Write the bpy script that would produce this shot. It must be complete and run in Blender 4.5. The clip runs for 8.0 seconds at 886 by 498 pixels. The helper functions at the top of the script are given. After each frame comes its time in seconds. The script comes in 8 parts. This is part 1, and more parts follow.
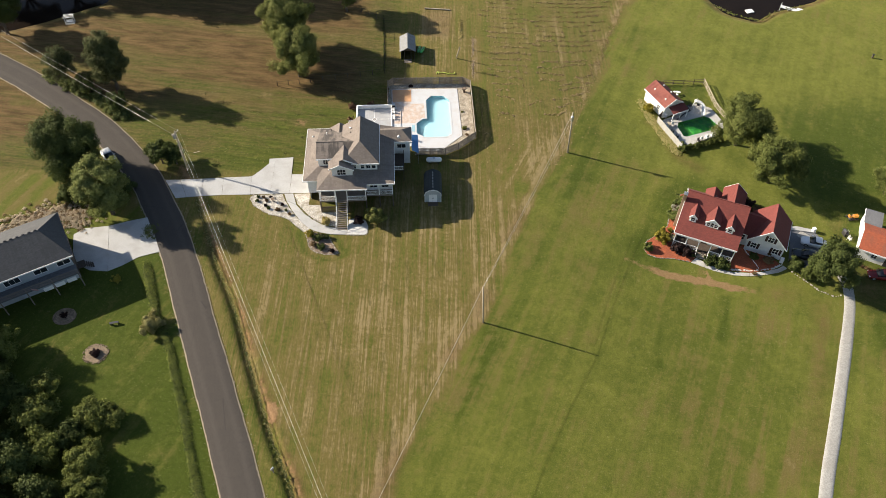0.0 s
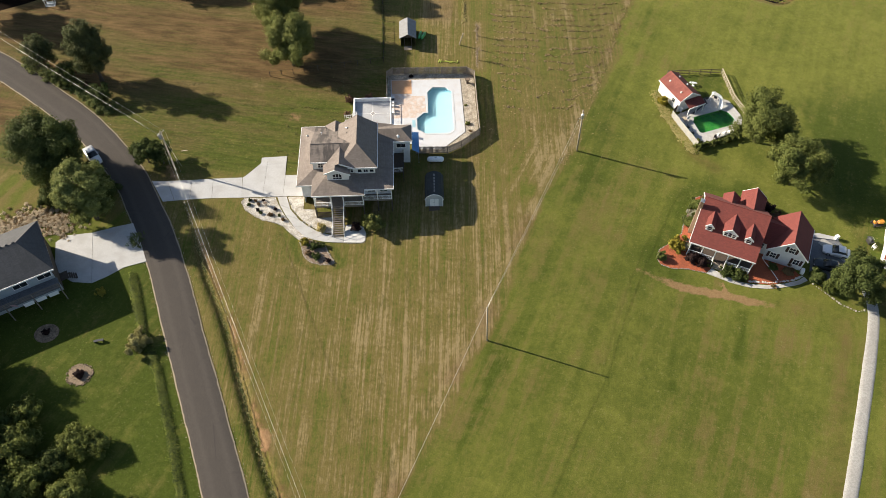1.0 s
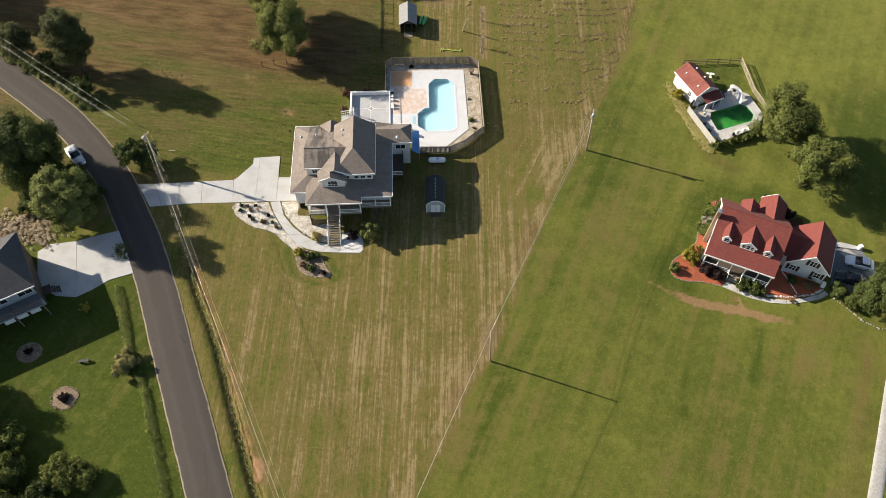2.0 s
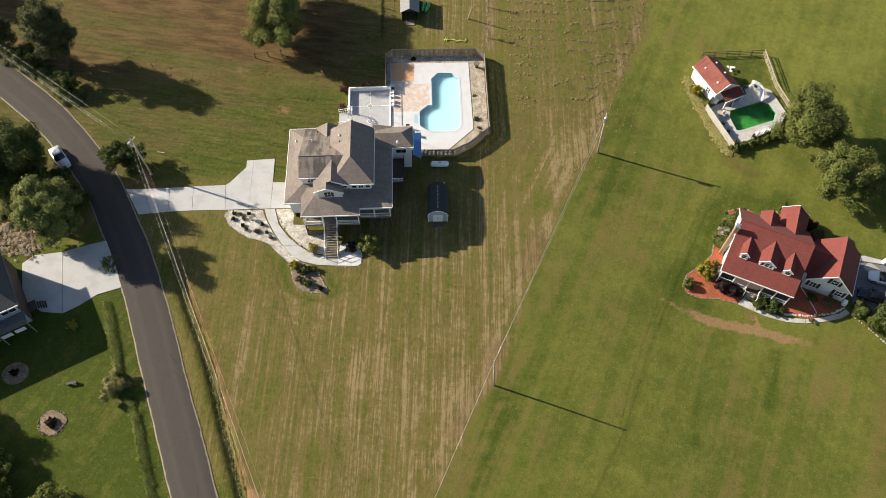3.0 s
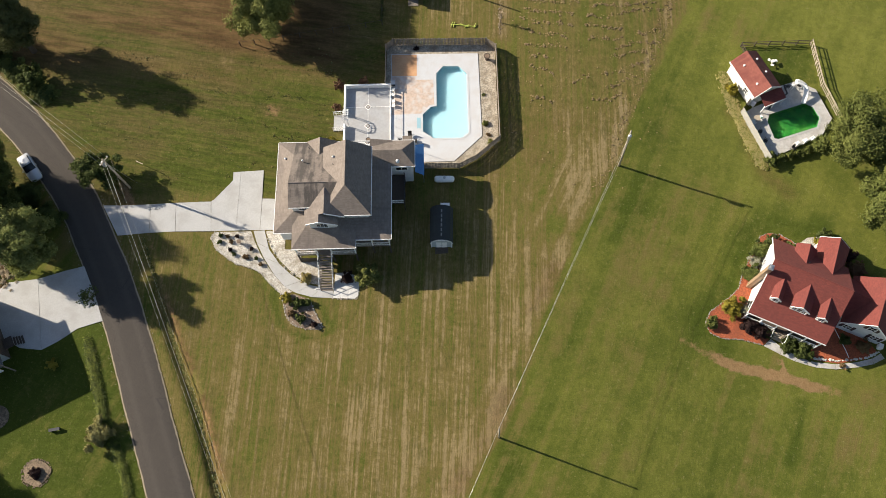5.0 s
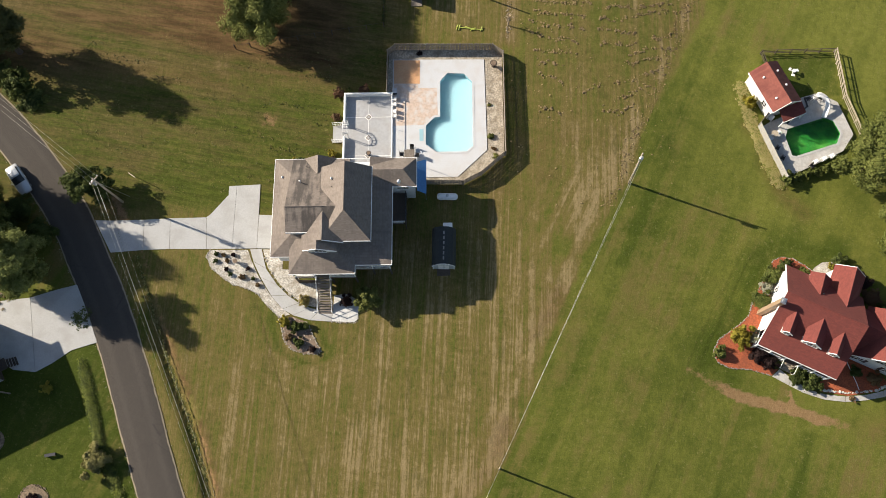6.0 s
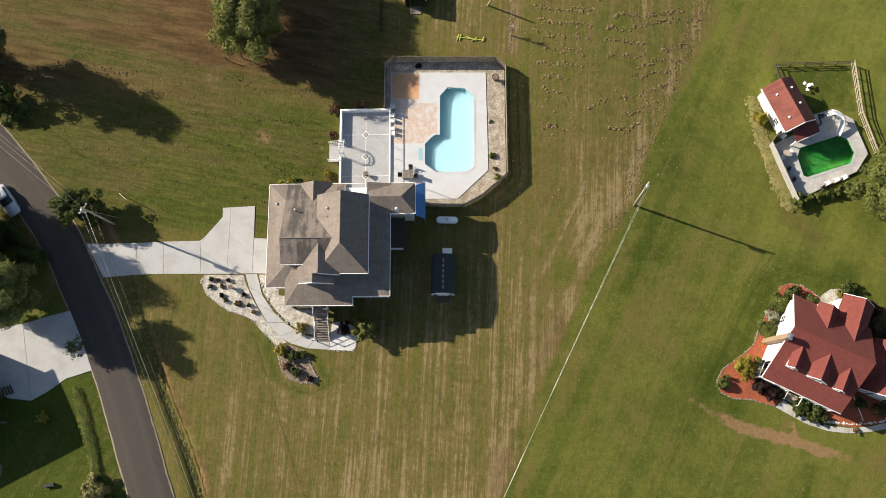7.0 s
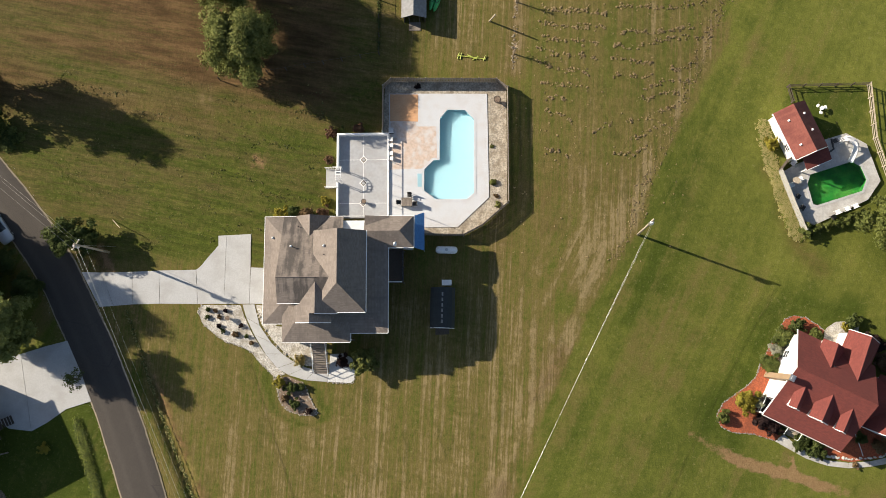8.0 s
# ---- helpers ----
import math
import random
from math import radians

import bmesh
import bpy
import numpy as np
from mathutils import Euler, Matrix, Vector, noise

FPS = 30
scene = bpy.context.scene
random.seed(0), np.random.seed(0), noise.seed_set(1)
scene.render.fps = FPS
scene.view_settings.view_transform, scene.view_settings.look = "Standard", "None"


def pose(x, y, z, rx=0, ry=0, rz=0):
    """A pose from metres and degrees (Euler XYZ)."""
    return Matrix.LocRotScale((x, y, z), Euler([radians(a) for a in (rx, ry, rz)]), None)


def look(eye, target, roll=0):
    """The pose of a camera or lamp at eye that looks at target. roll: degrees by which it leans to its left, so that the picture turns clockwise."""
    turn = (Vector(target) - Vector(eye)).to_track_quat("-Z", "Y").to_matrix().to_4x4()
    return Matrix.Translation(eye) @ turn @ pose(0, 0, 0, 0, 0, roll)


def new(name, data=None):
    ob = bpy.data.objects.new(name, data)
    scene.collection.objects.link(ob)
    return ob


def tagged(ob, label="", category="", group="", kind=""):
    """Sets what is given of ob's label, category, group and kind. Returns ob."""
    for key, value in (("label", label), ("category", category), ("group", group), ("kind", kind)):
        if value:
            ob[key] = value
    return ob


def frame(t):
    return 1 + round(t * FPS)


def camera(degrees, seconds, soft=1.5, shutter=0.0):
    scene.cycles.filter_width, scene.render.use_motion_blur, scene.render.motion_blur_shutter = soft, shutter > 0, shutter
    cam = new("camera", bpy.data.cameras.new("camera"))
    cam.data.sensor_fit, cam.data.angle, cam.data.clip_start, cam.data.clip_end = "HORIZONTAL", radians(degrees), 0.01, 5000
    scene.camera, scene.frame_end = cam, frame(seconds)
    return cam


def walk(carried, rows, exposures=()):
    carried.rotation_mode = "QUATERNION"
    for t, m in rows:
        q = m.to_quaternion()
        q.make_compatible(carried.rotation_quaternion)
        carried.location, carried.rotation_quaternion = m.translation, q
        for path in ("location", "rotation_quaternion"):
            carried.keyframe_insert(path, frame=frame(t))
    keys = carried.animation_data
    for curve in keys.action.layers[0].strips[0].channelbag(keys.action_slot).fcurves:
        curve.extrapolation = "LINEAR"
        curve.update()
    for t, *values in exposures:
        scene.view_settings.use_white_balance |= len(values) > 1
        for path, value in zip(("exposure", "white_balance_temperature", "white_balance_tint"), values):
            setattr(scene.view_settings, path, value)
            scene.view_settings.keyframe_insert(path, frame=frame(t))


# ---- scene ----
EXPOSURE = 1.0
cam = camera(60.4, 8.0, 0.85)
PATH = [
    (0, (-1.099, 1.029, 98.707), (-1.083, 2.311, 97.172), 0.6),
    (0.5, (-1.022, 6.646, 98.822), (-1.009, 7.881, 97.249), 0.6),
    (1, (-0.978, 12.214, 98.96), (-0.968, 13.403, 97.352), 0.5),
    (1.5, (-0.883, 17.828, 99.084), (-0.876, 18.966, 97.439), 0.4),
    (3, (-0.196, 34.892, 99.544), (-0.21, 35.855, 97.791), -0.3),
    (3.5, (0.059, 40.451, 99.662), (0.037, 41.351, 97.877), -0.7),
    (4, (0.248, 46.06, 99.765), (0.218, 46.891, 97.946), -1.1),
    (4.5, (0.395, 51.819, 99.882), (0.361, 52.577, 98.032), -1.6),
    (6, (0.445, 69.056, 100.319), (0.398, 69.595, 98.394), -3.1),
    (6.5, (0.571, 74.515, 100.407), (0.521, 74.985, 98.464), -4.2),
    (7, (0.495, 80.389, 100.509), (0.445, 80.784, 98.549), -5.2),
    (7.5, (0.751, 86.389, 100.618), (0.695, 86.708, 98.645), -7.8),
    (8, (0.896, 92.68, 100.698), (0.836, 92.917, 98.713), -12.0),
]
walk(cam, [(t, look(eye, target, roll)) for t, eye, target, roll in PATH], [(0.0, EXPOSURE + 0.075), (8.0, EXPOSURE - 0.11)])

# ---- light: a low afternoon sun from the west, clear sky ----
SUN_ELEV, SUN_AZ = 26.2, 161.0  # degrees; azimuth of the sun counted from +x towards +y
world = bpy.data.worlds.new("sky")
scene.world = world
world.use_nodes = True
wn = world.node_tree.nodes
sky = wn.new("ShaderNodeTexSky")
sky.sky_type = "NISHITA"
sky.sun_disc = False
sky.sun_elevation = radians(SUN_ELEV)
sky.sun_rotation = radians(90 - SUN_AZ)
sky.air_density, sky.dust_density, sky.ozone_density = 1.0, 1.0, 1.0
wn["Background"].inputs[1].default_value = 0.067
world.node_tree.links.new(sky.outputs[0], wn["Background"].inputs[0])
sun = new("sun", bpy.data.lights.new("sun", "SUN"))
sun.data.energy, sun.data.angle, sun.data.color = 5.0, radians(0.6), (1.0, 0.9, 0.75)
ce, se = math.cos(radians(SUN_ELEV)), math.sin(radians(SUN_ELEV))
ca, sa = math.cos(radians(SUN_AZ)), math.sin(radians(SUN_AZ))
sun.matrix_world = look((200 * ce * ca, 90 + 200 * ce * sa, 200 * se), (0, 90, 0))


# ---- mesh helpers ----
class Geo:
    """Gathers points and faces for one mesh."""

    def __init__(self):
        self.v, self.f = [], []

    def add(self, pts, faces):
        k = len(self.v)
        self.v += [tuple(p) for p in pts]
        self.f += [tuple(k + i for i in fc) for fc in faces]
        return self

    def box(self, x0, x1, y0, y1, z0, z1, m=None, inset=0.0):
        """A box; inset narrows its top, which chamfers it."""
        i = inset
        p = [(x0, y0, z0), (x1, y0, z0), (x1, y1, z0), (x0, y1, z0),
             (x0 + i, y0 + i, z1), (x1 - i, y0 + i, z1), (x1 - i, y1 - i, z1), (x0 + i, y1 - i, z1)]
        if m is not None:
            p = [m @ Vector(q) for q in p]
        return self.add(p, [(3, 2, 1, 0), (4, 5, 6, 7), (0, 1, 5, 4), (1, 2, 6, 5), (2, 3, 7, 6), (3, 0, 4, 7)])

    def cbox(self, x0, x1, y0, y1, z0, z1, c=0.03, m=None):
        """A box with chamfered edges on top and bottom and at its corners."""
        rings = []
        for z, e in ((z0, c), (z0 + c, 0), (z1 - c, 0), (z1, c)):
            ring = []
            for x, y, sx, sy in ((x0 + e, y0 + e, 1, 1), (x1 - e, y0 + e, -1, 1), (x1 - e, y1 - e, -1, -1), (x0 + e, y1 - e, 1, -1)):
                a, b = (x + sx * c, y, z), (x, y + sy * c, z)
                ring += [b, a] if sx * sy > 0 else [a, b]
            rings.append(ring)
        p = [q for r in rings for q in r]
        if m is not None:
            p = [m @ Vector(q) for q in p]
        fc = [tuple(range(7, -1, -1)), tuple(range(24, 32))]
        for r in range(3):
            for i in range(8):
                j = (i + 1) % 8
                fc.append((r * 8 + i, r * 8 + j, r * 8 + 8 + j, r * 8 + 8 + i))
        return self.add(p, fc)

    def prism(self, ring, z0, z1, hz=None):
        """An upright prism over a plan outline (counterclockwise); hz lifts its points by the ground's height."""
        area = sum(a[0] * b[1] - b[0] * a[1] for a, b in zip(ring, ring[1:] + ring[:1]))
        ring = ring if area > 0 else ring[::-1]
        n = len(ring)
        h = [hz(x, y) if hz else 0 for x, y in ring]
        p = [(x, y, z0 + g) for (x, y), g in zip(ring, h)] + [(x, y, z1 + g) for (x, y), g in zip(ring, h)]
        return self.add(p, [tuple(range(n - 1, -1, -1)), tuple(range(n, 2 * n))] + [(i, (i + 1) % n, n + (i + 1) % n, n + i) for i in range(n)])

    def tube(self, pts, radii, n=8, cap=True):
        """A round tube along points."""
        pts = [Vector(p) for p in pts]
        radii = radii if hasattr(radii, "__len__") else [radii] * len(pts)
        k, rings = len(self.v), []
        side = None
        for i, p in enumerate(pts):
            d = (pts[min(i + 1, len(pts) - 1)] - pts[max(i - 1, 0)]).normalized()
            side = (side - d * side.dot(d)).normalized() if side is not None else d.orthogonal().normalized()
            up = d.cross(side)
            rings.append([p + (side * math.cos(a) + up * math.sin(a)) * radii[i] for a in (2 * math.pi * j / n for j in range(n))])
        fc = []
        for r in range(len(pts) - 1):
            for i in range(n):
                j = (i + 1) % n
                fc.append((r * n + i, r * n + j, (r + 1) * n + j, (r + 1) * n + i))
        if cap:
            fc += [tuple(range(n - 1, -1, -1)), tuple(range((len(pts) - 1) * n, len(pts) * n))]
        return self.add([q for r in rings for q in r], fc)

    def slab(self, pts, t):
        """A thick plate: a planar outline, thickened downwards by t."""
        n = len(pts)
        q = [(x, y, z - t) for x, y, z in pts]
        return self.add(list(pts) + q, [tuple(range(n)), tuple(range(2 * n - 1, n - 1, -1))] + [(i, n + i, n + (i + 1) % n, (i + 1) % n) for i in range(n)])

    def mesh(self, name, smooth=False):
        me = bpy.data.meshes.new(name)
        me.from_pydata(self.v, [], self.f)
        bm = bmesh.new()
        bm.from_mesh(me)
        if len(self.f) > 1:
            bmesh.ops.recalc_face_normals(bm, faces=bm.faces)
        bm.to_mesh(me)
        bm.free()
        if smooth:
            me.polygons.foreach_set("use_smooth", [True] * len(me.polygons))
        return me


def part(name, geo, material, parent=None, label="", smooth=False, kind=""):
    """One mesh object, under a thing or a part."""
    me = geo.mesh(name, smooth) if isinstance(geo, Geo) else geo
    if not me.materials:
        me.materials.append(material)
    ob = new(name, me)
    ob.parent = parent
    return tagged(ob, label, kind=kind)


def thing(name, m, label, category, group="", kind=""):
    """An empty at a thing's base, which parents its parts."""
    ob = new(name)
    ob.matrix_world = m
    ob.empty_display_size = 0.3
    return tagged(ob, label, category, group, kind)


def smoothstep(t):
    t = np.clip(t, 0, 1)
    return t * t * (3 - 2 * t)


def gz(x, y):
    """The ground's height: level in the west, a metre lower in the east."""
    return float(-1.0 * smoothstep((x - 12) / 30))


def curve_through(pts, step=1.0):
    """A smooth line through plan points (Catmull-Rom)."""
    p = [np.array(q, float) for q in pts]
    p = [2 * p[0] - p[1]] + p + [2 * p[-1] - p[-2]]
    out = []
    for a, b, c, d in zip(p, p[1:], p[2:], p[3:]):
        n = max(1, int(np.linalg.norm(c - b) / step))
        for i in range(n):
            t = i / n
            out.append(0.5 * (2 * b + (c - a) * t + (2 * a - 5 * b + 4 * c - d) * t * t + (3 * b - a - 3 * c + d) * t ** 3))
    return out + [p[-2]]


def value_noise(x, y, seed, scale):
    """Smooth random values over the plan, 0 to 1."""
    r = np.random.RandomState(seed)
    g = r.rand(256, 256)
    u, v = x / scale + 300, y / scale + 300
    i, j = np.floor(u).astype(int), np.floor(v).astype(int)
    a, b = smoothstep(u - i), smoothstep(v - j)
    i0, i1, j0, j1 = i % 256, (i + 1) % 256, j % 256, (j + 1) % 256
    return (g[i0, j0] * (1 - a) + g[i1, j0] * a) * (1 - b) + (g[i0, j1] * (1 - a) + g[i1, j1] * a) * b


def fbm(x, y, seed, scale):
    return sum(value_noise(x, y, seed + k, scale / 2 ** k) / 2 ** (k + 1) for k in range(4)) / 0.9375


def inside(px, py, ring):
    """Which points lie in a plan outline."""
    hit = np.zeros(px.shape, bool)
    for (x0, y0), (x1, y1) in zip(ring, ring[1:] + ring[:1]):
        if y0 != y1:
            hit ^= ((y0 > py) != (y1 > py)) & (px < (x1 - x0) * (py - y0) / (y1 - y0) + x0)
    return hit


def line_distance(px, py, line):
    """The distance of points from a plan line."""
    best = np.full(px.shape, 1e9)
    for a, b in zip(line, line[1:]):
        dx, dy = b[0] - a[0], b[1] - a[1]
        t = np.clip(((px - a[0]) * dx + (py - a[1]) * dy) / (dx * dx + dy * dy), 0, 1)
        best = np.minimum(best, np.hypot(px - a[0] - t * dx, py - a[1] - t * dy))
    return best


# ---- materials ----
class Nodes:
    """A short way to write a node tree."""

    def __init__(self, name):
        self.mat = bpy.data.materials.new(name)
        self.mat.use_nodes = True
        self.n, self.l = self.mat.node_tree.nodes, self.mat.node_tree.links
        self.bsdf = self.n["Principled BSDF"]

    def put(self, kind, ins=(), operation="", data_type="", blend_type="", feature="", interpolation_type="", attribute_name="", use_clamp=False):
        nd = self.n.new(kind)
        if data_type:
            nd.data_type = data_type
        if operation:
            nd.operation = operation
        if blend_type:
            nd.blend_type = blend_type
        if feature:
            nd.feature = feature
        if interpolation_type:
            nd.interpolation_type = interpolation_type
        if attribute_name:
            nd.attribute_name = attribute_name
        if use_clamp:
            nd.use_clamp = True
        for k, v in dict(ins).items():
            self.wire(nd.inputs[k], v)
        return nd

    def wire(self, socket, v):
        if isinstance(v, bpy.types.NodeSocket):
            self.l.new(v, socket)
        else:
            socket.default_value = v

    def pos(self):
        return self.put("ShaderNodeNewGeometry").outputs["Position"]

    def noise(self, scale, detail=3.0, stretch=(1, 1, 1), turn=0.0, vec=None, rough=0.55):
        vec = vec or self.pos()
        if turn:
            vec = self.put("ShaderNodeMapping", {"Vector": vec, "Rotation": (0, 0, radians(turn))}).outputs[0]
        m = self.put("ShaderNodeMapping", {"Vector": vec, "Scale": stretch})
        return self.put("ShaderNodeTexNoise", {"Vector": m.outputs[0], "Scale": scale, "Detail": detail, "Roughness": rough}).outputs[0]

    def ramp(self, fac, lo, hi):
        return self.put("ShaderNodeMapRange", {0: fac, 1: lo, 2: hi}, interpolation_type="SMOOTHSTEP").outputs[0]

    def mix(self, fac, a, b, how="MIX"):
        nd = self.put("ShaderNodeMix", data_type="RGBA", blend_type=how)
        self.wire(nd.inputs[0], fac)
        for s, v in ((nd.inputs[6], a), (nd.inputs[7], b)):
            self.wire(s, (*v, 1) if isinstance(v, tuple) else v)
        return nd.outputs[2]

    def math(self, op, a, b=0.0, clamp=False):
        nd = self.put("ShaderNodeMath", {0: a, 1: b}, operation=op, use_clamp=clamp)
        return nd.outputs[0]

    def attr(self, name):
        return self.put("ShaderNodeAttribute", attribute_name=name).outputs["Fac"]

    def finish(self, color, rough=0.8, bump=None, depth=0.02, strength=1.0, metal=0.0):
        self.wire(self.bsdf.inputs["Base Color"], color)
        self.wire(self.bsdf.inputs["Roughness"], rough)
        self.bsdf.inputs["Metallic"].default_value = metal
        if bump is not None:
            b = self.put("ShaderNodeBump", {"Height": bump, "Strength": strength, "Distance": depth})
            self.l.new(b.outputs[0], self.bsdf.inputs["Normal"])
        return self.mat


def shade(c, k):
    return tuple(min(1.0, max(0.0, v * k)) for v in c)


def surface(name, c, rough=0.75, vary=0.2, big=0.35, fine=6.0, bump=0.01, metal=0.0, dirt=None, dirt_amount=0.35, per_object=0.0):
    """A surface with grain and patches, and stains of a second colour."""
    k = Nodes(name)
    f, b = k.noise(fine, 4), k.noise(big, 4)
    col = k.mix(k.ramp(f, 0.3, 0.7), shade(c, 1 - vary), shade(c, 1 + vary))
    col = k.mix(k.math("MULTIPLY", k.ramp(b, 0.4, 0.7), dirt_amount), col, dirt or shade(c, 0.65))
    if per_object:
        r = k.put("ShaderNodeObjectInfo").outputs["Random"]
        col = k.mix(k.math("MULTIPLY", r, per_object), col, shade(c, 0.5))
    return k.finish(col, rough, f, bump, 0.6, metal)


def plain(name, c, rough=0.4, metal=0.0):
    k = Nodes(name)
    f = k.noise(3.0, 3)
    return k.finish(k.mix(f, shade(c, 0.88), shade(c, 1.1)), rough, metal=metal)


def shingles(name, c, stain, amount, course=0.16, low=0.22):
    """Roof shingles: courses that follow the height, tabs that differ, streaks that run down."""
    k = Nodes(name)
    p = k.pos()
    sep = k.put("ShaderNodeSeparateXYZ", {0: p})
    z = sep.outputs[2]
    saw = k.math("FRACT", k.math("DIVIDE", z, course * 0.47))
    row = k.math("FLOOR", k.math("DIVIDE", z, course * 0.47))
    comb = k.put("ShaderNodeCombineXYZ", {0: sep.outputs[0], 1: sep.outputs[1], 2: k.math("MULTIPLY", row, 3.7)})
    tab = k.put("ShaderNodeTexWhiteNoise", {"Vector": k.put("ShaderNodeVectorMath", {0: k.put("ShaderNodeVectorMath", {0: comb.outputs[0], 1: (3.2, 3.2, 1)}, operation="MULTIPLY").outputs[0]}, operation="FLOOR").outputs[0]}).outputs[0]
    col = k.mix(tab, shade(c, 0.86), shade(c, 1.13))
    # overlap shade beneath the next course's edge, put into the colour
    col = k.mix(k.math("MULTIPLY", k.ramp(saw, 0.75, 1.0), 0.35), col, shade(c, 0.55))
    big = k.noise(0.35, 5)
    level = k.put("ShaderNodeVectorMath", {0: k.put("ShaderNodeVectorMath", {0: k.put("ShaderNodeNewGeometry").outputs["True Normal"], 1: (0, 0, 1)}, operation="CROSS_PRODUCT").outputs[0]}, operation="NORMALIZE").outputs[0]
    u = k.put("ShaderNodeVectorMath", {0: p, 1: level}, operation="DOT_PRODUCT").outputs["Value"]
    down = k.put("ShaderNodeCombineXYZ", {0: k.math("MULTIPLY", u, 1.15), 1: k.math("MULTIPLY", z, 0.3), 2: 0.0}).outputs[0]
    streak = k.put("ShaderNodeTexNoise", {"Vector": down, "Scale": 1.0, "Detail": 5.0, "Roughness": 0.65}).outputs[0]
    dirt = k.math("MULTIPLY", k.ramp(k.math("MULTIPLY", big, streak), low, low + 0.13), amount)
    col = k.mix(dirt, col, stain)
    col = k.mix(k.math("MULTIPLY", k.ramp(k.noise(18.0, 2), 0.35, 0.7), 0.12), col, shade(c, 1.4))
    return k.finish(col, 0.92, saw, 0.008, 0.5)


def siding(name, c, lap=0.16):
    """Lapped boards: shadow lines at even heights."""
    k = Nodes(name)
    sep = k.put("ShaderNodeSeparateXYZ", {0: k.pos()})
    saw = k.math("FRACT", k.math("DIVIDE", sep.outputs[2], lap))
    col = k.mix(k.ramp(k.noise(0.8, 4), 0.35, 0.75), shade(c, 1.04), shade(c, 0.86))
    return k.finish(col, 0.6, saw, 0.02, 0.8)


def leaves(name, c, c2):
    """Leaves: each its own green, some light through them."""
    k = Nodes(name)
    r = k.put("ShaderNodeNewGeometry").outputs["Random Per Island"]
    o = k.put("ShaderNodeObjectInfo").outputs["Random"]
    col = k.mix(r, c, c2)
    col = k.mix(k.ramp(k.noise(0.5, 3), 0.35, 0.7), col, shade(c, 0.75))
    col = k.mix(k.math("MULTIPLY", o, 0.35), col, shade(c2, 0.7))
    k.bsdf.inputs["Specular IOR Level"].default_value = 0.12
    k.finish(col, 0.7)
    tr = k.put("ShaderNodeBsdfTranslucent", {"Color": col})
    mx = k.put("ShaderNodeMixShader", {0: 0.24, 1: k.bsdf.outputs[0], 2: tr.outputs[0]})
    k.l.new(mx.outputs[0], k.n["Material Output"].inputs[0])
    return k.mat


GRASS_GREEN, GRASS_PALE, GRASS_LUSH = (0.1035, 0.113, 0.0195), (0.168, 0.166, 0.033), (0.056, 0.074, 0.01)
GRASS_DRY, GRASS_STRAW = (0.13, 0.102, 0.033), (0.225, 0.17, 0.085)


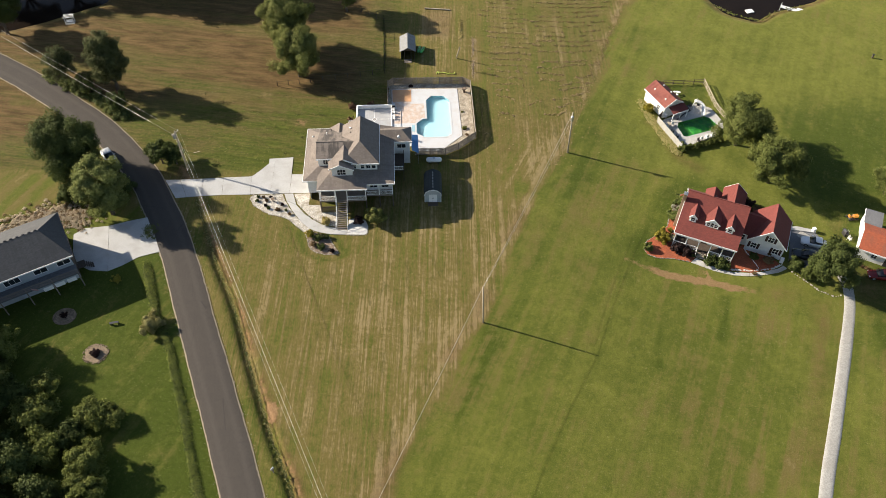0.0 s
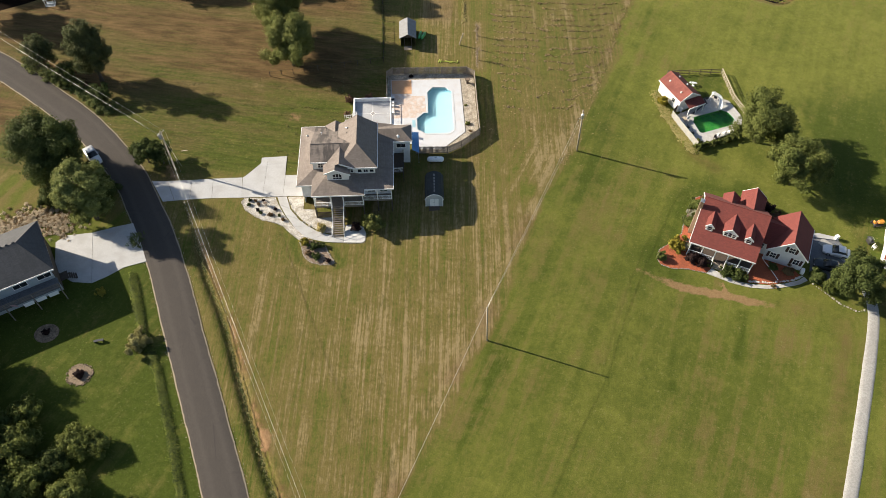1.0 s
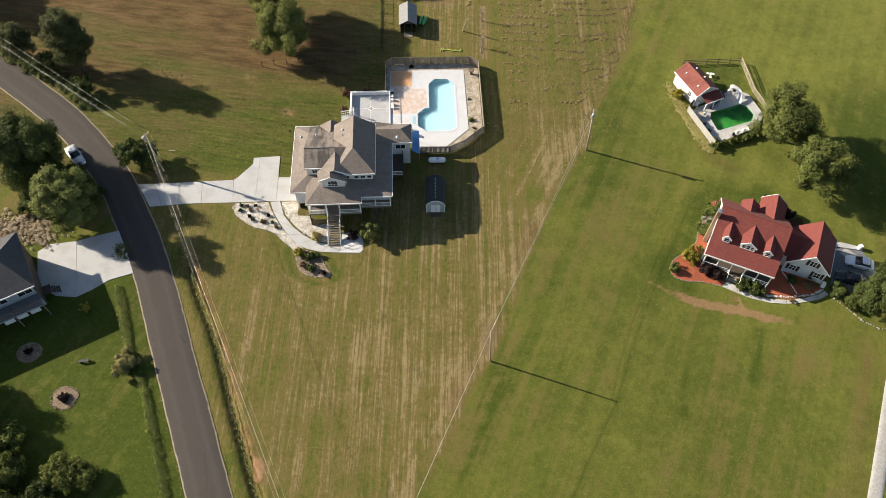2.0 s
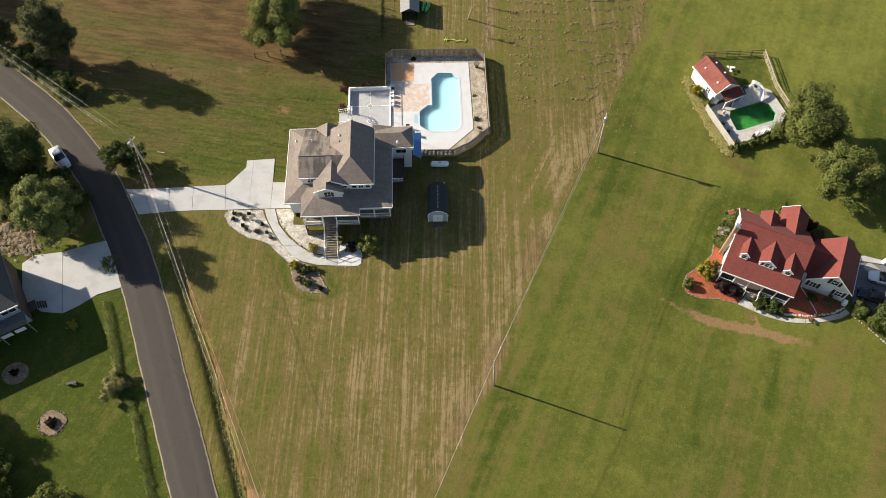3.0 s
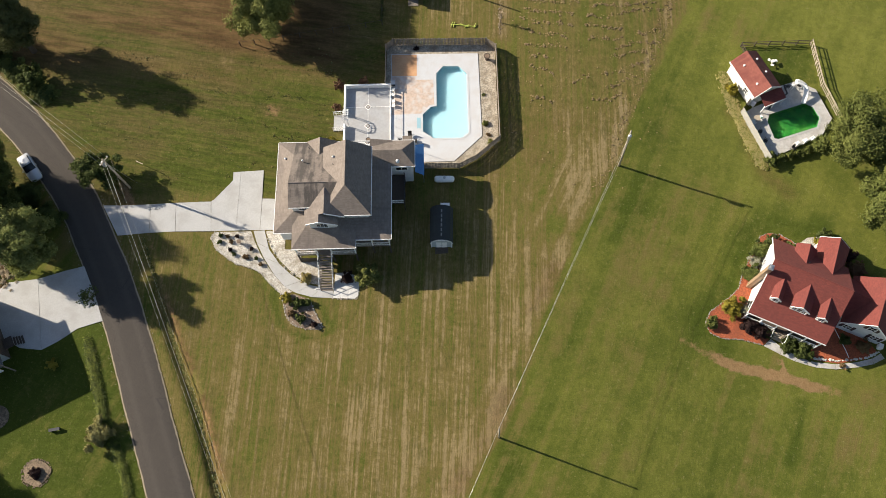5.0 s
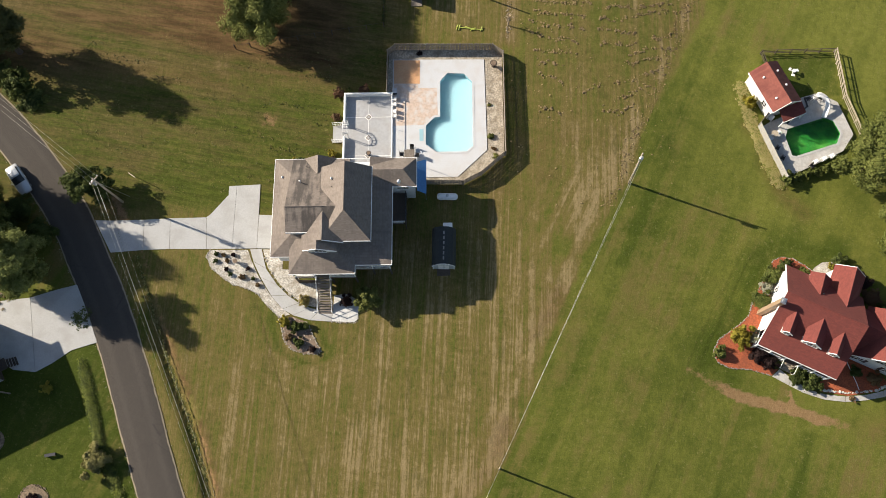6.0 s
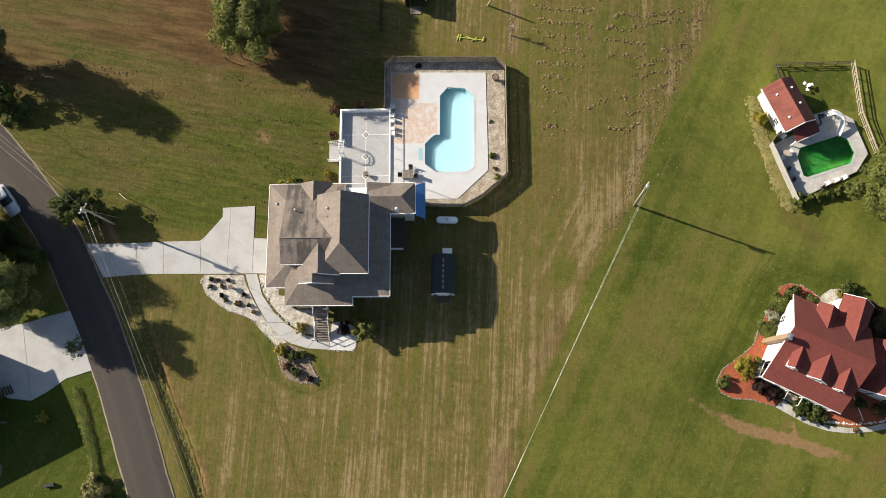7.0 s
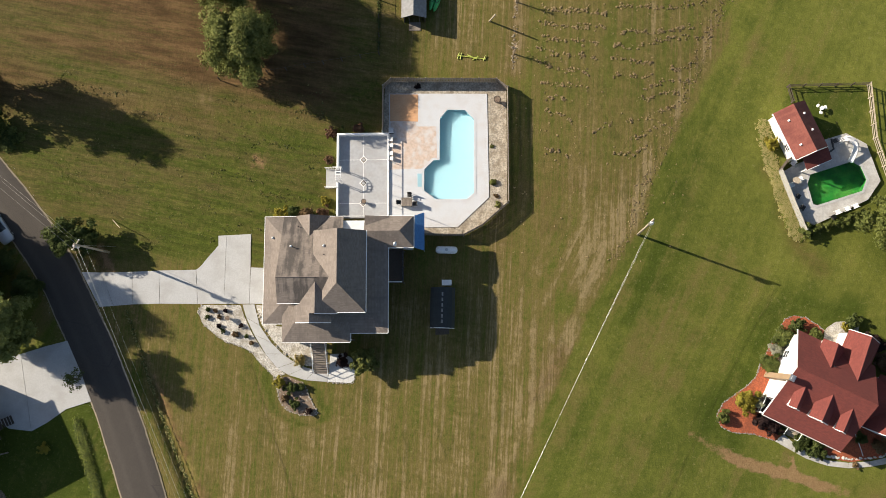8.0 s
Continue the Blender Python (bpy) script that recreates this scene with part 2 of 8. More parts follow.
def ground_material():
    """Grass from lush to dry, bare soil, mown stripes; the masks come with the sheet."""
    k = Nodes("grass")
    dry, lush, bare, mow, pale = k.attr("dry"), k.attr("lush"), k.attr("bare"), k.attr("mow"), k.attr("pale")
    sand = k.attr("sand")
    half, rank = k.ramp(mow, 0.0, 0.5), k.ramp(mow, 0.5, 1.0)
    fine = k.noise(6.0, 5, rough=0.62)
    tuft = k.noise(1.3, 6, rough=0.7)
    mid = k.noise(0.42, 6, rough=0.66)
    patch = k.mix(rank, k.noise(0.14, 6, rough=0.62), k.noise(0.2, 6, (0.6, 1.3, 1), 8.0, rough=0.7))
    broad = k.noise(0.06, 4)
    # mown lanes: along the dry field, across the lawn, slantwise over the green field
    along = k.noise(1.0, 6, (0.62, 0.016, 1), 1.0, rough=0.7)
    lanes = k.noise(1.0, 5, (2.3, 0.05, 1), 1.0, rough=0.78)
    across = k.noise(1.0, 6, (0.05, 0.85, 1), 9.0, rough=0.74)
    slant = k.noise(1.0, 6, (0.5, 0.02, 1), 24.0, rough=0.66)
    drift = k.put("ShaderNodeSeparateXYZ", {0: k.put("ShaderNodeMapping", {"Vector": k.pos(), "Rotation": (0, 0, radians(9.0))}).outputs[0]}).outputs[1]
    furrow = k.math("FRACT", k.math("ADD", k.math("DIVIDE", drift, 1.75), k.math("MULTIPLY", k.noise(0.16, 4, rough=0.7), 2.6)))
    furrow = k.math("MULTIPLY", k.ramp(k.math("ABSOLUTE", k.math("SUBTRACT", furrow, 0.5)), 0.13, 0.02), k.ramp(k.noise(0.3, 4, (0.5, 1, 1), 9.0), 0.48, 0.66))
    st = k.mix(half, slant, k.mix(0.55, along, lanes))
    st = k.mix(rank, st, across)
    stripe = k.math("SUBTRACT", k.ramp(st, 0.36, 0.64), 0.5)
    d = k.math("ADD", dry, k.math("MULTIPLY", k.math("SUBTRACT", patch, 0.5), 1.0))
    d = k.math("ADD", d, k.math("MULTIPLY", k.math("SUBTRACT", mid, 0.5), k.math("ADD", 0.3, k.math("MULTIPLY", dry, 0.7))))
    d = k.math("ADD", d, k.math("MULTIPLY", stripe, k.math("MULTIPLY", k.math("ADD", dry, 0.12), k.math("SUBTRACT", 1.3, k.math("MULTIPLY", rank, 0.75)))))
    d = k.math("ADD", d, k.math("MULTIPLY", k.math("SUBTRACT", tuft, 0.5), k.math("ADD", 0.55, k.math("MULTIPLY", dry, 0.8))), clamp=True)
    green = k.mix(lush, k.mix(k.math("MULTIPLY", half, 0.65), GRASS_GREEN, (0.098, 0.099, 0.022)), GRASS_LUSH)
    bright = k.math("ADD", pale, k.math("ADD", k.math("MULTIPLY", k.math("SUBTRACT", broad, 0.5), 1.4), k.math("MULTIPLY", k.math("SUBTRACT", k.noise(0.22, 6, rough=0.68), 0.5), 1.5)))
    bright = k.math("ADD", bright, k.math("MULTIPLY", k.math("SUBTRACT", mid, 0.5), 0.9))
    bright = k.math("ADD", bright, k.math("MULTIPLY", stripe, 0.3), clamp=True)
    green = k.mix(bright, green, GRASS_PALE)
    green = k.mix(k.ramp(tuft, 0.3, 0.7), k.mix(1.0, green, (0.76, 0.8, 0.74), "MULTIPLY"), green)
    col = k.mix(k.ramp(d, 0.05, 0.6), green, k.mix(rank, GRASS_DRY, (0.098, 0.08, 0.027)))
    col = k.mix(k.ramp(d, 0.55, 1.0), col, k.mix(rank, GRASS_STRAW, (0.165, 0.122, 0.058)))
    # pale dead blades in tufts, darker clover
    col = k.mix(k.math("MULTIPLY", k.ramp(k.noise(2.4, 4, rough=0.72), 0.57, 0.7), 0.5), col, (0.2, 0.175, 0.07))
    col = k.mix(k.math("MULTIPLY", k.ramp(k.noise(0.9, 5, rough=0.75), 0.57, 0.74), 0.45), col, (0.045, 0.06, 0.011))
    clump = k.ramp(k.noise(0.34, 5, (1.5, 0.5, 1), 1.0, rough=0.68), 0.55, 0.66)
    col = k.mix(k.math("MULTIPLY", clump, k.math("MULTIPLY", k.math("SUBTRACT", half, rank, clamp=True), 0.42)), col, (0.06, 0.062, 0.015))
    red = k.mix(k.ramp(k.noise(0.5, 5, (0.3, 1.4, 1), 9.0), 0.3, 0.7), (0.066, 0.036, 0.017), (0.142, 0.084, 0.04))
    streak = k.mix(k.math("MULTIPLY", rank, 0.7), tuft, across)
    col = k.mix(k.math("MULTIPLY", bare, k.ramp(streak, 0.22, 0.56)), col, red)
    soil = k.mix(k.noise(1.8, 5, rough=0.7), (0.16, 0.085, 0.043), (0.32, 0.2, 0.11))
    col = k.mix(k.math("MULTIPLY", k.ramp(k.math("ADD", sand, k.math("MULTIPLY", k.math("SUBTRACT", tuft, 0.5), 1.2)), 0.3, 0.75), 0.85), col, soil)
    col = k.mix(k.math("MULTIPLY", k.math("MULTIPLY", furrow, k.math("SUBTRACT", rank, k.math("MULTIPLY", bare, 0.8), clamp=True)), 0.3), col, (0.03, 0.033, 0.009))
    dark, light = k.mix(1.0, col, (0.8, 0.82, 0.78), "MULTIPLY"), k.mix(1.0, col, (1.17, 1.16, 1.17), "MULTIPLY")
    mild = k.mix(k.ramp(fine, 0.28, 0.74), dark, light)
    dark, light = k.mix(1.0, col, (0.72, 0.74, 0.7), "MULTIPLY"), k.mix(1.0, col, (1.26, 1.23, 1.26), "MULTIPLY")
    strong = k.mix(k.ramp(k.mix(0.45, fine, k.noise(2.6, 5, (1.0, 0.5, 1), rough=0.7)), 0.3, 0.7), dark, light)
    col = k.mix(half, mild, strong)
    rows = k.noise(1.0, 6, (0.28, 2.0, 1), 9.0, rough=0.76)
    col = k.mix(rank, col, k.mix(k.ramp(rows, 0.34, 0.66), k.mix(1.0, col, (0.72, 0.72, 0.7), "MULTIPLY"), k.mix(1.0, col, (1.16, 1.16, 1.12), "MULTIPLY")))
    h = k.math("ADD", fine, k.math("MULTIPLY", tuft, 1.5))
    k.bsdf.inputs["Specular IOR Level"].default_value = 0.1
    k.bsdf.inputs["Sheen Weight"].default_value = 0.09
    k.bsdf.inputs["Sheen Roughness"].default_value = 0.5
    k.bsdf.inputs["Sheen Tint"].default_value = (0.75, 0.8, 0.3, 1)
    return k.finish(col, 0.95, h, 0.12, 0.45)


GRASS = ground_material()


def road_material():
    k = Nodes("asphalt")
    a = k.attr("across")
    fine, big = k.noise(14.0, 3), k.noise(0.4, 5)
    col = k.mix(k.ramp(fine, 0.3, 0.7), (0.055, 0.0475, 0.041), (0.083, 0.072, 0.062))
    col = k.mix(k.math("MULTIPLY", k.ramp(big, 0.4, 0.7), 0.35), col, (0.059, 0.052, 0.046))
    w = k.math("ABSOLUTE", k.math("SUBTRACT", k.math("ABSOLUTE", a), 0.48))
    col = k.mix(k.math("MULTIPLY", k.ramp(w, 0.22, 0.02), 0.22), col, (0.1, 0.087, 0.075))
    crack = k.put("ShaderNodeTexVoronoi", {"Vector": k.pos(), "Scale": 0.22}, feature="DISTANCE_TO_EDGE").outputs[0]
    col = k.mix(k.math("MULTIPLY", k.ramp(crack, 0.006, 0.0), 0.5), col, (0.04, 0.036, 0.035))
    edge = k.math("ADD", k.math("ABSOLUTE", a), k.math("MULTIPLY", k.math("SUBTRACT", k.noise(1.2, 4), 0.5), 0.12))
    col = k.mix(k.ramp(edge, 0.91, 0.965), col, (0.27, 0.225, 0.16))
    k.bsdf.inputs["Specular IOR Level"].default_value = 0.15
    return k.finish(col, 0.9, fine, 0.01, 0.5)


ASPHALT = road_material()
CONCRETE = surface("concrete", (0.43, 0.425, 0.415), 0.85, 0.1, 0.45, 9.0, 0.004, dirt=(0.33, 0.315, 0.295), dirt_amount=0.6, per_object=0.12)
CONCRETE_OLD = surface("weathered_concrete", (0.38, 0.38, 0.385), 0.88, 0.07, 0.5, 2.5, 0.004, dirt=(0.33, 0.31, 0.29), dirt_amount=0.5)
PAVING = surface("pool_paving", (0.535, 0.54, 0.55), 0.8, 0.07, 0.7, 7.0, 0.004, dirt=(0.48, 0.445, 0.42), dirt_amount=0.5)
PAVING_TAN = surface("tan_paving", (0.52, 0.4, 0.32), 0.82, 0.12, 1.1, 3.0, 0.004, dirt=(0.56, 0.52, 0.49), dirt_amount=1.0)
PAVING_ORANGE = surface("orange_paving", (0.55, 0.3, 0.15), 0.82, 0.08, 0.5, 5.0, 0.004, dirt=(0.6, 0.38, 0.22), dirt_amount=0.5)
PAVING_CREAM = surface("cream_paving", (0.45, 0.435, 0.41), 0.85, 0.12, 0.8, 4.0, 0.005, dirt=(0.33, 0.3, 0.26), dirt_amount=0.6)
GRAVEL = surface("white_gravel", (0.47, 0.44, 0.39), 0.9, 0.45, 0.9, 6.0, 0.06, dirt=(0.25, 0.21, 0.15), dirt_amount=0.85)
DRY_BED = surface("sandy_soil", (0.38, 0.33, 0.26), 0.95, 0.35, 0.9, 4.0, 0.06, dirt=(0.2, 0.16, 0.11), dirt_amount=0.8)
MULCH = surface("brown_mulch", (0.17, 0.12, 0.085), 0.95, 0.4, 0.8, 6.0, 0.06, dirt=(0.28, 0.21, 0.15), dirt_amount=0.6)
RED_MULCH = surface("red_mulch", (0.33, 0.085, 0.035), 0.95, 0.35, 0.9, 6.0, 0.06, dirt=(0.2, 0.06, 0.03), dirt_amount=0.6)
STRAW = surface("dead_stalks", (0.2, 0.145, 0.095), 0.95, 0.5, 0.9, 5.0, 0.06, dirt=(0.1, 0.078, 0.048), dirt_amount=0.6)
STONE = surface("pale_stone", (0.36, 0.32, 0.265), 0.85, 0.4, 2.0, 9.0, 0.02, per_object=0.2)
STONE_GREY = surface("grey_stone", (0.25, 0.23, 0.2), 0.9, 0.45, 2.0, 9.0, 0.02)
STONE_PALE = surface("white_stone", (0.56, 0.54, 0.49), 0.85, 0.2, 2.0, 9.0, 0.02)
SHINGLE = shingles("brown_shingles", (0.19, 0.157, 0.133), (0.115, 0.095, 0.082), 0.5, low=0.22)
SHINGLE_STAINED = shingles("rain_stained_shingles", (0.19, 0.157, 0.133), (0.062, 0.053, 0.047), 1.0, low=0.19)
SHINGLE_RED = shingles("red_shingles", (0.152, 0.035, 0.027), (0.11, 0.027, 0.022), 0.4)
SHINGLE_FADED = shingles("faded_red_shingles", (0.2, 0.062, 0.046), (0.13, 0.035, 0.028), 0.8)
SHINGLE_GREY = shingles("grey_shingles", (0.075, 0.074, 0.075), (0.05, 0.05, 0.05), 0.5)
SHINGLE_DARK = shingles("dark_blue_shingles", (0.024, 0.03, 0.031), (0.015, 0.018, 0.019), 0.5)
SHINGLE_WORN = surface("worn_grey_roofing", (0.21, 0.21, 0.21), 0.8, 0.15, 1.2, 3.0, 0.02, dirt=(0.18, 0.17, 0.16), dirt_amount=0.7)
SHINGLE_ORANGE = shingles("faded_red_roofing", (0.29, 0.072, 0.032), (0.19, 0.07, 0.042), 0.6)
SIDING_WHITE = siding("white_siding", (0.77, 0.755, 0.725))
SIDING_GREY = siding("pale_grey_siding", (0.68, 0.69, 0.7))
SHED_GREY = siding("shed_grey_siding", (0.42, 0.45, 0.46))
SIDING_BLUE = siding("blue_grey_siding", (0.4, 0.43, 0.46))
CHIMNEY = siding("tan_boards", (0.29, 0.2, 0.125), 0.2)
WHITE = plain("white_paint", (0.82, 0.81, 0.79), 0.5)
DARK = plain("dark_paint", (0.03, 0.028, 0.026), 0.6)
SHUTTER = plain("maroon_paint", (0.035, 0.013, 0.013), 0.5)
WOOD_GREY = surface("weathered_wood", (0.24, 0.2, 0.165), 0.85, 0.25, 1.5, 10.0, 0.008, dirt=(0.14, 0.115, 0.09), dirt_amount=0.6, per_object=0.3)
WOOD_DECK = surface("blue_grey_decking", (0.13, 0.13, 0.135), 0.85, 0.25, 1.5, 8.0, 0.01)
WOOD_PALE = surface("pale_wood", (0.42, 0.35, 0.26), 0.85, 0.25, 1.5, 10.0, 0.008, per_object=0.25)
WOOD_SILVER = surface("silvered_boards", (0.36, 0.345, 0.315), 0.85, 0.2, 1.5, 10.0, 0.008, per_object=0.2)
WOOD_DARK = surface("dark_stained_wood", (0.075, 0.055, 0.042), 0.8, 0.3, 1.5, 10.0, 0.008, per_object=0.25)
BARK = surface("bark", (0.11, 0.085, 0.065), 0.95, 0.35, 1.5, 8.0, 0.03)
METAL = plain("galvanised_metal", (0.5, 0.51, 0.52), 0.4, 0.8)
STEEL_DARK = plain("dark_metal", (0.05, 0.05, 0.055), 0.5, 0.5)
RUBBER = plain("rubber", (0.02, 0.02, 0.02), 0.85)
BLUE = surface("blue_canvas", (0.06, 0.19, 0.42), 0.7, 0.12, 0.8, 4.0, 0.01)
WIRE = plain("weathered_wire", (0.52, 0.5, 0.43), 0.42, 0.65)


def glass_material():
    k = Nodes("window_glass")
    k.finish(k.mix(k.noise(0.6, 2), (0.012, 0.014, 0.017), (0.03, 0.034, 0.038)), 0.05)
    return k.mat


def water_material(name, tint, rough=0.03, ripple=0.04):
    """Clear tinted water with small ripples."""
    k = Nodes(name)
    h = k.noise(1.6, 3)
    k.finish(k.mix(0.0, tint, tint), rough, h, ripple, 0.5)
    k.bsdf.inputs["Transmission Weight"].default_value = 1.0
    k.bsdf.inputs["IOR"].default_value = 1.33
    return k.mat


def pond_material():
    k = Nodes("dark_pond_water")
    k.bsdf.inputs["Specular IOR Level"].default_value = 0.05
    return k.finish(k.mix(k.noise(0.3, 3), (0.008, 0.006, 0.005), (0.016, 0.012, 0.009)), 0.08, k.noise(2.0, 3), 0.02, 0.3)


GLASS = glass_material()
POOL_WATER = water_material("clear_water", (0.86, 0.97, 1.0))
POND = pond_material()
LINER = surface("blue_pool_plaster", (0.29, 0.46, 0.52), 0.6, 0.04, 0.5, 3.0, 0.004, dirt=(0.3, 0.52, 0.58), dirt_amount=0.5)
ALGAE = surface("algae_green_liner", (0.02, 0.16, 0.03), 0.6, 0.25, 0.45, 1.2, 0.004, dirt=(0.1, 0.25, 0.06), dirt_amount=0.9)
GREEN_WATER = water_material("algae_green_water", (0.45, 0.88, 0.45))
LEAF_DARK = leaves("dark_green_leaves", (0.062, 0.085, 0.023), (0.12, 0.14, 0.04))
LEAF_WOOD = leaves("thicket_leaves", (0.12, 0.145, 0.034), (0.22, 0.235, 0.06))
LEAF_TAN = leaves("tan_green_leaves", (0.23, 0.215, 0.075), (0.36, 0.32, 0.14))
LEAF_MID = leaves("green_leaves", (0.09, 0.118, 0.026), (0.2, 0.21, 0.06))
LEAF_PALE = leaves("pale_green_leaves", (0.14, 0.16, 0.04), (0.25, 0.25, 0.08))
LEAF_SLIM = leaves("grey_green_leaves", (0.085, 0.098, 0.035), (0.15, 0.155, 0.065))
LEAF_CLIP = leaves("grass_clippings", (0.17, 0.16, 0.05), (0.27, 0.22, 0.09))
LEAF_BRIGHT = leaves("bright_green_leaves", (0.165, 0.195, 0.055), (0.29, 0.3, 0.1))
LEAF_YELLOW = leaves("yellow_green_leaves", (0.27, 0.23, 0.03), (0.38, 0.32, 0.06))
LEAF_RUST = leaves("rust_coloured_leaves", (0.19, 0.12, 0.06), (0.26, 0.18, 0.09))
LEAF_PINK = leaves("pinkish_flowers", (0.2, 0.09, 0.06), (0.16, 0.12, 0.06))
LEAF_WHITE = leaves("white_blossom", (0.5, 0.48, 0.38), (0.16, 0.18, 0.07))
LEAF_PURPLE = leaves("dark_purple_leaves", (0.03, 0.018, 0.018), (0.05, 0.028, 0.024))
LEAF_STRAW = leaves("straw_blades", (0.62, 0.52, 0.24), (0.46, 0.39, 0.15))
LEAF_HAY = leaves("cut_hay", (0.42, 0.31, 0.165), (0.3, 0.22, 0.11))
LEAF_STALK = leaves("bleached_stalks", (0.55, 0.46, 0.33), (0.38, 0.29, 0.19))
LEAF_YG = leaves("fresh_green_blades", (0.15, 0.19, 0.03), (0.25, 0.265, 0.05))

# ---- the ground: one sheet to the horizon ----
ROAD_LINE = curve_through([(-2, -30), (-15, 10), (-26.8, 40.4), (-34, 57.8), (-38.8, 69), (-43.4, 80), (-47.2, 88), (-50.6, 94), (-53.6, 99.2),
                           (-57.3, 104.2), (-61.7, 109.3), (-66.6, 114.2), (-73.2, 119.6), (-83, 127), (-93.5, 134), (-140, 163)], 1.5)
ROAD_HALF = 2.85
DITCH = curve_through([(-16, 30), (-20, 40.4), (-24.4, 49.6), (-29.3, 61.4), (-33.4, 71.8), (-37.4, 79.8), (-40.2, 86.0), (-43.0, 92.6), (-44.0, 95.0)], 1.5)
FIELD_EDGE = [(-14, 22), (-7.3, 40.4), (-2.1, 53.9), (6.6, 69.7), (14.3, 88.7), (23.1, 107.3), (32.9, 131.6), (43.2, 159.3), (60, 200)]
POND_EAST = curve_through([(58, 172), (62.7, 161.8), (65.3, 156.2), (69.8, 153.4), (72.8, 152.6), (77.5, 156.0), (84.8, 159.1), (91, 162.5), (97, 172), (85, 186), (65, 184), (58, 172)], 1.5)
POND_WEST = curve_through([(-118, 146), (-100, 145.5), (-91.1, 148.8), (-85.8, 151.9), (-81.6, 154.9), (-77, 158.5), (-80, 163), (-95, 164.5), (-116, 160), (-118, 146)], 1.5)
POOL = [(-3.3, 122.5), (-2.3, 123.8), (0.1, 123.8), (1.3, 122.6), (1.7, 112.5), (0.8, 111.6), (-3.4, 111.4), (-5.0, 112.5), (-5.1, 115.4), (-3.9, 116.7), (-3.1, 116.8)]
POOL_EAST = [(46.65, 116.65), (52.1, 118.6), (53.3, 118.0), (54.05, 116.2), (53.45, 114.65), (47.5, 112.5), (46.95, 112.6), (46.25, 115.35)]

SOUTH_BED = [(-23.6, 86.8), (-23.1, 85.2), (-22.7, 83.8), (-21.5, 82.7), (-19.9, 82.2), (-18.2, 82.2), (-17.6, 82.5), (-18.9, 84.7), (-19.7, 86.4), (-21.8, 87.1)]


def make_ground():
    xs = np.concatenate([[-3000, -1500, -700, -350, -220, -160], np.arange(-125, 118.1, 0.5), [135, 160, 220, 350, 700, 1500, 3000]])
    ys = np.concatenate([[-3000, -1500, -600, -250, -100, -40, 0, 20, 30], np.arange(36, 190.1, 0.5), [200, 230, 280, 380, 700, 1500, 3000]])
    X, Y = np.meshgrid(xs, ys)
    nx, ny = len(xs), len(ys)
    x, y = X.ravel(), Y.ravel()
    rough = fbm(x, y, 5, 14)
    z = -1.0 * smoothstep((x - 12) / 30) + (rough - 0.5) * 0.12
    ditch = line_distance(x, y, [tuple(p) for p in DITCH])
    z -= 0.8 * np.exp(-(ditch / 0.6) ** 2) * smoothstep((92 - y) / 10)
    road = line_distance(x, y, [tuple(p) for p in ROAD_LINE])
    z -= 0.06 * (road < 3.4)
    for pond, level in ((POND_EAST, -2.6), (POND_WEST, -2.0)):
        ring = [tuple(p) for p in pond[:-1]]
        dist = line_distance(x, y, ring + ring[:1])
        inn = inside(x, y, ring)
        z = np.where(inn, z + (level - z) * smoothstep(dist / 2.5), z)
        z -= np.where(inn, 0.45, 0.45 * smoothstep((2.0 - dist) / 2.0))
    for pool in (POOL, POOL_EAST):
        dist = line_distance(x, y, pool + pool[:1])
        z = np.where(inside(x, y, pool) | (dist < 0.3), -4.0, z)
    # masks
    xb = np.interp(y, [p[1] for p in FIELD_EDGE], [p[0] for p in FIELD_EDGE])
    wob = (fbm(x, y, 11, 9) - 0.5) * 5
    s = xb - x + wob  # over 0: west of the field's edge
    xr = np.interp(y, [p[1] for p in ROAD_LINE], [p[0] for p in ROAD_LINE])
    west = smoothstep((s + 1.0) / 2.5)
    left = (x < xr) * 1.0
    n1 = fbm(x, y, 21, 22)
    n2 = fbm(x, y, 23, 9)
    dry = 0.15 - 0.11 * smoothstep((y - 98) / 25) + 0 * x          # east field
    dry = np.where(west > 0, dry * (1 - west) + west * (0.49 - 0.13 * smoothstep((y - 110) / 8)), dry)  # west field
    edge = np.exp(-((xb - x - 1.6 + 0.3 * wob) / 1.7) ** 2)
    dry += 0.28 * edge * smoothstep((n2 - 0.3) / 0.25) + 0.04 * west * np.exp(-((s - 6) / 6.0) ** 2) * smoothstep((118 - y) / 10)
    lawn = smoothstep((-14 - x) / 6) * smoothstep((y - 100) / 4) * smoothstep((124 - y) / 6)
    dry = dry * (1 - lawn) + 0.3 * lawn
    top = smoothstep((y - 119 - wob * 0.8) / 7) * smoothstep((-6 - x) / 8)
    dry = dry * (1 - top) + 0.44 * top
    dry = np.where(left > 0, 0.02 + 0.3 * smoothstep((y - 86) / 8), dry)
    verge = np.exp(-((road - 3.2) / 0.8) ** 2)
    xd = np.interp(y, [p[1] for p in DITCH], [p[0] for p in DITCH])
    strip_green = (x > xr) * smoothstep((xd - x) / 1.0) * smoothstep((92 - y) / 6)
    dry = dry * (1 - 0.4 * strip_green) + 0.08 * verge + (n1 - 0.5) * 0.4
    lush = np.clip(left * smoothstep((92 - y) / 8) + 0.35 * (1 - west) + 0.75 * lawn, 0, 1)
    lush = np.maximum(lush, 1.0 * top)
    lush += 0.8 * (1 - west) * np.exp(-((s + 4) / 2.5) ** 2) * smoothstep((n1 - 0.3) / 0.3)
    pale = (1 - west) * (0.3 * smoothstep((y - 112) / 25) + 0.3) * 1.0
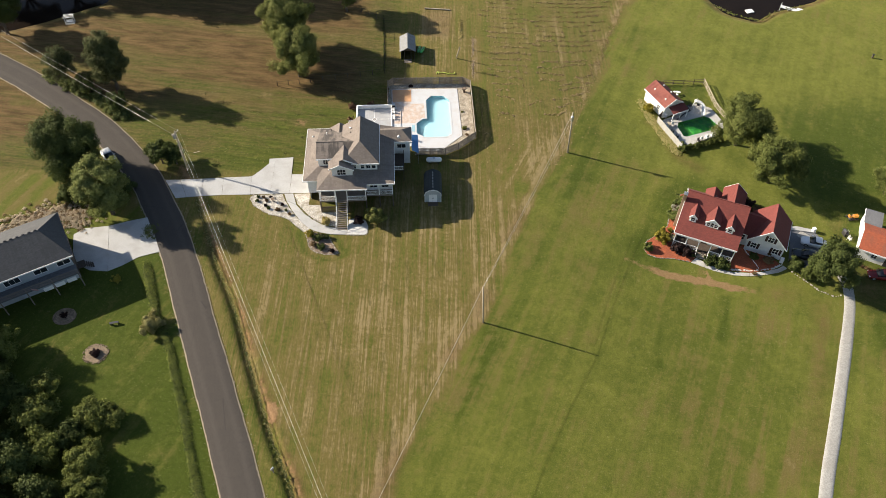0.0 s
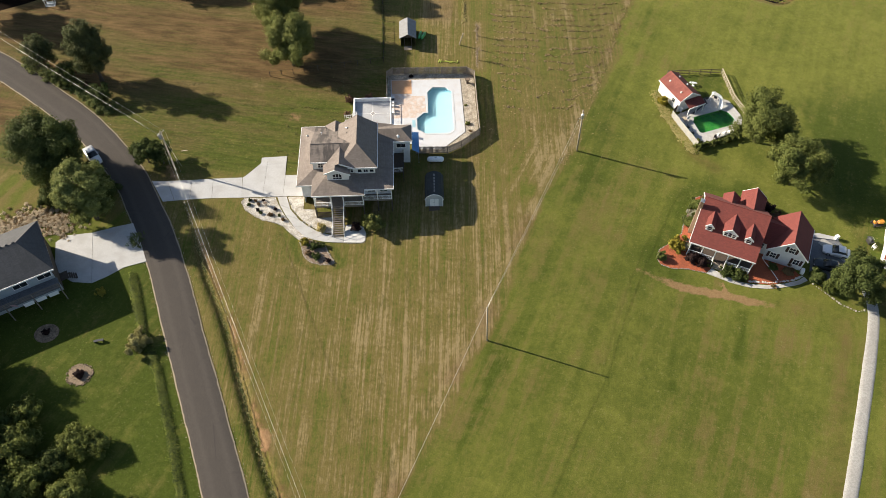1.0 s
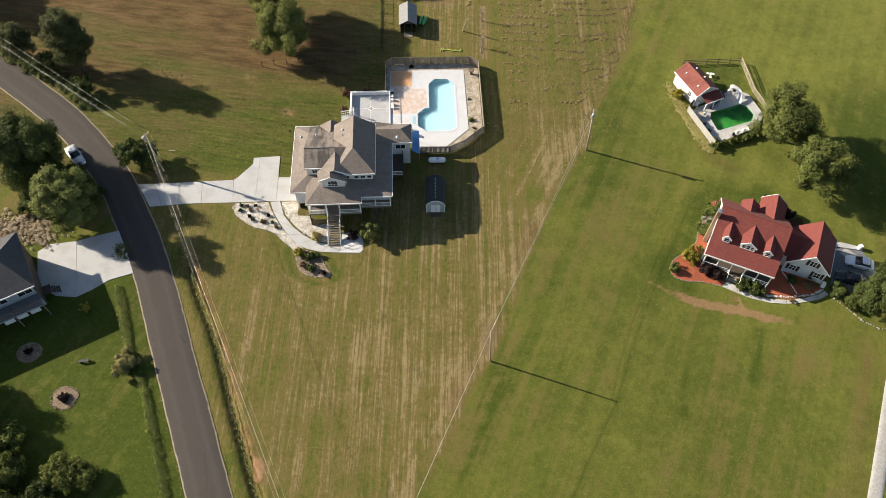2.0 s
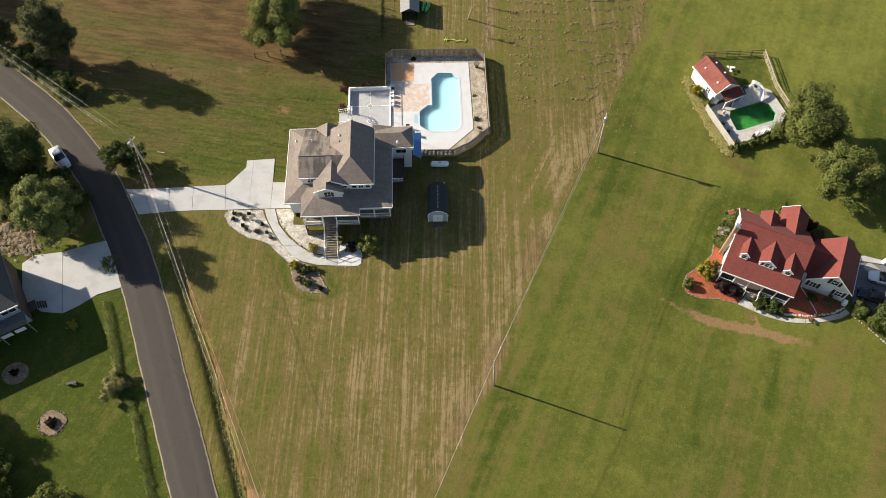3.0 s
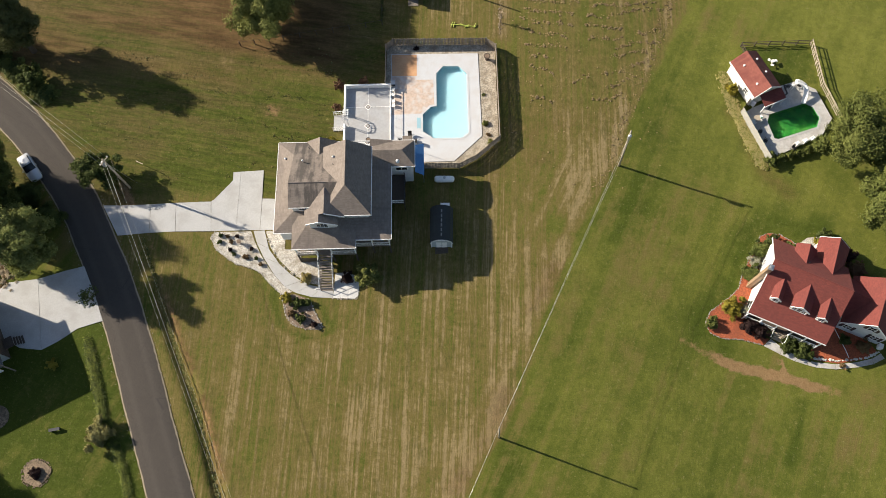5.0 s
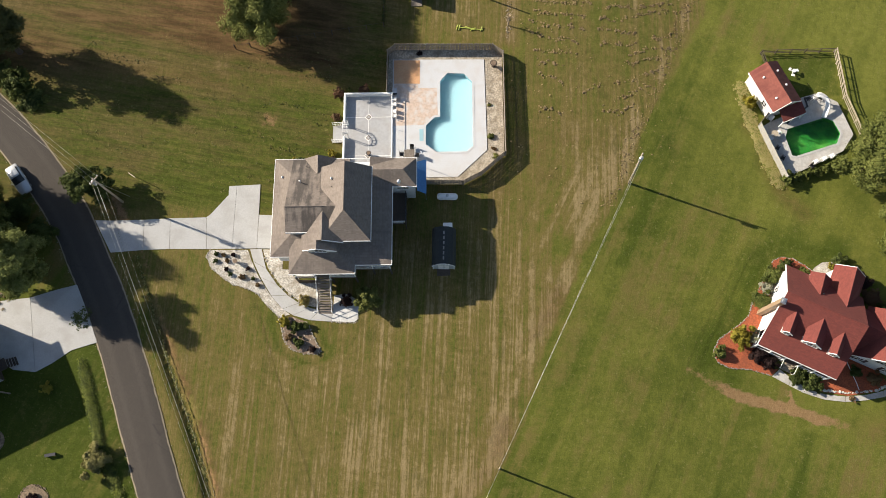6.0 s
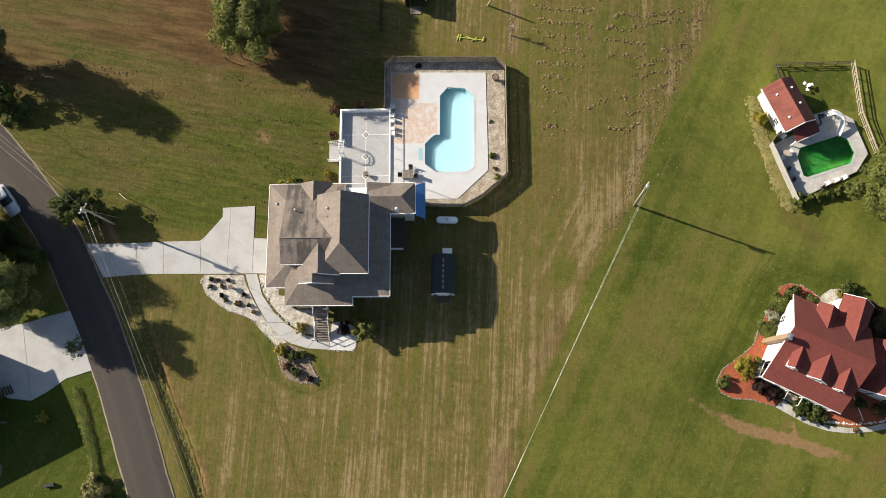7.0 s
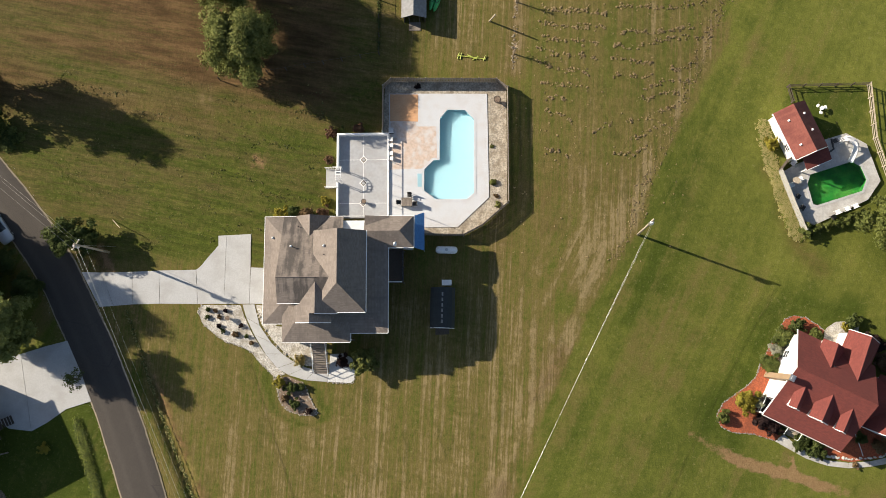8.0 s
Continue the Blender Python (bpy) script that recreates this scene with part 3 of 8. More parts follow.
    bare = 0.95 * top * smoothstep((fbm(x * 0.2, y + 0.16 * x, 33, 7) - 0.12) / 0.28) * smoothstep((-14 - x) / 6)
    plot = np.exp(-(((x + 1) / 3.4) ** 6 + ((y - 149.5) / 5.8) ** 6))
    dry += 0.55 * plot + 0.25 * np.exp(-(((x + 1) / 5.0) ** 2 + ((y - 140) / 6.0) ** 2))
    bare += 0.55 * plot + 0.75 * np.exp(-(((x - 14) / 8) ** 2 + ((y - 105) / 8.0) ** 2)) * smoothstep((n2 - 0.42) / 0.15)
    bare += 0.5 * edge * smoothstep((n2 - 0.45) / 0.15)
    lush = np.maximum(lush, 0.6 * strip_green)
    bare += 0.9 * (x > xd) * np.exp(-((ditch - 1.0) / 0.6) ** 2) * smoothstep((fbm(x, y, 31, 5) - 0.34) / 0.15) * smoothstep((88 - y) / 6)
    # worn strip and wheel marks by the red-roofed house
    strip = line_distance(x, y, [(31.0, 81.9), (33.8, 80.4), (36.4, 79.0), (39, 78.2), (42, 77.6), (44, 77.2), (47, 76.2), (50.5, 75.4)])
    grit = fbm(x, y, 43, 1.6)
    strip = np.abs(strip + (grit - 0.5) * 0.5)
    sand = (0.45 + 0.5 * smoothstep((x - 33) / 4) * smoothstep((51 - x) / 4)) * np.exp(-(strip / 0.8) ** 4)
    sand += 0.8 * np.exp(-(line_distance(x, y, [(43.7, 79.6), (44.1, 78.2)]) / 0.45) ** 4)
    sand += 0.55 * np.exp(-(((x + 27.7) / 1.35) ** 4 + ((y - 115.8) / 1.4) ** 4))
    sand += 0.8 * np.exp(-(line_distance(x, y, [(-48.4, 103.2), (-47.0, 100.9), (-46.4, 99.9)]) / 0.75) ** 2)
    sand += 0.95 * np.exp(-(((x + 24.6) / 0.8) ** 2 + ((y - 53.2) / 1.6) ** 2) ** 2)
    sand += 0.6 * (x > xd) * np.exp(-((ditch - 0.85) / 0.45) ** 2) * smoothstep((fbm(x, y, 31, 5) - 0.38) / 0.2) * smoothstep((99 - y) / 4)
    bare += 0.5 * np.exp(-(line_distance(x, y, [(32, 100), (35, 92), (37, 84)]) / 1.3) ** 2) * smoothstep((n2 - 0.4) / 0.25)
    bare += 0.4 * np.exp(-(((x - 55) / 3.5) ** 2 + ((y - 75) / 1.6) ** 2)) + 0.35 * np.exp(-(line_distance(x, y, [(52, 46), (57, 60), (60.5, 72)]) / 1.5) ** 2) * smoothstep((n2 - 0.35) / 0.2)
    bare += 0.5 * np.exp(-(line_distance(x, y, [(39.5, 121), (42.5, 114), (45, 107), (48, 104)]) / 1.2) ** 2) * smoothstep((n2 - 0.35) / 0.2)
    for p, q, wd in (((32.6, 61), (35.7, 77), 0.55), ((43.2, 66.5), (45.8, 73.8), 0.7)):
        mark = np.exp(-(line_distance(x, y, [p, q]) / wd) ** 2) * smoothstep((n2 - 0.15) / 0.3)
        lush += 1.15 * mark
        pale -= 0.45 * mark
        dry -= 0.4 * mark
    for track in ([(-39.4, 140), (-38.3, 131.8)], [(-37.0, 132.4), (-35.9, 124), (-34.6, 117)], [(-36.0, 132.2), (-34.9, 124), (-33.7, 117)]):
        dry += 0.3 * np.exp(-(line_distance(x, y, track) / 0.3) ** 2) * smoothstep((n2 - 0.3) / 0.2)
    for off in (2.3, 3.6, 5.0):
        arc = np.exp(-((line_distance(x, y, SOUTH_BED + SOUTH_BED[:1]) - off) / 0.3) ** 2) * (y < 88) * smoothstep((n2 - 0.35) / 0.2)
        dry += 0.22 * arc
    brush = line_distance(x, y, [(6.9, 143), (6.6, 136), (6.4, 129.8)])
    dry += 0.6 * np.exp(-(brush / 0.7) ** 2)
    bare += 0.35 * np.exp(-(brush / 1.1) ** 2)
    band = np.abs(xb - x - 1.2) * smoothstep((y - 100) / 8) + 9 * smoothstep((108 - y) / 8)
    dry += 0.22 * np.exp(-(band / 0.9) ** 2)
    for off in (2.2, 4.0):
        dry += 0.25 * np.exp(-((xb - x - off) / 0.35) ** 2) * smoothstep((95 - y) / 20)
    ring = np.abs(line_distance(x, y, SOUTH_BED + SOUTH_BED[:1]) - 1.1)
    lush += 0.7 * np.exp(-(ring / 0.45) ** 2)
    dry -= 0.35 * np.exp(-(ring / 0.45) ** 2)
    dry -= 0.2 * np.exp(-(((x + 36) / 9.0) ** 2 + ((y - 105.5) / 5.5) ** 2))
    dry -= 0.4 * np.exp(-(((x - 14.5) / 1.5) ** 2 + ((y - 98) / 1.9) ** 2) ** 2)
    halo = line_distance(x, y, [(36, 81.0), (33.5, 82.6), (33.2, 85), (37.6, 89.2), (39.5, 93), (41.6, 98), (44.6, 99.6), (48, 98.2), (52, 99)])
    lush += 0.75 * np.exp(-(halo / 1.6) ** 2)
    dry -= 0.25 * np.exp(-(halo / 1.8) ** 2)
    pale -= 0.35 * np.exp(-(halo / 2.5) ** 2)
    yard = inside(x, y, [(44.2, 128.6), (54.4, 129.2), (55, 122), (51.4, 122.8), (46, 120), (43, 125)])
    lush = np.where(yard, 1.0, lush)
    pale = np.where(yard, 0.0, pale)
    bare += 0.95 * left * smoothstep((15 - np.hypot(x + 88, y - 112)) / 6) * smoothstep((n2 - 0.3) / 0.2)
    bare += 0.6 * smoothstep((3 - np.hypot((x - 79) / 1.0, (y - 66) / 5)) / 2)
    bare += 0.7 * np.exp(-(((x + 48) / 1.4) ** 2 + ((y - 101.5) / 2.2) ** 2))
    bare += 0.6 * np.exp(-(((x - 70) / 4) ** 2 + ((y - 76) / 4.0) ** 2))
    far_east = smoothstep((x - 66.5) / 2) * smoothstep((130 - y) / 15)
    lush = np.maximum(lush, far_east)
    pale = pale * (1 - far_east)
    shore = line_distance(x, y, [tuple(p) for p in POND_EAST])
    bare += 0.9 * np.exp(-(shore / 1.2) ** 2)
    hay = np.exp(-(((x - 22) / 9) ** 4 + ((y - 138) / 24) ** 4)) * west
    dry += 0.1 * hay * smoothstep((n2 - 0.35) / 0.2)
    mow = np.where(left > 0, 0.0, 0.5 * west)
    mow = mow * (1 - 0.6 * np.exp(-(((x - 15) / 8) ** 2 + ((y - 103) / 13) ** 2)))
    mow = mow * (1 - top) + 1.0 * top
    mow = mow * (1 - lawn) + 1.0 * lawn
    me = bpy.data.meshes.new("ground")
    i = np.arange(nx * ny).reshape(ny, nx)
    q = np.stack([i[:-1, :-1], i[:-1, 1:], i[1:, 1:], i[1:, :-1]], -1).reshape(-1, 4)
    me.vertices.add(nx * ny)
    me.vertices.foreach_set("co", np.stack([x, y, z], 1).ravel())
    me.loops.add(q.size)
    me.loops.foreach_set("vertex_index", q.ravel())
    me.polygons.add(len(q))
    me.polygons.foreach_set("loop_start", np.arange(0, q.size, 4))
    me.polygons.foreach_set("use_smooth", np.ones(len(q), bool))
    me.update(calc_edges=True)
    for name, value in (("dry", dry), ("lush", lush), ("bare", bare), ("mow", mow), ("pale", pale), ("sand", sand)):
        me.attributes.new(name, "FLOAT", "POINT").data.foreach_set("value", np.clip(value, 0, 1).astype(np.float32))
    part("ground", me, GRASS, None, "mown grass field, dry brown and green, with bare patches", kind="structure")


make_ground()


def ribbon(name, line, half, z, material, label):
    """A road along a plan line, with a slight camber."""
    g, across = Geo(), []
    cols = [-1, -0.8, -0.45, 0, 0.45, 0.8, 1]
    for i, p in enumerate(line):
        d = line[min(i + 1, len(line) - 1)] - line[max(i - 1, 0)]
        n = np.array([d[1], -d[0]]) / np.hypot(*d)
        for c in cols:
            q = p + n * half * c * (1 + 0.012 * math.sin(i * 1.7) + 0.01 * math.sin(i * 0.63))
            g.v.append((q[0], q[1], z + 0.07 * (1 - c * c) - (0.14 if abs(c) == 1 else 0) * 0.5 + gz(*q)))
            across.append(c)
    w = len(cols)
    for i in range(len(line) - 1):
        for j in range(w - 1):
            g.f.append((i * w + j, i * w + j + 1, (i + 1) * w + j + 1, (i + 1) * w + j))
    me = g.mesh(name, True)
    me.attributes.new("across", "FLOAT", "POINT").data.foreach_set("value", across)
    return part(name, me, material, None, label, kind="structure")


ribbon("road", ROAD_LINE, ROAD_HALF, 0.06, ASPHALT, "worn grey asphalt country road with pale gravel edges")

# gravel drive in the east
GRAVEL_DRIVE = surface("pale_gravel_drive", (0.33, 0.317, 0.29), 0.95, 0.16, 0.5, 5.0, 0.03, dirt=(0.27, 0.25, 0.22), dirt_amount=0.5)
ribbon("gravel_drive", curve_through([(-2, -64), (14, -34), (30, -6), (42, 18), (51.2, 40.7), (55.9, 50.8), (62.9, 66.1), (66.0, 73.8), (66.4, 78), (65.2, 84), (62, 88)], 1.5), 0.95, 0.05, GRAVEL_DRIVE, "narrow pale gravel drive beside the green field")


def plate(name, ring, z0, z1, material, parent=None, label="", kind="structure"):
    return part(name, Geo().prism([tuple(p) for p in ring], z0, z1, gz), material, parent, label, kind=kind)


def slabs(name, rings, z1, material, label):
    """A paved surface of separate slabs with open joints."""
    base = thing(name, pose(0, 0, 0), label, "paving", kind="structure")
    for r in rings:
        c = np.mean(r, 0)
        ring = [tuple(c + (np.array(p) - c) * (1 - 0.035 / max(1.0, np.hypot(*(np.array(p) - c))))) for p in r]
        part("slab", Geo().prism(ring, -0.12, z1, gz), material, base)
    return base


# main house's drive
J = [((-50.6, 99.8), (-47.7, 95.2)), ((-47.9, 99.85), (-45.8, 95.4)), ((-43.7, 100.1), (-43.3, 95.7)), ((-40.1, 100.4), (-39.6, 95.95)), ((-35.1, 100.7), (-34.5, 96.1))]
slabs("driveway", [[a[0], a[1], b[1], b[0]] for a, b in zip(J, J[1:])] + [
    [(-35.1, 100.7), (-34.6, 101.1), (-32.3, 104.1), (-32.4, 105.4), (-31.3, 105.5), (-31.0, 96.25), (-34.5, 96.1)],
    [(-31.3, 105.5), (-28.0, 105.8), (-27.75, 101.3), (-27.6, 96.4), (-31.0, 96.25)],
    [(-27.75, 101.3), (-24.2, 101.3), (-24.0, 96.5), (-27.6, 96.4)]], 0.07, CONCRETE, "pale concrete driveway of large slabs between road and house")
# neighbour's drive in the west
slabs("driveway", [
    [(-63.2, 86.6), (-61.7, 88.0), (-57.7, 88.6), (-55.2, 78.6), (-58.2, 78.8), (-61.5, 80.5)],
    [(-57.7, 88.6), (-54.0, 89.9), (-51.6, 90.6), (-49.4, 86.6), (-47.6, 82.8), (-50.9, 81.6), (-53.2, 79.8), (-55.2, 78.6)]], 0.06, CONCRETE, "wide pale concrete driveway, partly in tree shade")

WALK_L = curve_through([(-28.5, 96.3), (-27.9, 94.6), (-26.7, 92.4), (-25.0, 89.9), (-23.3, 88.1), (-21.8, 87.3), (-19.5, 86.7), (-16.5, 86.6)], 50)
WALK_R = curve_through([(-26.9, 96.4), (-26.0, 93.6), (-24.3, 91.4), (-22.7, 90.0), (-21.1, 89.0), (-19.6, 88.4), (-18.2, 88.1), (-16.5, 88.0)], 50)
slabs("garden_path", [[tuple(a), tuple(b), tuple(d), tuple(c)] for a, b, c, d in zip(WALK_L, WALK_R, WALK_L[1:], WALK_R[1:])], 0.07, CONCRETE, "curved pale concrete path from drive to stairs")


def bed(name, ring, material, label, z=0.05):
    return plate(name, ring, -0.15, z, material, None, label)


ROCK_BED = [(-34.0, 96.0), (-34.4, 95.1), (-33.6, 93.5), (-31.9, 92.2), (-30.4, 91.3), (-28.4, 90.8), (-26.9, 90.1), (-25.6, 88.7), (-24.0, 87.3), (-23.5, 86.9), (-22.2, 87.4), (-23.6, 88.4), (-25.3, 90.2), (-27.0, 92.6), (-28.2, 94.8), (-28.8, 96.2)]
bed("gravel_bed", ROCK_BED, GRAVEL, "white gravel bed with small dark shrubs")
bed("gravel_bed", [(-26.7, 96.3), (-23.9, 96.4), (-23.8, 93.6), (-21.5, 93.5), (-21.3, 91.8), (-18.4, 92.0), (-18.3, 88.5), (-19.6, 88.6), (-21.0, 89.2), (-22.5, 90.2), (-24.1, 91.7), (-25.8, 93.8)], GRAVEL, "pale gravel bed beside the house")
bed("mulch_bed", SOUTH_BED, MULCH, "brown mulch bed with shrubs and stone edging")
WHITE_BED = [(-16.5, 86.65), (-13.5, 86.6), (-13.1, 87.0), (-13.0, 88.6), (-13.5, 89.8), (-14.6, 90.4), (-16.4, 90.2)]
bed("white_gravel_bed", WHITE_BED, surface("bright_gravel", (0.56, 0.55, 0.53), 0.9, 0.15, 0.8, 6.0, 0.03), "bright white gravel bed beside the stairs", 0.08)


def stones(name, line, size, gap, material, label, seed):
    """A row of rough stones along a plan line."""
    r = random.Random(seed)
    g = Geo()
    for a, b in zip(line, line[1:]):
        a, b = np.array(a), np.array(b)
        n = max(1, int(np.hypot(*(b - a)) / gap))
        for i in range(n):
            p = a + (b - a) * (i + r.random() * 0.5) / n
            s = size * r.uniform(0.4, 1.3)
            m = pose(p[0] + r.uniform(-0.06, 0.06), p[1] + r.uniform(-0.06, 0.06), gz(*p), r.uniform(-15, 15), r.uniform(-15, 15), r.uniform(0, 180))
            g.cbox(-s * 0.6, s * 0.6, -s * 0.45, s * 0.45, -0.05, s * 0.55, s * 0.18, m)
    return tagged(part(name, g, material, None), label, "stones", kind="stuff")


stones("stone_edging", ROCK_BED[:10], 0.19, 0.24, STONE, "row of pale edging stones round the gravel bed", 1)
stones("stone_edging", SOUTH_BED[:9], 0.18, 0.24, STONE, "row of pale edging stones round the mulch bed", 2)
stones("stone_edging", [(-16.5, 86.55), (-13.4, 86.5), (-13.0, 86.9), (-12.9, 88.6)], 0.18, 0.22, STONE, "low kerb of pale stones", 3)
stones("stone_edging", curve_through([(-26.6, 96.0), (-25.6, 93.6), (-24.0, 91.5), (-22.4, 90.0), (-20.8, 89.0)], 1), 0.24, 0.5, STONE, "loose pale stones along the path", 4)


def scatter(name, ring, count, size, material, label, seed, flat=0.5):
    """Loose stones or clods over a plan outline."""
    r = random.Random(seed)
    xs, ys = [p[0] for p in ring], [p[1] for p in ring]
    g = Geo()
    while count:
        x, y = r.uniform(min(xs), max(xs)), r.uniform(min(ys), max(ys))
        if inside(np.array([x]), np.array([y]), ring)[0]:
            s = size * r.uniform(0.4, 1.4)
            m = pose(x, y, gz(x, y) + 0.03, r.uniform(-20, 20), r.uniform(-20, 20), r.uniform(0, 180))
            g.cbox(-s, s, -s * 0.7, s * 0.7, -0.04, s * flat, s * 0.25, m)
            count -= 1
    return tagged(part(name, g, material, None), label, "stones", kind="stuff")


scatter("loose_stones", ROCK_BED, 330, 0.07, STONE, "loose pale stones in the gravel bed", 5)
scatter("loose_stones", SOUTH_BED, 120, 0.08, STONE, "loose stones in the mulch bed", 6)
# ponds
for ring, z, label in ((POND_EAST, -2.0, "dark still pond with a floating raft"), (POND_WEST, -0.75, "dark pond shaded by trees")):
    tagged(part("pond_water", Geo().prism([tuple(p) for p in ring[:-1]], z - 0.02, z), POND, None, label, kind="structure"), category="water")

# ---- plants ----
def leaf_mesh(name, clumps, per, size, seed, material, droop=0.0, upright=0.0, flat=0.25):
    """Leaves as small bent quads on the shells of clumps: rows of x, y, z, radius."""
    r = np.random.RandomState(seed)
    cl = np.array(clumps, float)
    weight = cl[:, 3] ** 2
    n = int(per)
    pick = r.choice(len(cl), n, p=weight / weight.sum())
    d = r.normal(size=(n, 3))
    d /= np.linalg.norm(d, axis=1)[:, None]
    rad = cl[pick, 3] * np.abs(r.normal(0.86, 0.2, n))
    c = cl[pick, :3] + d * rad[:, None] * np.array([1, 1, 0.8])
    out = c - cl[:, :3].mean(0)
    out /= np.linalg.norm(out, axis=1)[:, None] + 0.01
    nrm = d * 0.6 + out * 0.5 + r.normal(size=(n, 3)) * 0.5
    nrm[:, 2] += flat
    nrm /= np.linalg.norm(nrm, axis=1)[:, None]
    a = np.cross(nrm, r.normal(size=(n, 3)))
    if upright:
        a = a * (1 - upright) + np.array([0, 0, 1.0]) * upright
    a /= np.linalg.norm(a, axis=1)[:, None]
    b = np.cross(nrm, a)
    s = size * (0.6 + 0.8 * r.rand(n))[:, None]
    w = s * (0.45 + 0.25 * r.rand(n))[:, None]
    tip = c + a * s - nrm * s * 0.25
    tail = c - a * s - nrm * s * 0.25
    tip[:, 2] -= droop * s[:, 0]
    v = np.stack([tail, c + b * w, tip, c - b * w], 1).reshape(-1, 3)
    me = bpy.data.meshes.new(name)
    me.vertices.add(len(v))
    me.vertices.foreach_set("co", v.ravel())
    me.loops.add(4 * n)
    me.loops.foreach_set("vertex_index", np.arange(4 * n))
    me.polygons.add(n)
    me.polygons.foreach_set("loop_start", np.arange(0, 4 * n, 4))
    me.update(calc_edges=True)
    me.materials.append(material)
    return me


def make_clumps(h, r, low, count, seed, lump=0.3):
    """Clump centres for a crown from height low to h, of radius r: boughs spread unevenly, each with small clumps on its outer side."""
    rnd = np.random.RandomState(seed)
    out = []
    boughs = max(7, int(count / 7))
    turn = rnd.rand() * 6.28
    for i in range(boughs):
        u = (i + 0.5) / boughs
        z = low + (h - low) * (0.1 + 0.82 * u ** 0.9)
        prof = math.sin(math.pi * min(1, 0.2 + 0.76 * u)) ** 0.7
        ang = turn + i * 2.4 + rnd.uniform(-0.4, 0.4)
        q = r * prof * (0.46 + 0.42 * rnd.rand()) * (1 + lump * rnd.uniform(-1, 0.7))
        c = np.array([math.cos(ang) * q, math.sin(ang) * q, z])
        size = r * (0.24 + 0.14 * rnd.rand())
        for k in range(max(3, int(count / boughs))):
            d = rnd.normal(size=3)
            d /= np.linalg.norm(d)
            d += np.array([math.cos(ang) * 0.5, math.sin(ang) * 0.5, 0.35])
            p = c + d * size * (0.42 + 0.42 * rnd.rand())
            cr = r * (0.1 + 0.15 * rnd.rand())
            out.append((p[0], p[1], float(np.clip(p[2], low * 0.6 + cr, h - cr * 0.5)), cr))
    for k in range(count // 3):
        out.append((rnd.normal() * r * 0.33, rnd.normal() * r * 0.33, low + (h - low) * (0.2 + 0.6 * rnd.rand()), r * 0.25))
    return out


def tree(x, y, h, r, material, label, seed, low=None, leaf=0.15, density=1.15, category="tree", name="tree", count=None, group=""):
    """A tapered trunk with limbs and a crown of many leaves."""
    rnd = random.Random(seed)
    low = h * 0.22 if low is None else low
    t = thing(name, pose(x, y, gz(x, y)), label, category, group)
    clumps = make_clumps(h, r, low + r * 0.15, count or int(70 + r * 11), seed, 0.34)
    g = Geo()
    bend = [(0, 0, -0.2)]
    for i in range(1, 6):
        bend.append((rnd.uniform(-0.06, 0.06) * h * i / 6, rnd.uniform(-0.06, 0.06) * h * i / 6, h * 0.8 * i / 5))
    tr = 0.022 * h + 0.03
    g.tube(bend, [tr * 1.5] + [tr * (1 - 0.17 * i) for i in range(1, 6)], 8)
    for c in clumps[:14]:
        k = min(4, max(1, int(c[2] / h * 4)))
        a = Vector(bend[k])
        e = Vector(c[:3])
        g.tube([a, (a + e) / 2 + Vector((0, 0, 0.06 * h)), e], [tr * 0.45, tr * 0.28, tr * 0.1], 5)
    part("trunk", g, BARK, t, smooth=True)
    n = int(density * 250 * r * r / (leaf / 0.34) ** 2 * (h - low) / (1.6 * r))
    part("crown", leaf_mesh("crown", clumps, n, leaf, seed, material), material, t)
    return t


def shrub(x, y, h, r, material, label, seed, leaf=0.11, density=1.0, name="shrub", category="shrub", group="", upright=0.0, z=None):
    """A low bush: short stems and leaf clumps down to the ground."""
    t = thing(name, pose(x, y, gz(x, y) if z is None else z), label, category, group)
    clumps = make_clumps(h, r, h * 0.12, int(12 + r * 8), seed, 0.25) + [(0, 0, h * 0.48, r * 0.62), (r * 0.2, 0, h * 0.4, r * 0.55), (-r * 0.2, r * 0.1, h * 0.4, r * 0.55)]
    g = Geo()
    rnd = random.Random(seed)
    for c in clumps[:7]:
        g.tube([(rnd.uniform(-0.1, 0.1), rnd.uniform(-0.1, 0.1), -0.1), (c[0] * 0.5, c[1] * 0.5, c[2] * 0.6), c[:3]], [0.03, 0.022, 0.01], 5)
    part("stems", g, BARK, t)
    part("foliage", leaf_mesh("foliage", clumps, density * 1700 * r * max(r, h * 0.7) * (0.14 / leaf) ** 1.3, leaf, seed, material, 0, upright), material, t)
    return t


tree(-65.8, 100.9, 13.0, 6.2, LEAF_DARK, "large dark green roadside tree casting shade over the road", 101, low=-0.4)
tree(-64.6, 97.6, 6.5, 4.0, LEAF_DARK, "dark leafy understory tree between two larger trees", 118, low=0.1)
tree(-57.8, 91.5, 11.6, 4.3, LEAF_BRIGHT, "round bright green tree beside the driveway", 102, low=0.0)
shrub(-61.0, 100.6, 3.2, 2.4, LEAF_DARK, "dark leafy bush in the shade beside the road", 119)
for i, (x, y, h, r) in enumerate(((-62.2, 94.6, 2.6, 2.3), (-66.5, 95.0, 2.4, 2.2))):
    shrub(x, y, h, r, LEAF_DARK, "dark undergrowth in the shade of the roadside trees", 127 + i, group="undergrowth")
shrub(-57.4, 97.4, 2.6, 2.2, LEAF_DARK, "dark leafy bush at the road edge", 126)
tree(-29.6, 130.3, 11.0, 5.2, LEAF_PALE, "tall pale green tree at the fence corner", 103, low=0.2)
tree(-32.6, 140.0, 13.0, 5.5, LEAF_PALE, "tall pale green tree beside the paddock", 104, low=2.0)
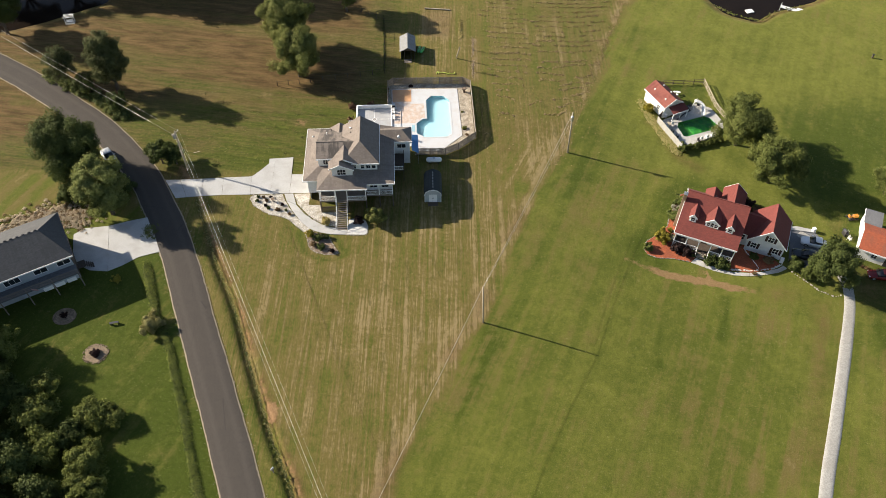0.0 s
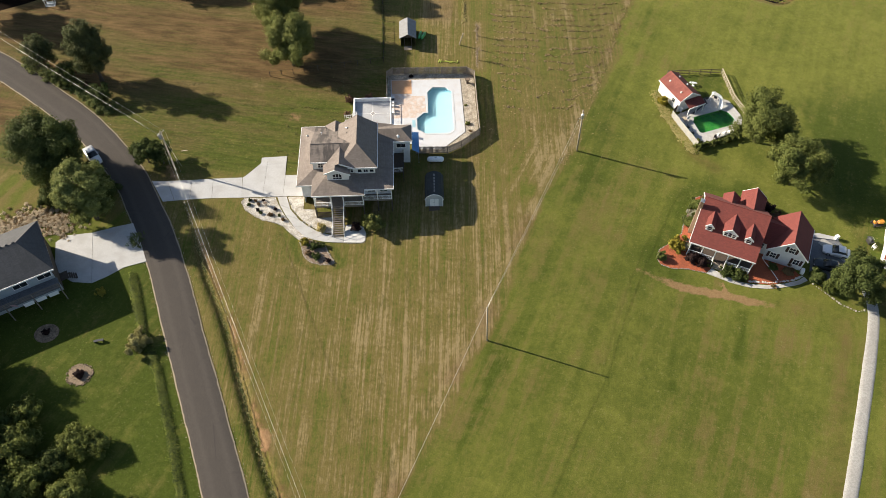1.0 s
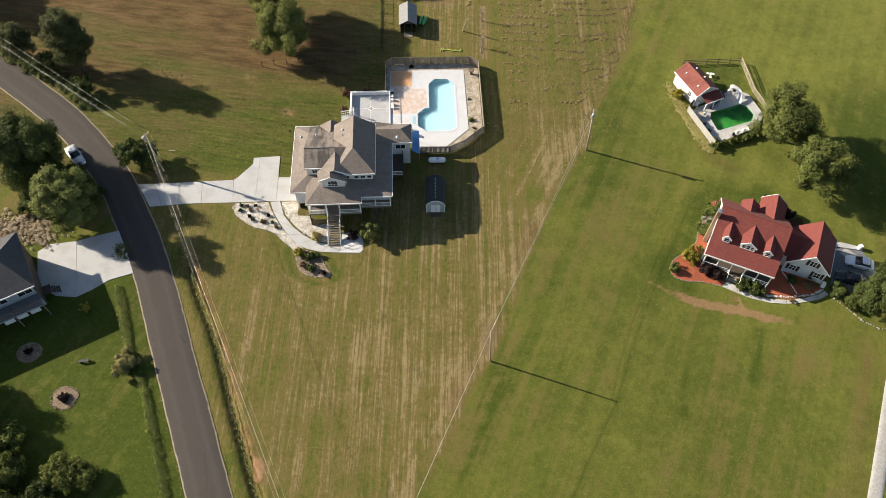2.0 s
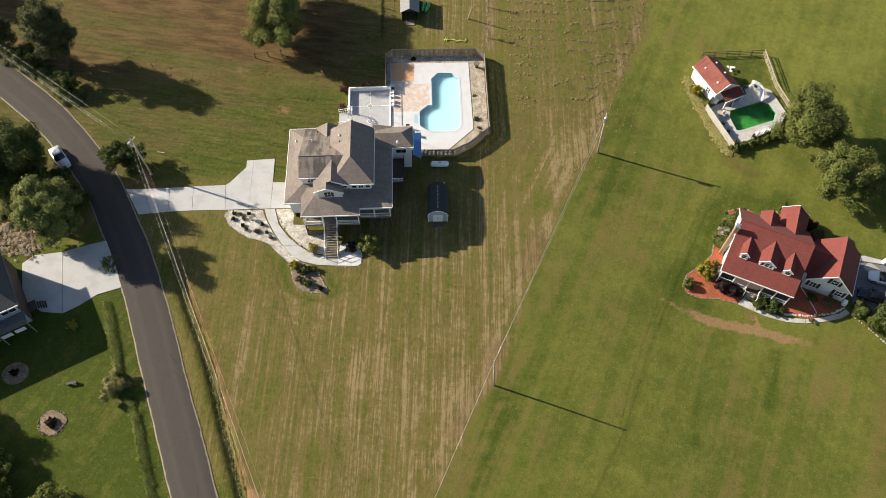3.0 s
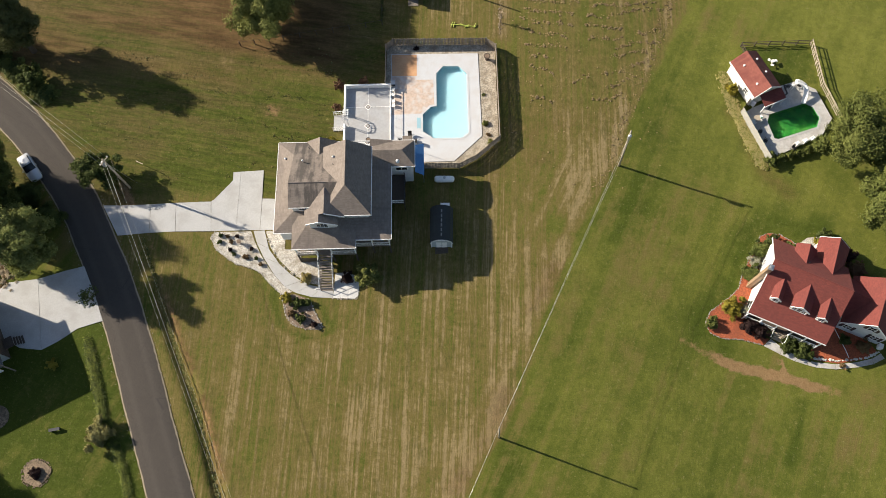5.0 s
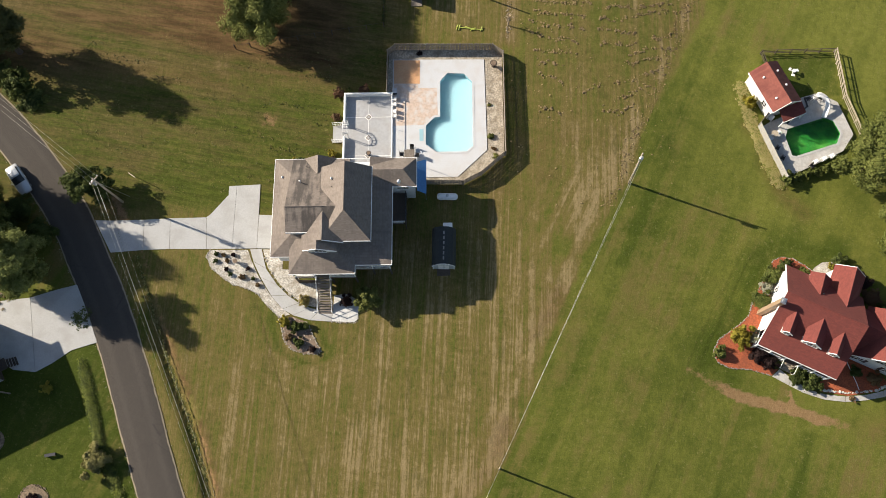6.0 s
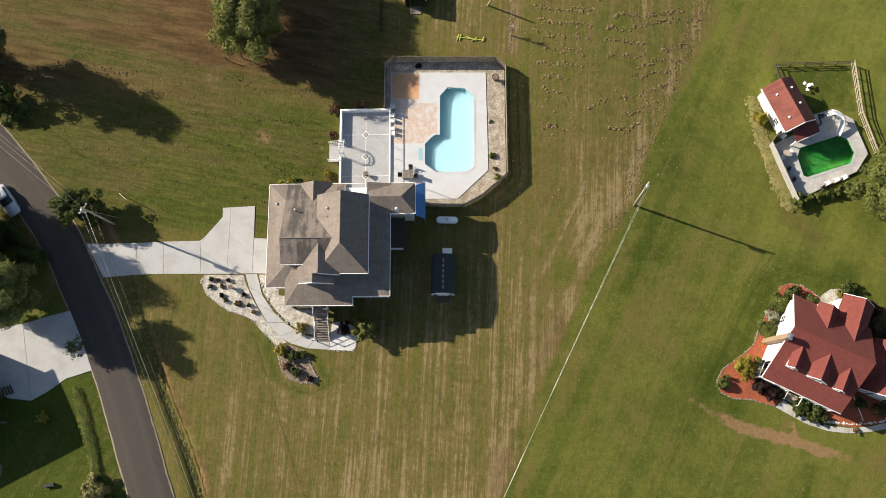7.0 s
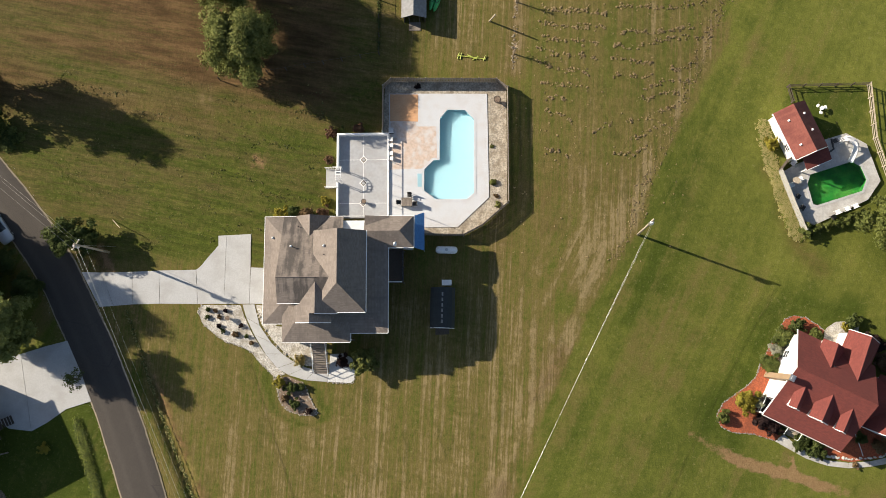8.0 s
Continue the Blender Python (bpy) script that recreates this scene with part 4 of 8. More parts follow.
tree(-21.8, 154.0, 10.0, 4.0, LEAF_PALE, "pale green tree at the far end of the paddock", 105)
tree(56.6, 110.6, 10.0, 5.3, LEAF_MID, "broad green tree beside the green pool", 106, low=1.2)
tree(60.0, 100.4, 9.0, 4.8, LEAF_MID, "rounded green tree behind the red-roofed house", 107, low=1.2)
tree(63.4, 77.6, 8.0, 3.8, LEAF_DARK, "dense green tree beside the gravel drive", 108, low=0.8)
tree(-52.0, 104.2, 4.6, 2.6, LEAF_DARK, "small dark roadside tree beside the utility pole", 109, low=0.8, leaf=0.17)
tree(-49.4, 104.0, 4.2, 2.0, LEAF_DARK, "small dark tree under the wires", 110, low=0.7, leaf=0.17)
tree(-66.0, 125.6, 13.6, 3.5, LEAF_SLIM, "tall slim airy tree on the roadside bank", 111, low=1.0, leaf=0.14, density=0.9, count=260)
tree(-77.2, 128.6, 7.6, 2.8, LEAF_SLIM, "bushy airy tree on the roadside bank", 112, low=0.8, leaf=0.14, density=0.75, count=200)
tree(-72.0, 124.8, 4.0, 2.4, LEAF_DARK, "low bushy roadside tree", 113, low=0.5, leaf=0.18)
tree(-64.0, 119.8, 3.4, 2.0, LEAF_DARK, "low bushy roadside tree below the wires", 114, low=0.4, leaf=0.18)
tree(-95.4, 145.0, 11, 5.2, LEAF_DARK, "dark tree beside the shaded pond", 115)
tree(80.5, 97.5, 6.0, 3.2, LEAF_MID, "green tree behind the white shed", 116, low=0.8)
for i, (x, y, h) in enumerate(((-100, 168, 16), (-89, 169, 17), (-79, 168, 16), (-70, 163, 13), (-60, 166, 14), (-50, 166, 14), (-112, 164, 15))):
    tree(x, y - 2.0, h + 1, 6.0, LEAF_DARK, "tall dark tree at the wood's edge", 120 + i, density=0.8, leaf=0.3, group="trees at the wood's edge")
# wood in the south-west
WOOD = [(-76, 65, 12.5, 4.6), (-66, 61, 5, 3.4), (-80, 52, 13, 5.5), (-72, 55, 10, 4.6), (-70, 46, 10, 5), (-63, 54, 6.5, 3.8), (-64, 47, 7, 4), (-57, 51.5, 4.2, 3.2), (-58, 44, 5.5, 3.6), (-62, 39, 7, 4.4), (-54.5, 46.5, 3.8, 3),
        (-52.8, 39.5, 5, 3.4), (-56, 33.5, 7, 4.5), (-48, 34, 6, 4), (-66, 32, 9, 5), (-82, 40, 12, 6), (-57.5, 56.5, 3.2, 2.2), (-51.8, 48.6, 3, 2.4), (-70, 62, 6, 3.2)]
for i, (x, y, h, r) in enumerate(WOOD):
    tree(x, y, h, r, (LEAF_MID, LEAF_WOOD, LEAF_DARK)[i % 3], "leafy tree in a dense shaded thicket", 140 + i, low=0.3, group="thicket", density=1.0, leaf=0.16)
for i, (x, y, h, r) in enumerate(((-49.8, 52.2, 2.7, 2.6), (-46.9, 51.9, 2.3, 1.9), (-47.9, 44.4, 4.6, 2.8), (-47.0, 41.0, 4.5, 2.6))):
    tree(x, y, h, r, LEAF_WOOD, "bushy pale green tree at the thicket's sunlit edge", 180 + i, low=0.1, group="thicket edge", density=1.1, leaf=0.13)

# ---- houses ----
def window(parent, x, y, z, w, h, yaw=0.0, bars=(1, 1), shutters=None, arched=False, name="window", label=""):
    """A framed window in a wall. It faces -y at yaw 0; x, y, z: the middle of its pane on the wall's face."""
    m = pose(x, y, z, 0, 0, yaw)
    f = Geo()
    t = 0.09
    f.box(-w / 2 - t, w / 2 + t, -0.07, 0.04, -h / 2 - t, -h / 2, m)
    f.box(-w / 2 - t, -w / 2, -0.06, 0.04, -h / 2, h / 2, m)
    f.box(w / 2, w / 2 + t, -0.06, 0.04, -h / 2, h / 2, m)
    if arched:
        pts = [(math.cos(a) * (w / 2 + t / 2), -0.02, h / 2 + math.sin(a) * h * 0.35) for a in np.linspace(0, math.pi, 9)]
        f.tube([m @ Vector(p) for p in pts], t * 0.6, 6)
    else:
        f.box(-w / 2 - t, w / 2 + t, -0.07, 0.04, h / 2, h / 2 + t, m)
    for i in range(bars[0]):
        c = -w / 2 + w * (i + 1) / (bars[0] + 1)
        f.box(c - 0.025, c + 0.025, -0.05, 0.02, -h / 2, h / 2 + (h * 0.3 if arched else 0), m)
    for i in range(bars[1]):
        c = -h / 2 + h * (i + 1) / (bars[1] + 1)
        f.box(-w / 2, w / 2, -0.052, 0.02, c - 0.03, c + 0.03, m)
    win = part(name, f, WHITE, parent, label or "white-framed window")
    g = Geo()
    if arched:
        ring = [(-w / 2, -0.02, -h / 2), (w / 2, -0.02, -h / 2)] + [(math.cos(a) * w / 2, -0.02, h / 2 + math.sin(a) * h * 0.35) for a in np.linspace(0, math.pi, 9)]
        k = len(ring)
        g.add([m @ Vector(p) for p in ring] + [m @ Vector((p[0], 0.02, p[2])) for p in ring], [tuple(range(k)), tuple(range(2 * k - 1, k - 1, -1))] + [(i, k + i, k + (i + 1) % k, (i + 1) % k) for i in range(k)])
    else:
        g.box(-w / 2, w / 2, -0.02, 0.02, -h / 2, h / 2, m)
    part("pane", g, GLASS, win)
    if shutters:
        for s in (-1, 1):
            a, b = sorted((s * (w / 2 + 0.12), s * (w / 2 + 0.5)))
            part("shutter", Geo().box(a, b, -0.05, 0.02, -h / 2 - 0.05, h / 2 + 0.05, m), shutters, parent, "dark maroon shutter")
    return win


def roof_planes(name, planes, parent, material, t=0.2, label="", fascia=None):
    """A roof of thick planes that meet along ridges, hips and valleys."""
    g = Geo()
    for p in planes:
        g.slab(p, t)
    r = part(name, g, material, parent, label)
    for a, b in fascia or ():
        a, b = Vector(a), Vector(b)
        d = (b - a).normalized()
        n = Vector((d.y, -d.x, 0)).normalized() * 0.06
        e = Geo()
        q = [a - n * 0.2, b - n * 0.2, b + n, a + n]
        e.add([(*v.xy, v.z + 0.015) for v in q] + [(*v.xy, v.z - 0.24) for v in q], [(0, 1, 2, 3), (7, 6, 5, 4), (0, 4, 5, 1), (1, 5, 6, 2), (2, 6, 7, 3), (3, 7, 4, 0)])
        part("gutter", e, WHITE, r, "white gutter and fascia")
    return r


def railing(parent, a, b, z, h=0.95, material=None, gap=0.14, posts=True):
    """A railing from a to b at height z: rails and balusters in one part."""
    material = material or WHITE
    g = Geo()
    a, b = Vector((*a, z)), Vector((*b, z))
    d = b - a
    ang = math.degrees(math.atan2(d.y, d.x))
    m = pose(*a, 0, 0, ang)
    L = d.length
    g.box(0, L, -0.04, 0.04, h - 0.07, h, m)
    g.box(0, L, -0.025, 0.025, 0.08, 0.14, m)
    n = int(L / gap)
    for i in range(n):
        x = (i + 0.5) * L / n
        g.box(x - 0.018, x + 0.018, -0.018, 0.018, 0.1, h - 0.05, m)
    return part("railing", g, material, parent)


def vent_pipe(parent, x, y, z, r=0.07, h=0.4, cap=False, material=None):
    g = Geo().tube([(x, y, z - 0.3), (x, y, z + h)], r, 10)
    if cap:
        g.tube([(x, y, z + h), (x, y, z + h + 0.06), (x, y, z + h + 0.16)], [r * 2.2, r * 2.2, r * 0.5], 10)
    return part("roof_vent", g, material or WHITE, parent)


MASONRY = surface("dark_masonry", (0.07, 0.062, 0.056), 0.9, 0.25, 0.8, 5.0, 0.02)


def main_house():
    H = thing("main_house", pose(-16, 100, 0, 0, 0, 2.5), "large grey-sided house with a brown shingle roof on a raised storey", "house")
    # lower storey and main storey
    part("base_wall", Geo().box(-7.7, 6.8, -3.0, 7.1, -0.1, 2.7), MASONRY, H, "dark masonry wall under the raised storey")
    part("main_wall", Geo().box(-7.7, 6.8, -5.6, 7.1, 2.65, 5.75), SIDING_GREY, H, "pale grey lapped siding")
    part("wing_wall", Geo().box(6.8, 10.1, 4.0, 7.3, -0.1, 5.6), SIDING_GREY, H)
    part("upper_wall", Geo().box(-1.25, 4.4, -4.1, 5.2, 5.5, 8.2), SIDING_WHITE, H)
    part("upper_wall", Geo().box(-5.7, -1.0, -3.1, 0.6, 5.5, 8.5), SIDING_WHITE, H)
    # gable ends
    part("gable", Geo().add([(-1.25, 5.2, 8.15), (4.4, 5.2, 8.15), (1.55, 5.2, 10.08), (-1.25, 5.0, 8.15), (4.4, 5.0, 8.15), (1.55, 5.0, 10.08)], [(0, 1, 2), (5, 4, 3), (0, 3, 4, 1), (1, 4, 5, 2), (2, 5, 3, 0)]), SIDING_WHITE, H)
    part("gable", Geo().add([(-5.7, -3.1, 8.4), (-5.7, -0.35, 9.45), (-5.7, 2.0, 8.4), (-5.5, -3.1, 8.4), (-5.5, -0.35, 9.45), (-5.5, 2.0, 8.4)], [(0, 1, 2), (5, 4, 3), (0, 3, 4, 1), (1, 4, 5, 2), (2, 5, 3, 0)]), SIDING_WHITE, H)
    # upper roofs: main ridge with a hip in the south
    rx, rz, ez = 1.55, 10.3, 8.2
    roof_planes("upper_roof", [
        [(rx, 5.5, rz), (-1.72, 5.5, ez), (-1.72, -4.56, ez), (rx, -1.07, rz)],
        [(rx, -1.07, rz), (4.82, -4.56, ez), (4.82, 5.5, ez), (rx, 5.5, rz)],
        [(rx, -1.07, rz), (-1.72, -4.56, ez), (4.82, -4.56, ez)]], H, SHINGLE, 0.16, "brown shingle roof with dark streaks",
        [((-1.72, -4.56, ez), (4.82, -4.56, ez)), ((4.82, -4.56, ez), (4.82, 5.5, ez))])
    # west wing: its north slope runs down to the low eave
    roof_planes("wing_roof", [
        [(-5.98, -0.35, 9.63), (-5.98, -3.46, 8.53), (-0.9, -3.46, 8.53), (1.3, -0.35, 9.63)],
        [(-5.98, -0.35, 9.63), (1.6, -0.35, 9.63), (1.6, 7.65, 5.68), (-5.98, 7.65, 5.68)]], H, SHINGLE_STAINED, 0.16, "brown shingle roof with dark rain stains",
        [((-5.98, -3.46, 8.53), (-0.9, -3.46, 8.53))])
    # wrap-round low roof
    e, k = 5.75, 7.55
    roof_planes("low_roof", [
        [(-8.4, 7.66, 5.66), (-8.4, -5.88, e), (-5.72, -3.1, 6.6), (-5.72, 4.9, 7.0)],
        [(-8.4, 7.66, 5.66), (-5.72, 4.9, 7.0), (-5.6, 7.66, 5.66)],
        [(-8.4, -5.88, e), (-4.2, -5.88, e), (-4.2, -3.1, 6.6), (-5.72, -3.1, 6.6)],
        ], H, SHINGLE, 0.16, "low brown shingle roof",
        [((-8.4, -5.88, e), (-5.92, -5.88, e)), ((-8.4, 7.66, 5.66), (-8.4, -5.88, e)), ((4.8, 7.69, 5.6), (-8.4, 7.66, 5.66))])
    roof_planes("low_roof", [
        [(7.3, -7.06, e), (7.3, 7.66, e), (4.35, 7.66, 6.35), (4.35, -4.1, 6.35)],
        [(7.3, -7.06, e), (4.35, -4.1, 6.35), (-1.3, -4.1, 6.35), (-1.3, -7.06, e)],
        ], H, SHINGLE, 0.16, "low brown shingle roof", [((2.58, -7.06, e), (7.3, -7.06, e)), ((7.3, -7.06, e), (7.3, 3.64, e))])
    roof_planes("porch_roof", [
        [(-5.92, -8.2, e), (2.58, -8.2, e), (-0.7, -4.05, 7.02), (-3.1, -4.05, 7.02)],
        [(-5.92, -8.2, e), (-3.1, -4.05, 7.02), (-5.92, -3.5, 6.15)],
        [(2.58, -8.2, e), (2.58, -4.0, 6.15), (-0.7, -4.05, 7.02)]], H, SHINGLE, 0.16, "low brown shingle porch roof",
        [((-5.92, -8.2, e), (2.58, -8.2, e)), ((2.58, -8.2, e), (2.58, -7.06, e))])
    # north-east wing, hipped
    roof_planes("wing_roof", [
        [(4.3, 5.65, 6.75), (8.75, 5.65, 6.75), (10.5, 7.69, 5.6), (4.3, 7.69, 5.6)],
        [(8.75, 5.65, 6.75), (10.5, 3.64, 5.6), (10.5, 7.69, 5.6)],
        [(4.3, 5.65, 6.75), (4.3, 3.64, 5.6), (10.5, 3.64, 5.6), (8.75, 5.65, 6.75)]], H, SHINGLE, 0.16, "hipped brown shingle roof over the wing",
        [((10.5, 7.69, 5.6), (4.3, 7.69, 5.6)), ((10.5, 3.64, 5.6), (10.5, 7.69, 5.6)), ((7.3, 3.64, 5.6), (10.5, 3.64, 5.6))])
    # small gable to the north
    roof_planes("north_gable_roof", [
        [(-2.46, 7.75, 7.0), (-2.46, 4.8, 7.0), (-4.5, 7.75, 5.7)],
        [(-2.46, 7.75, 7.0), (-0.3, 7.75, 5.75), (-2.46, 4.8, 7.0)]], H, SHINGLE, 0.14, "small brown shingle gable")
    # front gable, and before it a lower one with an arched window
    part("dormer_wall", Geo().add([(-3.3, -5.55, 6.2), (0.2, -5.55, 6.2), (0.2, -5.55, 7.96), (-1.9, -5.55, 8.98), (-3.3, -5.55, 8.36),
                                   (-3.3, -3.0, 6.2), (0.2, -3.0, 6.2), (0.2, -3.0, 7.96), (-1.9, -3.0, 8.98), (-3.3, -3.0, 8.36)],
                                  [(0, 1, 2, 3, 4), (9, 8, 7, 6, 5), (0, 4, 9, 5), (1, 6, 7, 2), (2, 7, 8, 3), (3, 8, 9, 4), (0, 5, 6, 1)]), SIDING_WHITE, H, "white siding round an arched window")
    roof_planes("front_gable_roof", [
        [(-1.2, -4.7, 9.45), (-1.9, -4.7, 9.14), (-1.9, -5.8, 9.14), (-3.75, -5.8, 8.31), (-3.95, -4.2, 8.22), (-3.95, -2.6, 8.22), (-1.2, -0.3, 9.45)],
        [(-1.2, -4.7, 9.45), (-1.2, -0.3, 9.45), (1.35, -2.8, 8.2), (1.35, -4.7, 8.2)],
        [(-1.9, -5.8, 9.14), (-1.9, -4.4, 9.14), (0.5, -4.4, 7.98), (0.5, -5.8, 7.98)]], H, SHINGLE, 0.13, "brown shingle gable over the front window",
        [((-3.75, -5.8, 8.31), (-1.9, -5.8, 9.14)), ((-1.9, -5.8, 9.14), (0.5, -5.8, 7.98)), ((-1.2, -4.72, 9.45), (1.35, -4.72, 8.2))])
    window(H, -1.65, -5.56, 7.25, 1.4, 0.95, 0, (2, 1), arched=True, label="arched white-framed window")
    for x, w in ((0.62, 0.36), (1.9, 0.6), (2.87, 0.66), (3.84, 0.6)):
        window(H, x, -4.11, 7.3, w, 1.15, 0, (1 if w > 0.63 else 0, 1))
    window(H, -4.45, -3.11, 7.55, 0.75, 1.1, 0, (1, 1))
    # porch: floor, posts, rails, front windows
    part("porch_floor", Geo().box(-5.7, 2.4, -8.0, -5.6, 2.65, 2.9).box(2.4, 7.0, -6.9, -5.6, 2.65, 2.9), WOOD_GREY, H, "grey porch boards")
    part("porch_beam", Geo().box(-5.7, 2.4, -8.0, -7.85, 5.3, 5.6).box(2.4, 7.0, -6.9, -6.75, 5.3, 5.6), WHITE, H)
    for x, y in ((-5.6, -7.9), (-2.85, -7.9), (-0.9, -7.9), (2.3, -7.9), (4.6, -6.82), (6.9, -6.82)):
        part("porch_post", Geo().cbox(x - 0.08, x + 0.08, y - 0.08, y + 0.08, 2.9, 5.4, 0.02), WHITE, H)
        part("pier", Geo().cbox(x - 0.11, x + 0.11, y - 0.11, y + 0.11, -0.1, 2.7, 0.02), WOOD_DARK, H, "dark wooden pier under the porch")
    for a, b in (((-5.6, -7.9), (-2.85, -7.9)), ((-0.9, -7.9), (2.3, -7.9)), ((2.4, -6.82), (4.6, -6.82)), ((4.6, -6.82), (6.9, -6.82)), ((6.9, -6.82), (6.9, -5.6)), ((-5.6, -7.9), (-5.6, -5.7))):
        railing(H, a, b, 2.9)
    for x in (-4.4, -3.2, 0.4, 3.6, 5.6):
        window(H, x, -5.61, 4.3, 1.2, 1.5, 0, (1, 1))
    dr = part("front_door", Geo().box(-2.35, -1.35, -5.68, -5.6, 2.9, 4.95), WHITE, H, "white front door")
    part("pane", Geo().box(-2.15, -1.55, -5.7, -5.66, 4.0, 4.8), GLASS, dr)
    # wooden screen below the porch, garage opening
    sc = Geo()
    for i in range(15):
        sc.box(-5.5 + i * 0.18, -5.36 + i * 0.18, -8.0, -7.95, 0.0, 1.5)
    sc.box(-5.55, -2.85, -7.95, -7.9, 0.4, 0.5).box(-5.55, -2.85, -7.95, -7.9, 1.2, 1.3)
    part("slatted_screen", sc, WOOD_DARK, H, "dark slatted wooden screen under the porch")
    part("garage_door", Geo().box(-7.76, -7.7, -4.6, -0.4, 0, 2.3), WHITE, H, "white garage door")
    window(H, -7.71, 2.8, 4.2, 1.0, 1.3, -90)
    window(H, -7.71, -2.5, 4.2, 1.0, 1.3, -90)
    for y in (-3.5, 0.0, 2.5):
        window(H, 6.81, y, 4.2, 1.1, 1.3, 90)
    window(H, 8.6, 3.99, 4.3, 1.5, 0.9, 0, (1, 0))
    # stair to the porch
    n = 14
    for i in range(n):
        z = 2.9 - (i + 1) * 2.8 / n
        y = -8.05 - (i + 0.5) * 4.25 / n
        part("stair_tread", Geo().cbox(-2.75, -1.0, y - 0.14, y + 0.14, z - 0.05, z, 0.012), WOOD_GREY, H)
    for x in (-2.8, -0.95):
        part("stair_stringer", Geo().add([(x - 0.03, -8.0, 2.85), (x + 0.03, -8.0, 2.85), (x + 0.03, -12.3, 0.05), (x - 0.03, -12.3, 0.05), (x - 0.03, -8.0, 2.5), (x + 0.03, -8.0, 2.5), (x + 0.03, -12.0, 0.0), (x - 0.03, -12.0, 0.0)],
                                         [(0, 3, 2, 1), (4, 5, 6, 7), (0, 1, 5, 4), (1, 2, 6, 5), (2, 3, 7, 6), (3, 0, 4, 7)]), WOOD_GREY, H)
        part("stair_handrail", Geo().tube([(x, -8.0, 3.8), (x, -12.3, 1.05)], 0.04, 6), WHITE, H)
        for i in range(4):
            y = -8.2 - i * 1.34
            z = 2.8 - (y + 8.05) / -4.25 * 2.8
            part("stair_post", Geo().cbox(x - 0.05, x + 0.05, y - 0.05, y + 0.05, max(0, z - 0.4), z + 1.05, 0.01), WHITE, H)
    part("downspout", Geo().tube([(-2.95, -8.1, 5.5), (-3.0, -8.05, 3.0), (-3.0, -8.05, 0.4), (-3.15, -12.0, 0.2), (-3.6, -12.1, 0.1)], 0.05, 6), WHITE, H, "white downspout")
    # roof fittings
    vent_pipe(H, -7.2, 4.9, 6.1, 0.08, 0.2, True, METAL)
    vent_pipe(H, -4.5, 3.6, 7.7, 0.06, 0.5, True)
    vent_pipe(H, -4.0, 6.3, 6.4, 0.05, 0.35, material=STEEL_DARK)
    vent_pipe(H, -0.2, 3.5, 9.1, 0.08, 0.2, True, METAL)
    vent_pipe(H, -0.2, 2.4, 9.1, 0.05, 0.3, material=STEEL_DARK)
    dish = part("satellite_dish", Geo().tube([(8.1, 4.2, 5.9), (8.15, 4.15, 6.25)], 0.03, 6).tube([(8.05, 4.1, 6.3), (8.12, 4.05, 6.38), (8.2, 4.0, 6.5)], [0.09, 0.22, 0.3], 14), WHITE, H, "white satellite dish", True)
    # skylight-like ridge cap lines
    part("ridge_cap", Geo().tube([(rx, 5.5, rz + 0.02), (rx, -1.07, rz + 0.02)], 0.07, 6).tube([(rx, -1.07, rz), (4.82, -4.56, ez)], 0.05, 6).tube([(-5.98, -0.35, 9.65), (-1.2, -0.35, 9.65)], 0.07, 6), SHINGLE, H)
    # east deck and machines
    dk = part("side_deck", Geo().box(6.9, 9.0, -0.6, 3.8, 2.4, 2.6), WOOD_DARK, H, "dark wooden side deck")
    for x, y in ((8.9, -0.5), (8.9, 3.7), (8.9, 1.6)):
        part("post", Geo().box(x - 0.06, x + 0.06, y - 0.06, y + 0.06, 0, 3.5), WOOD_DARK, dk)
    railing(H, (8.9, -0.5), (8.9, 3.7), 2.6, 0.9, STEEL_DARK)
    railing(H, (6.9, -0.5), (8.9, -0.5), 2.6, 0.9, WHITE)
    # blue awning by the pool
    part("awning", Geo().add([(10.45, 3.9, 3.3), (10.45, 8.1, 3.3), (11.7, 8.6, 2.75), (11.7, 3.6, 2.75), (10.45, 3.9, 3.24), (10.45, 8.1, 3.24), (11.7, 8.6, 2.69), (11.7, 3.6, 2.69)],
                             [(0, 1, 2, 3), (7, 6, 5, 4), (0, 4, 5, 1), (1, 5, 6, 2), (2, 6, 7, 3), (3, 7, 4, 0)]), BLUE, H, "blue canvas awning")
    for y in (3.75, 8.4):
        part("awning_pole", Geo().tube([(11.6, y, 0), (11.6, y, 2.75)], 0.035, 6), METAL, H)
    return H


main_house()


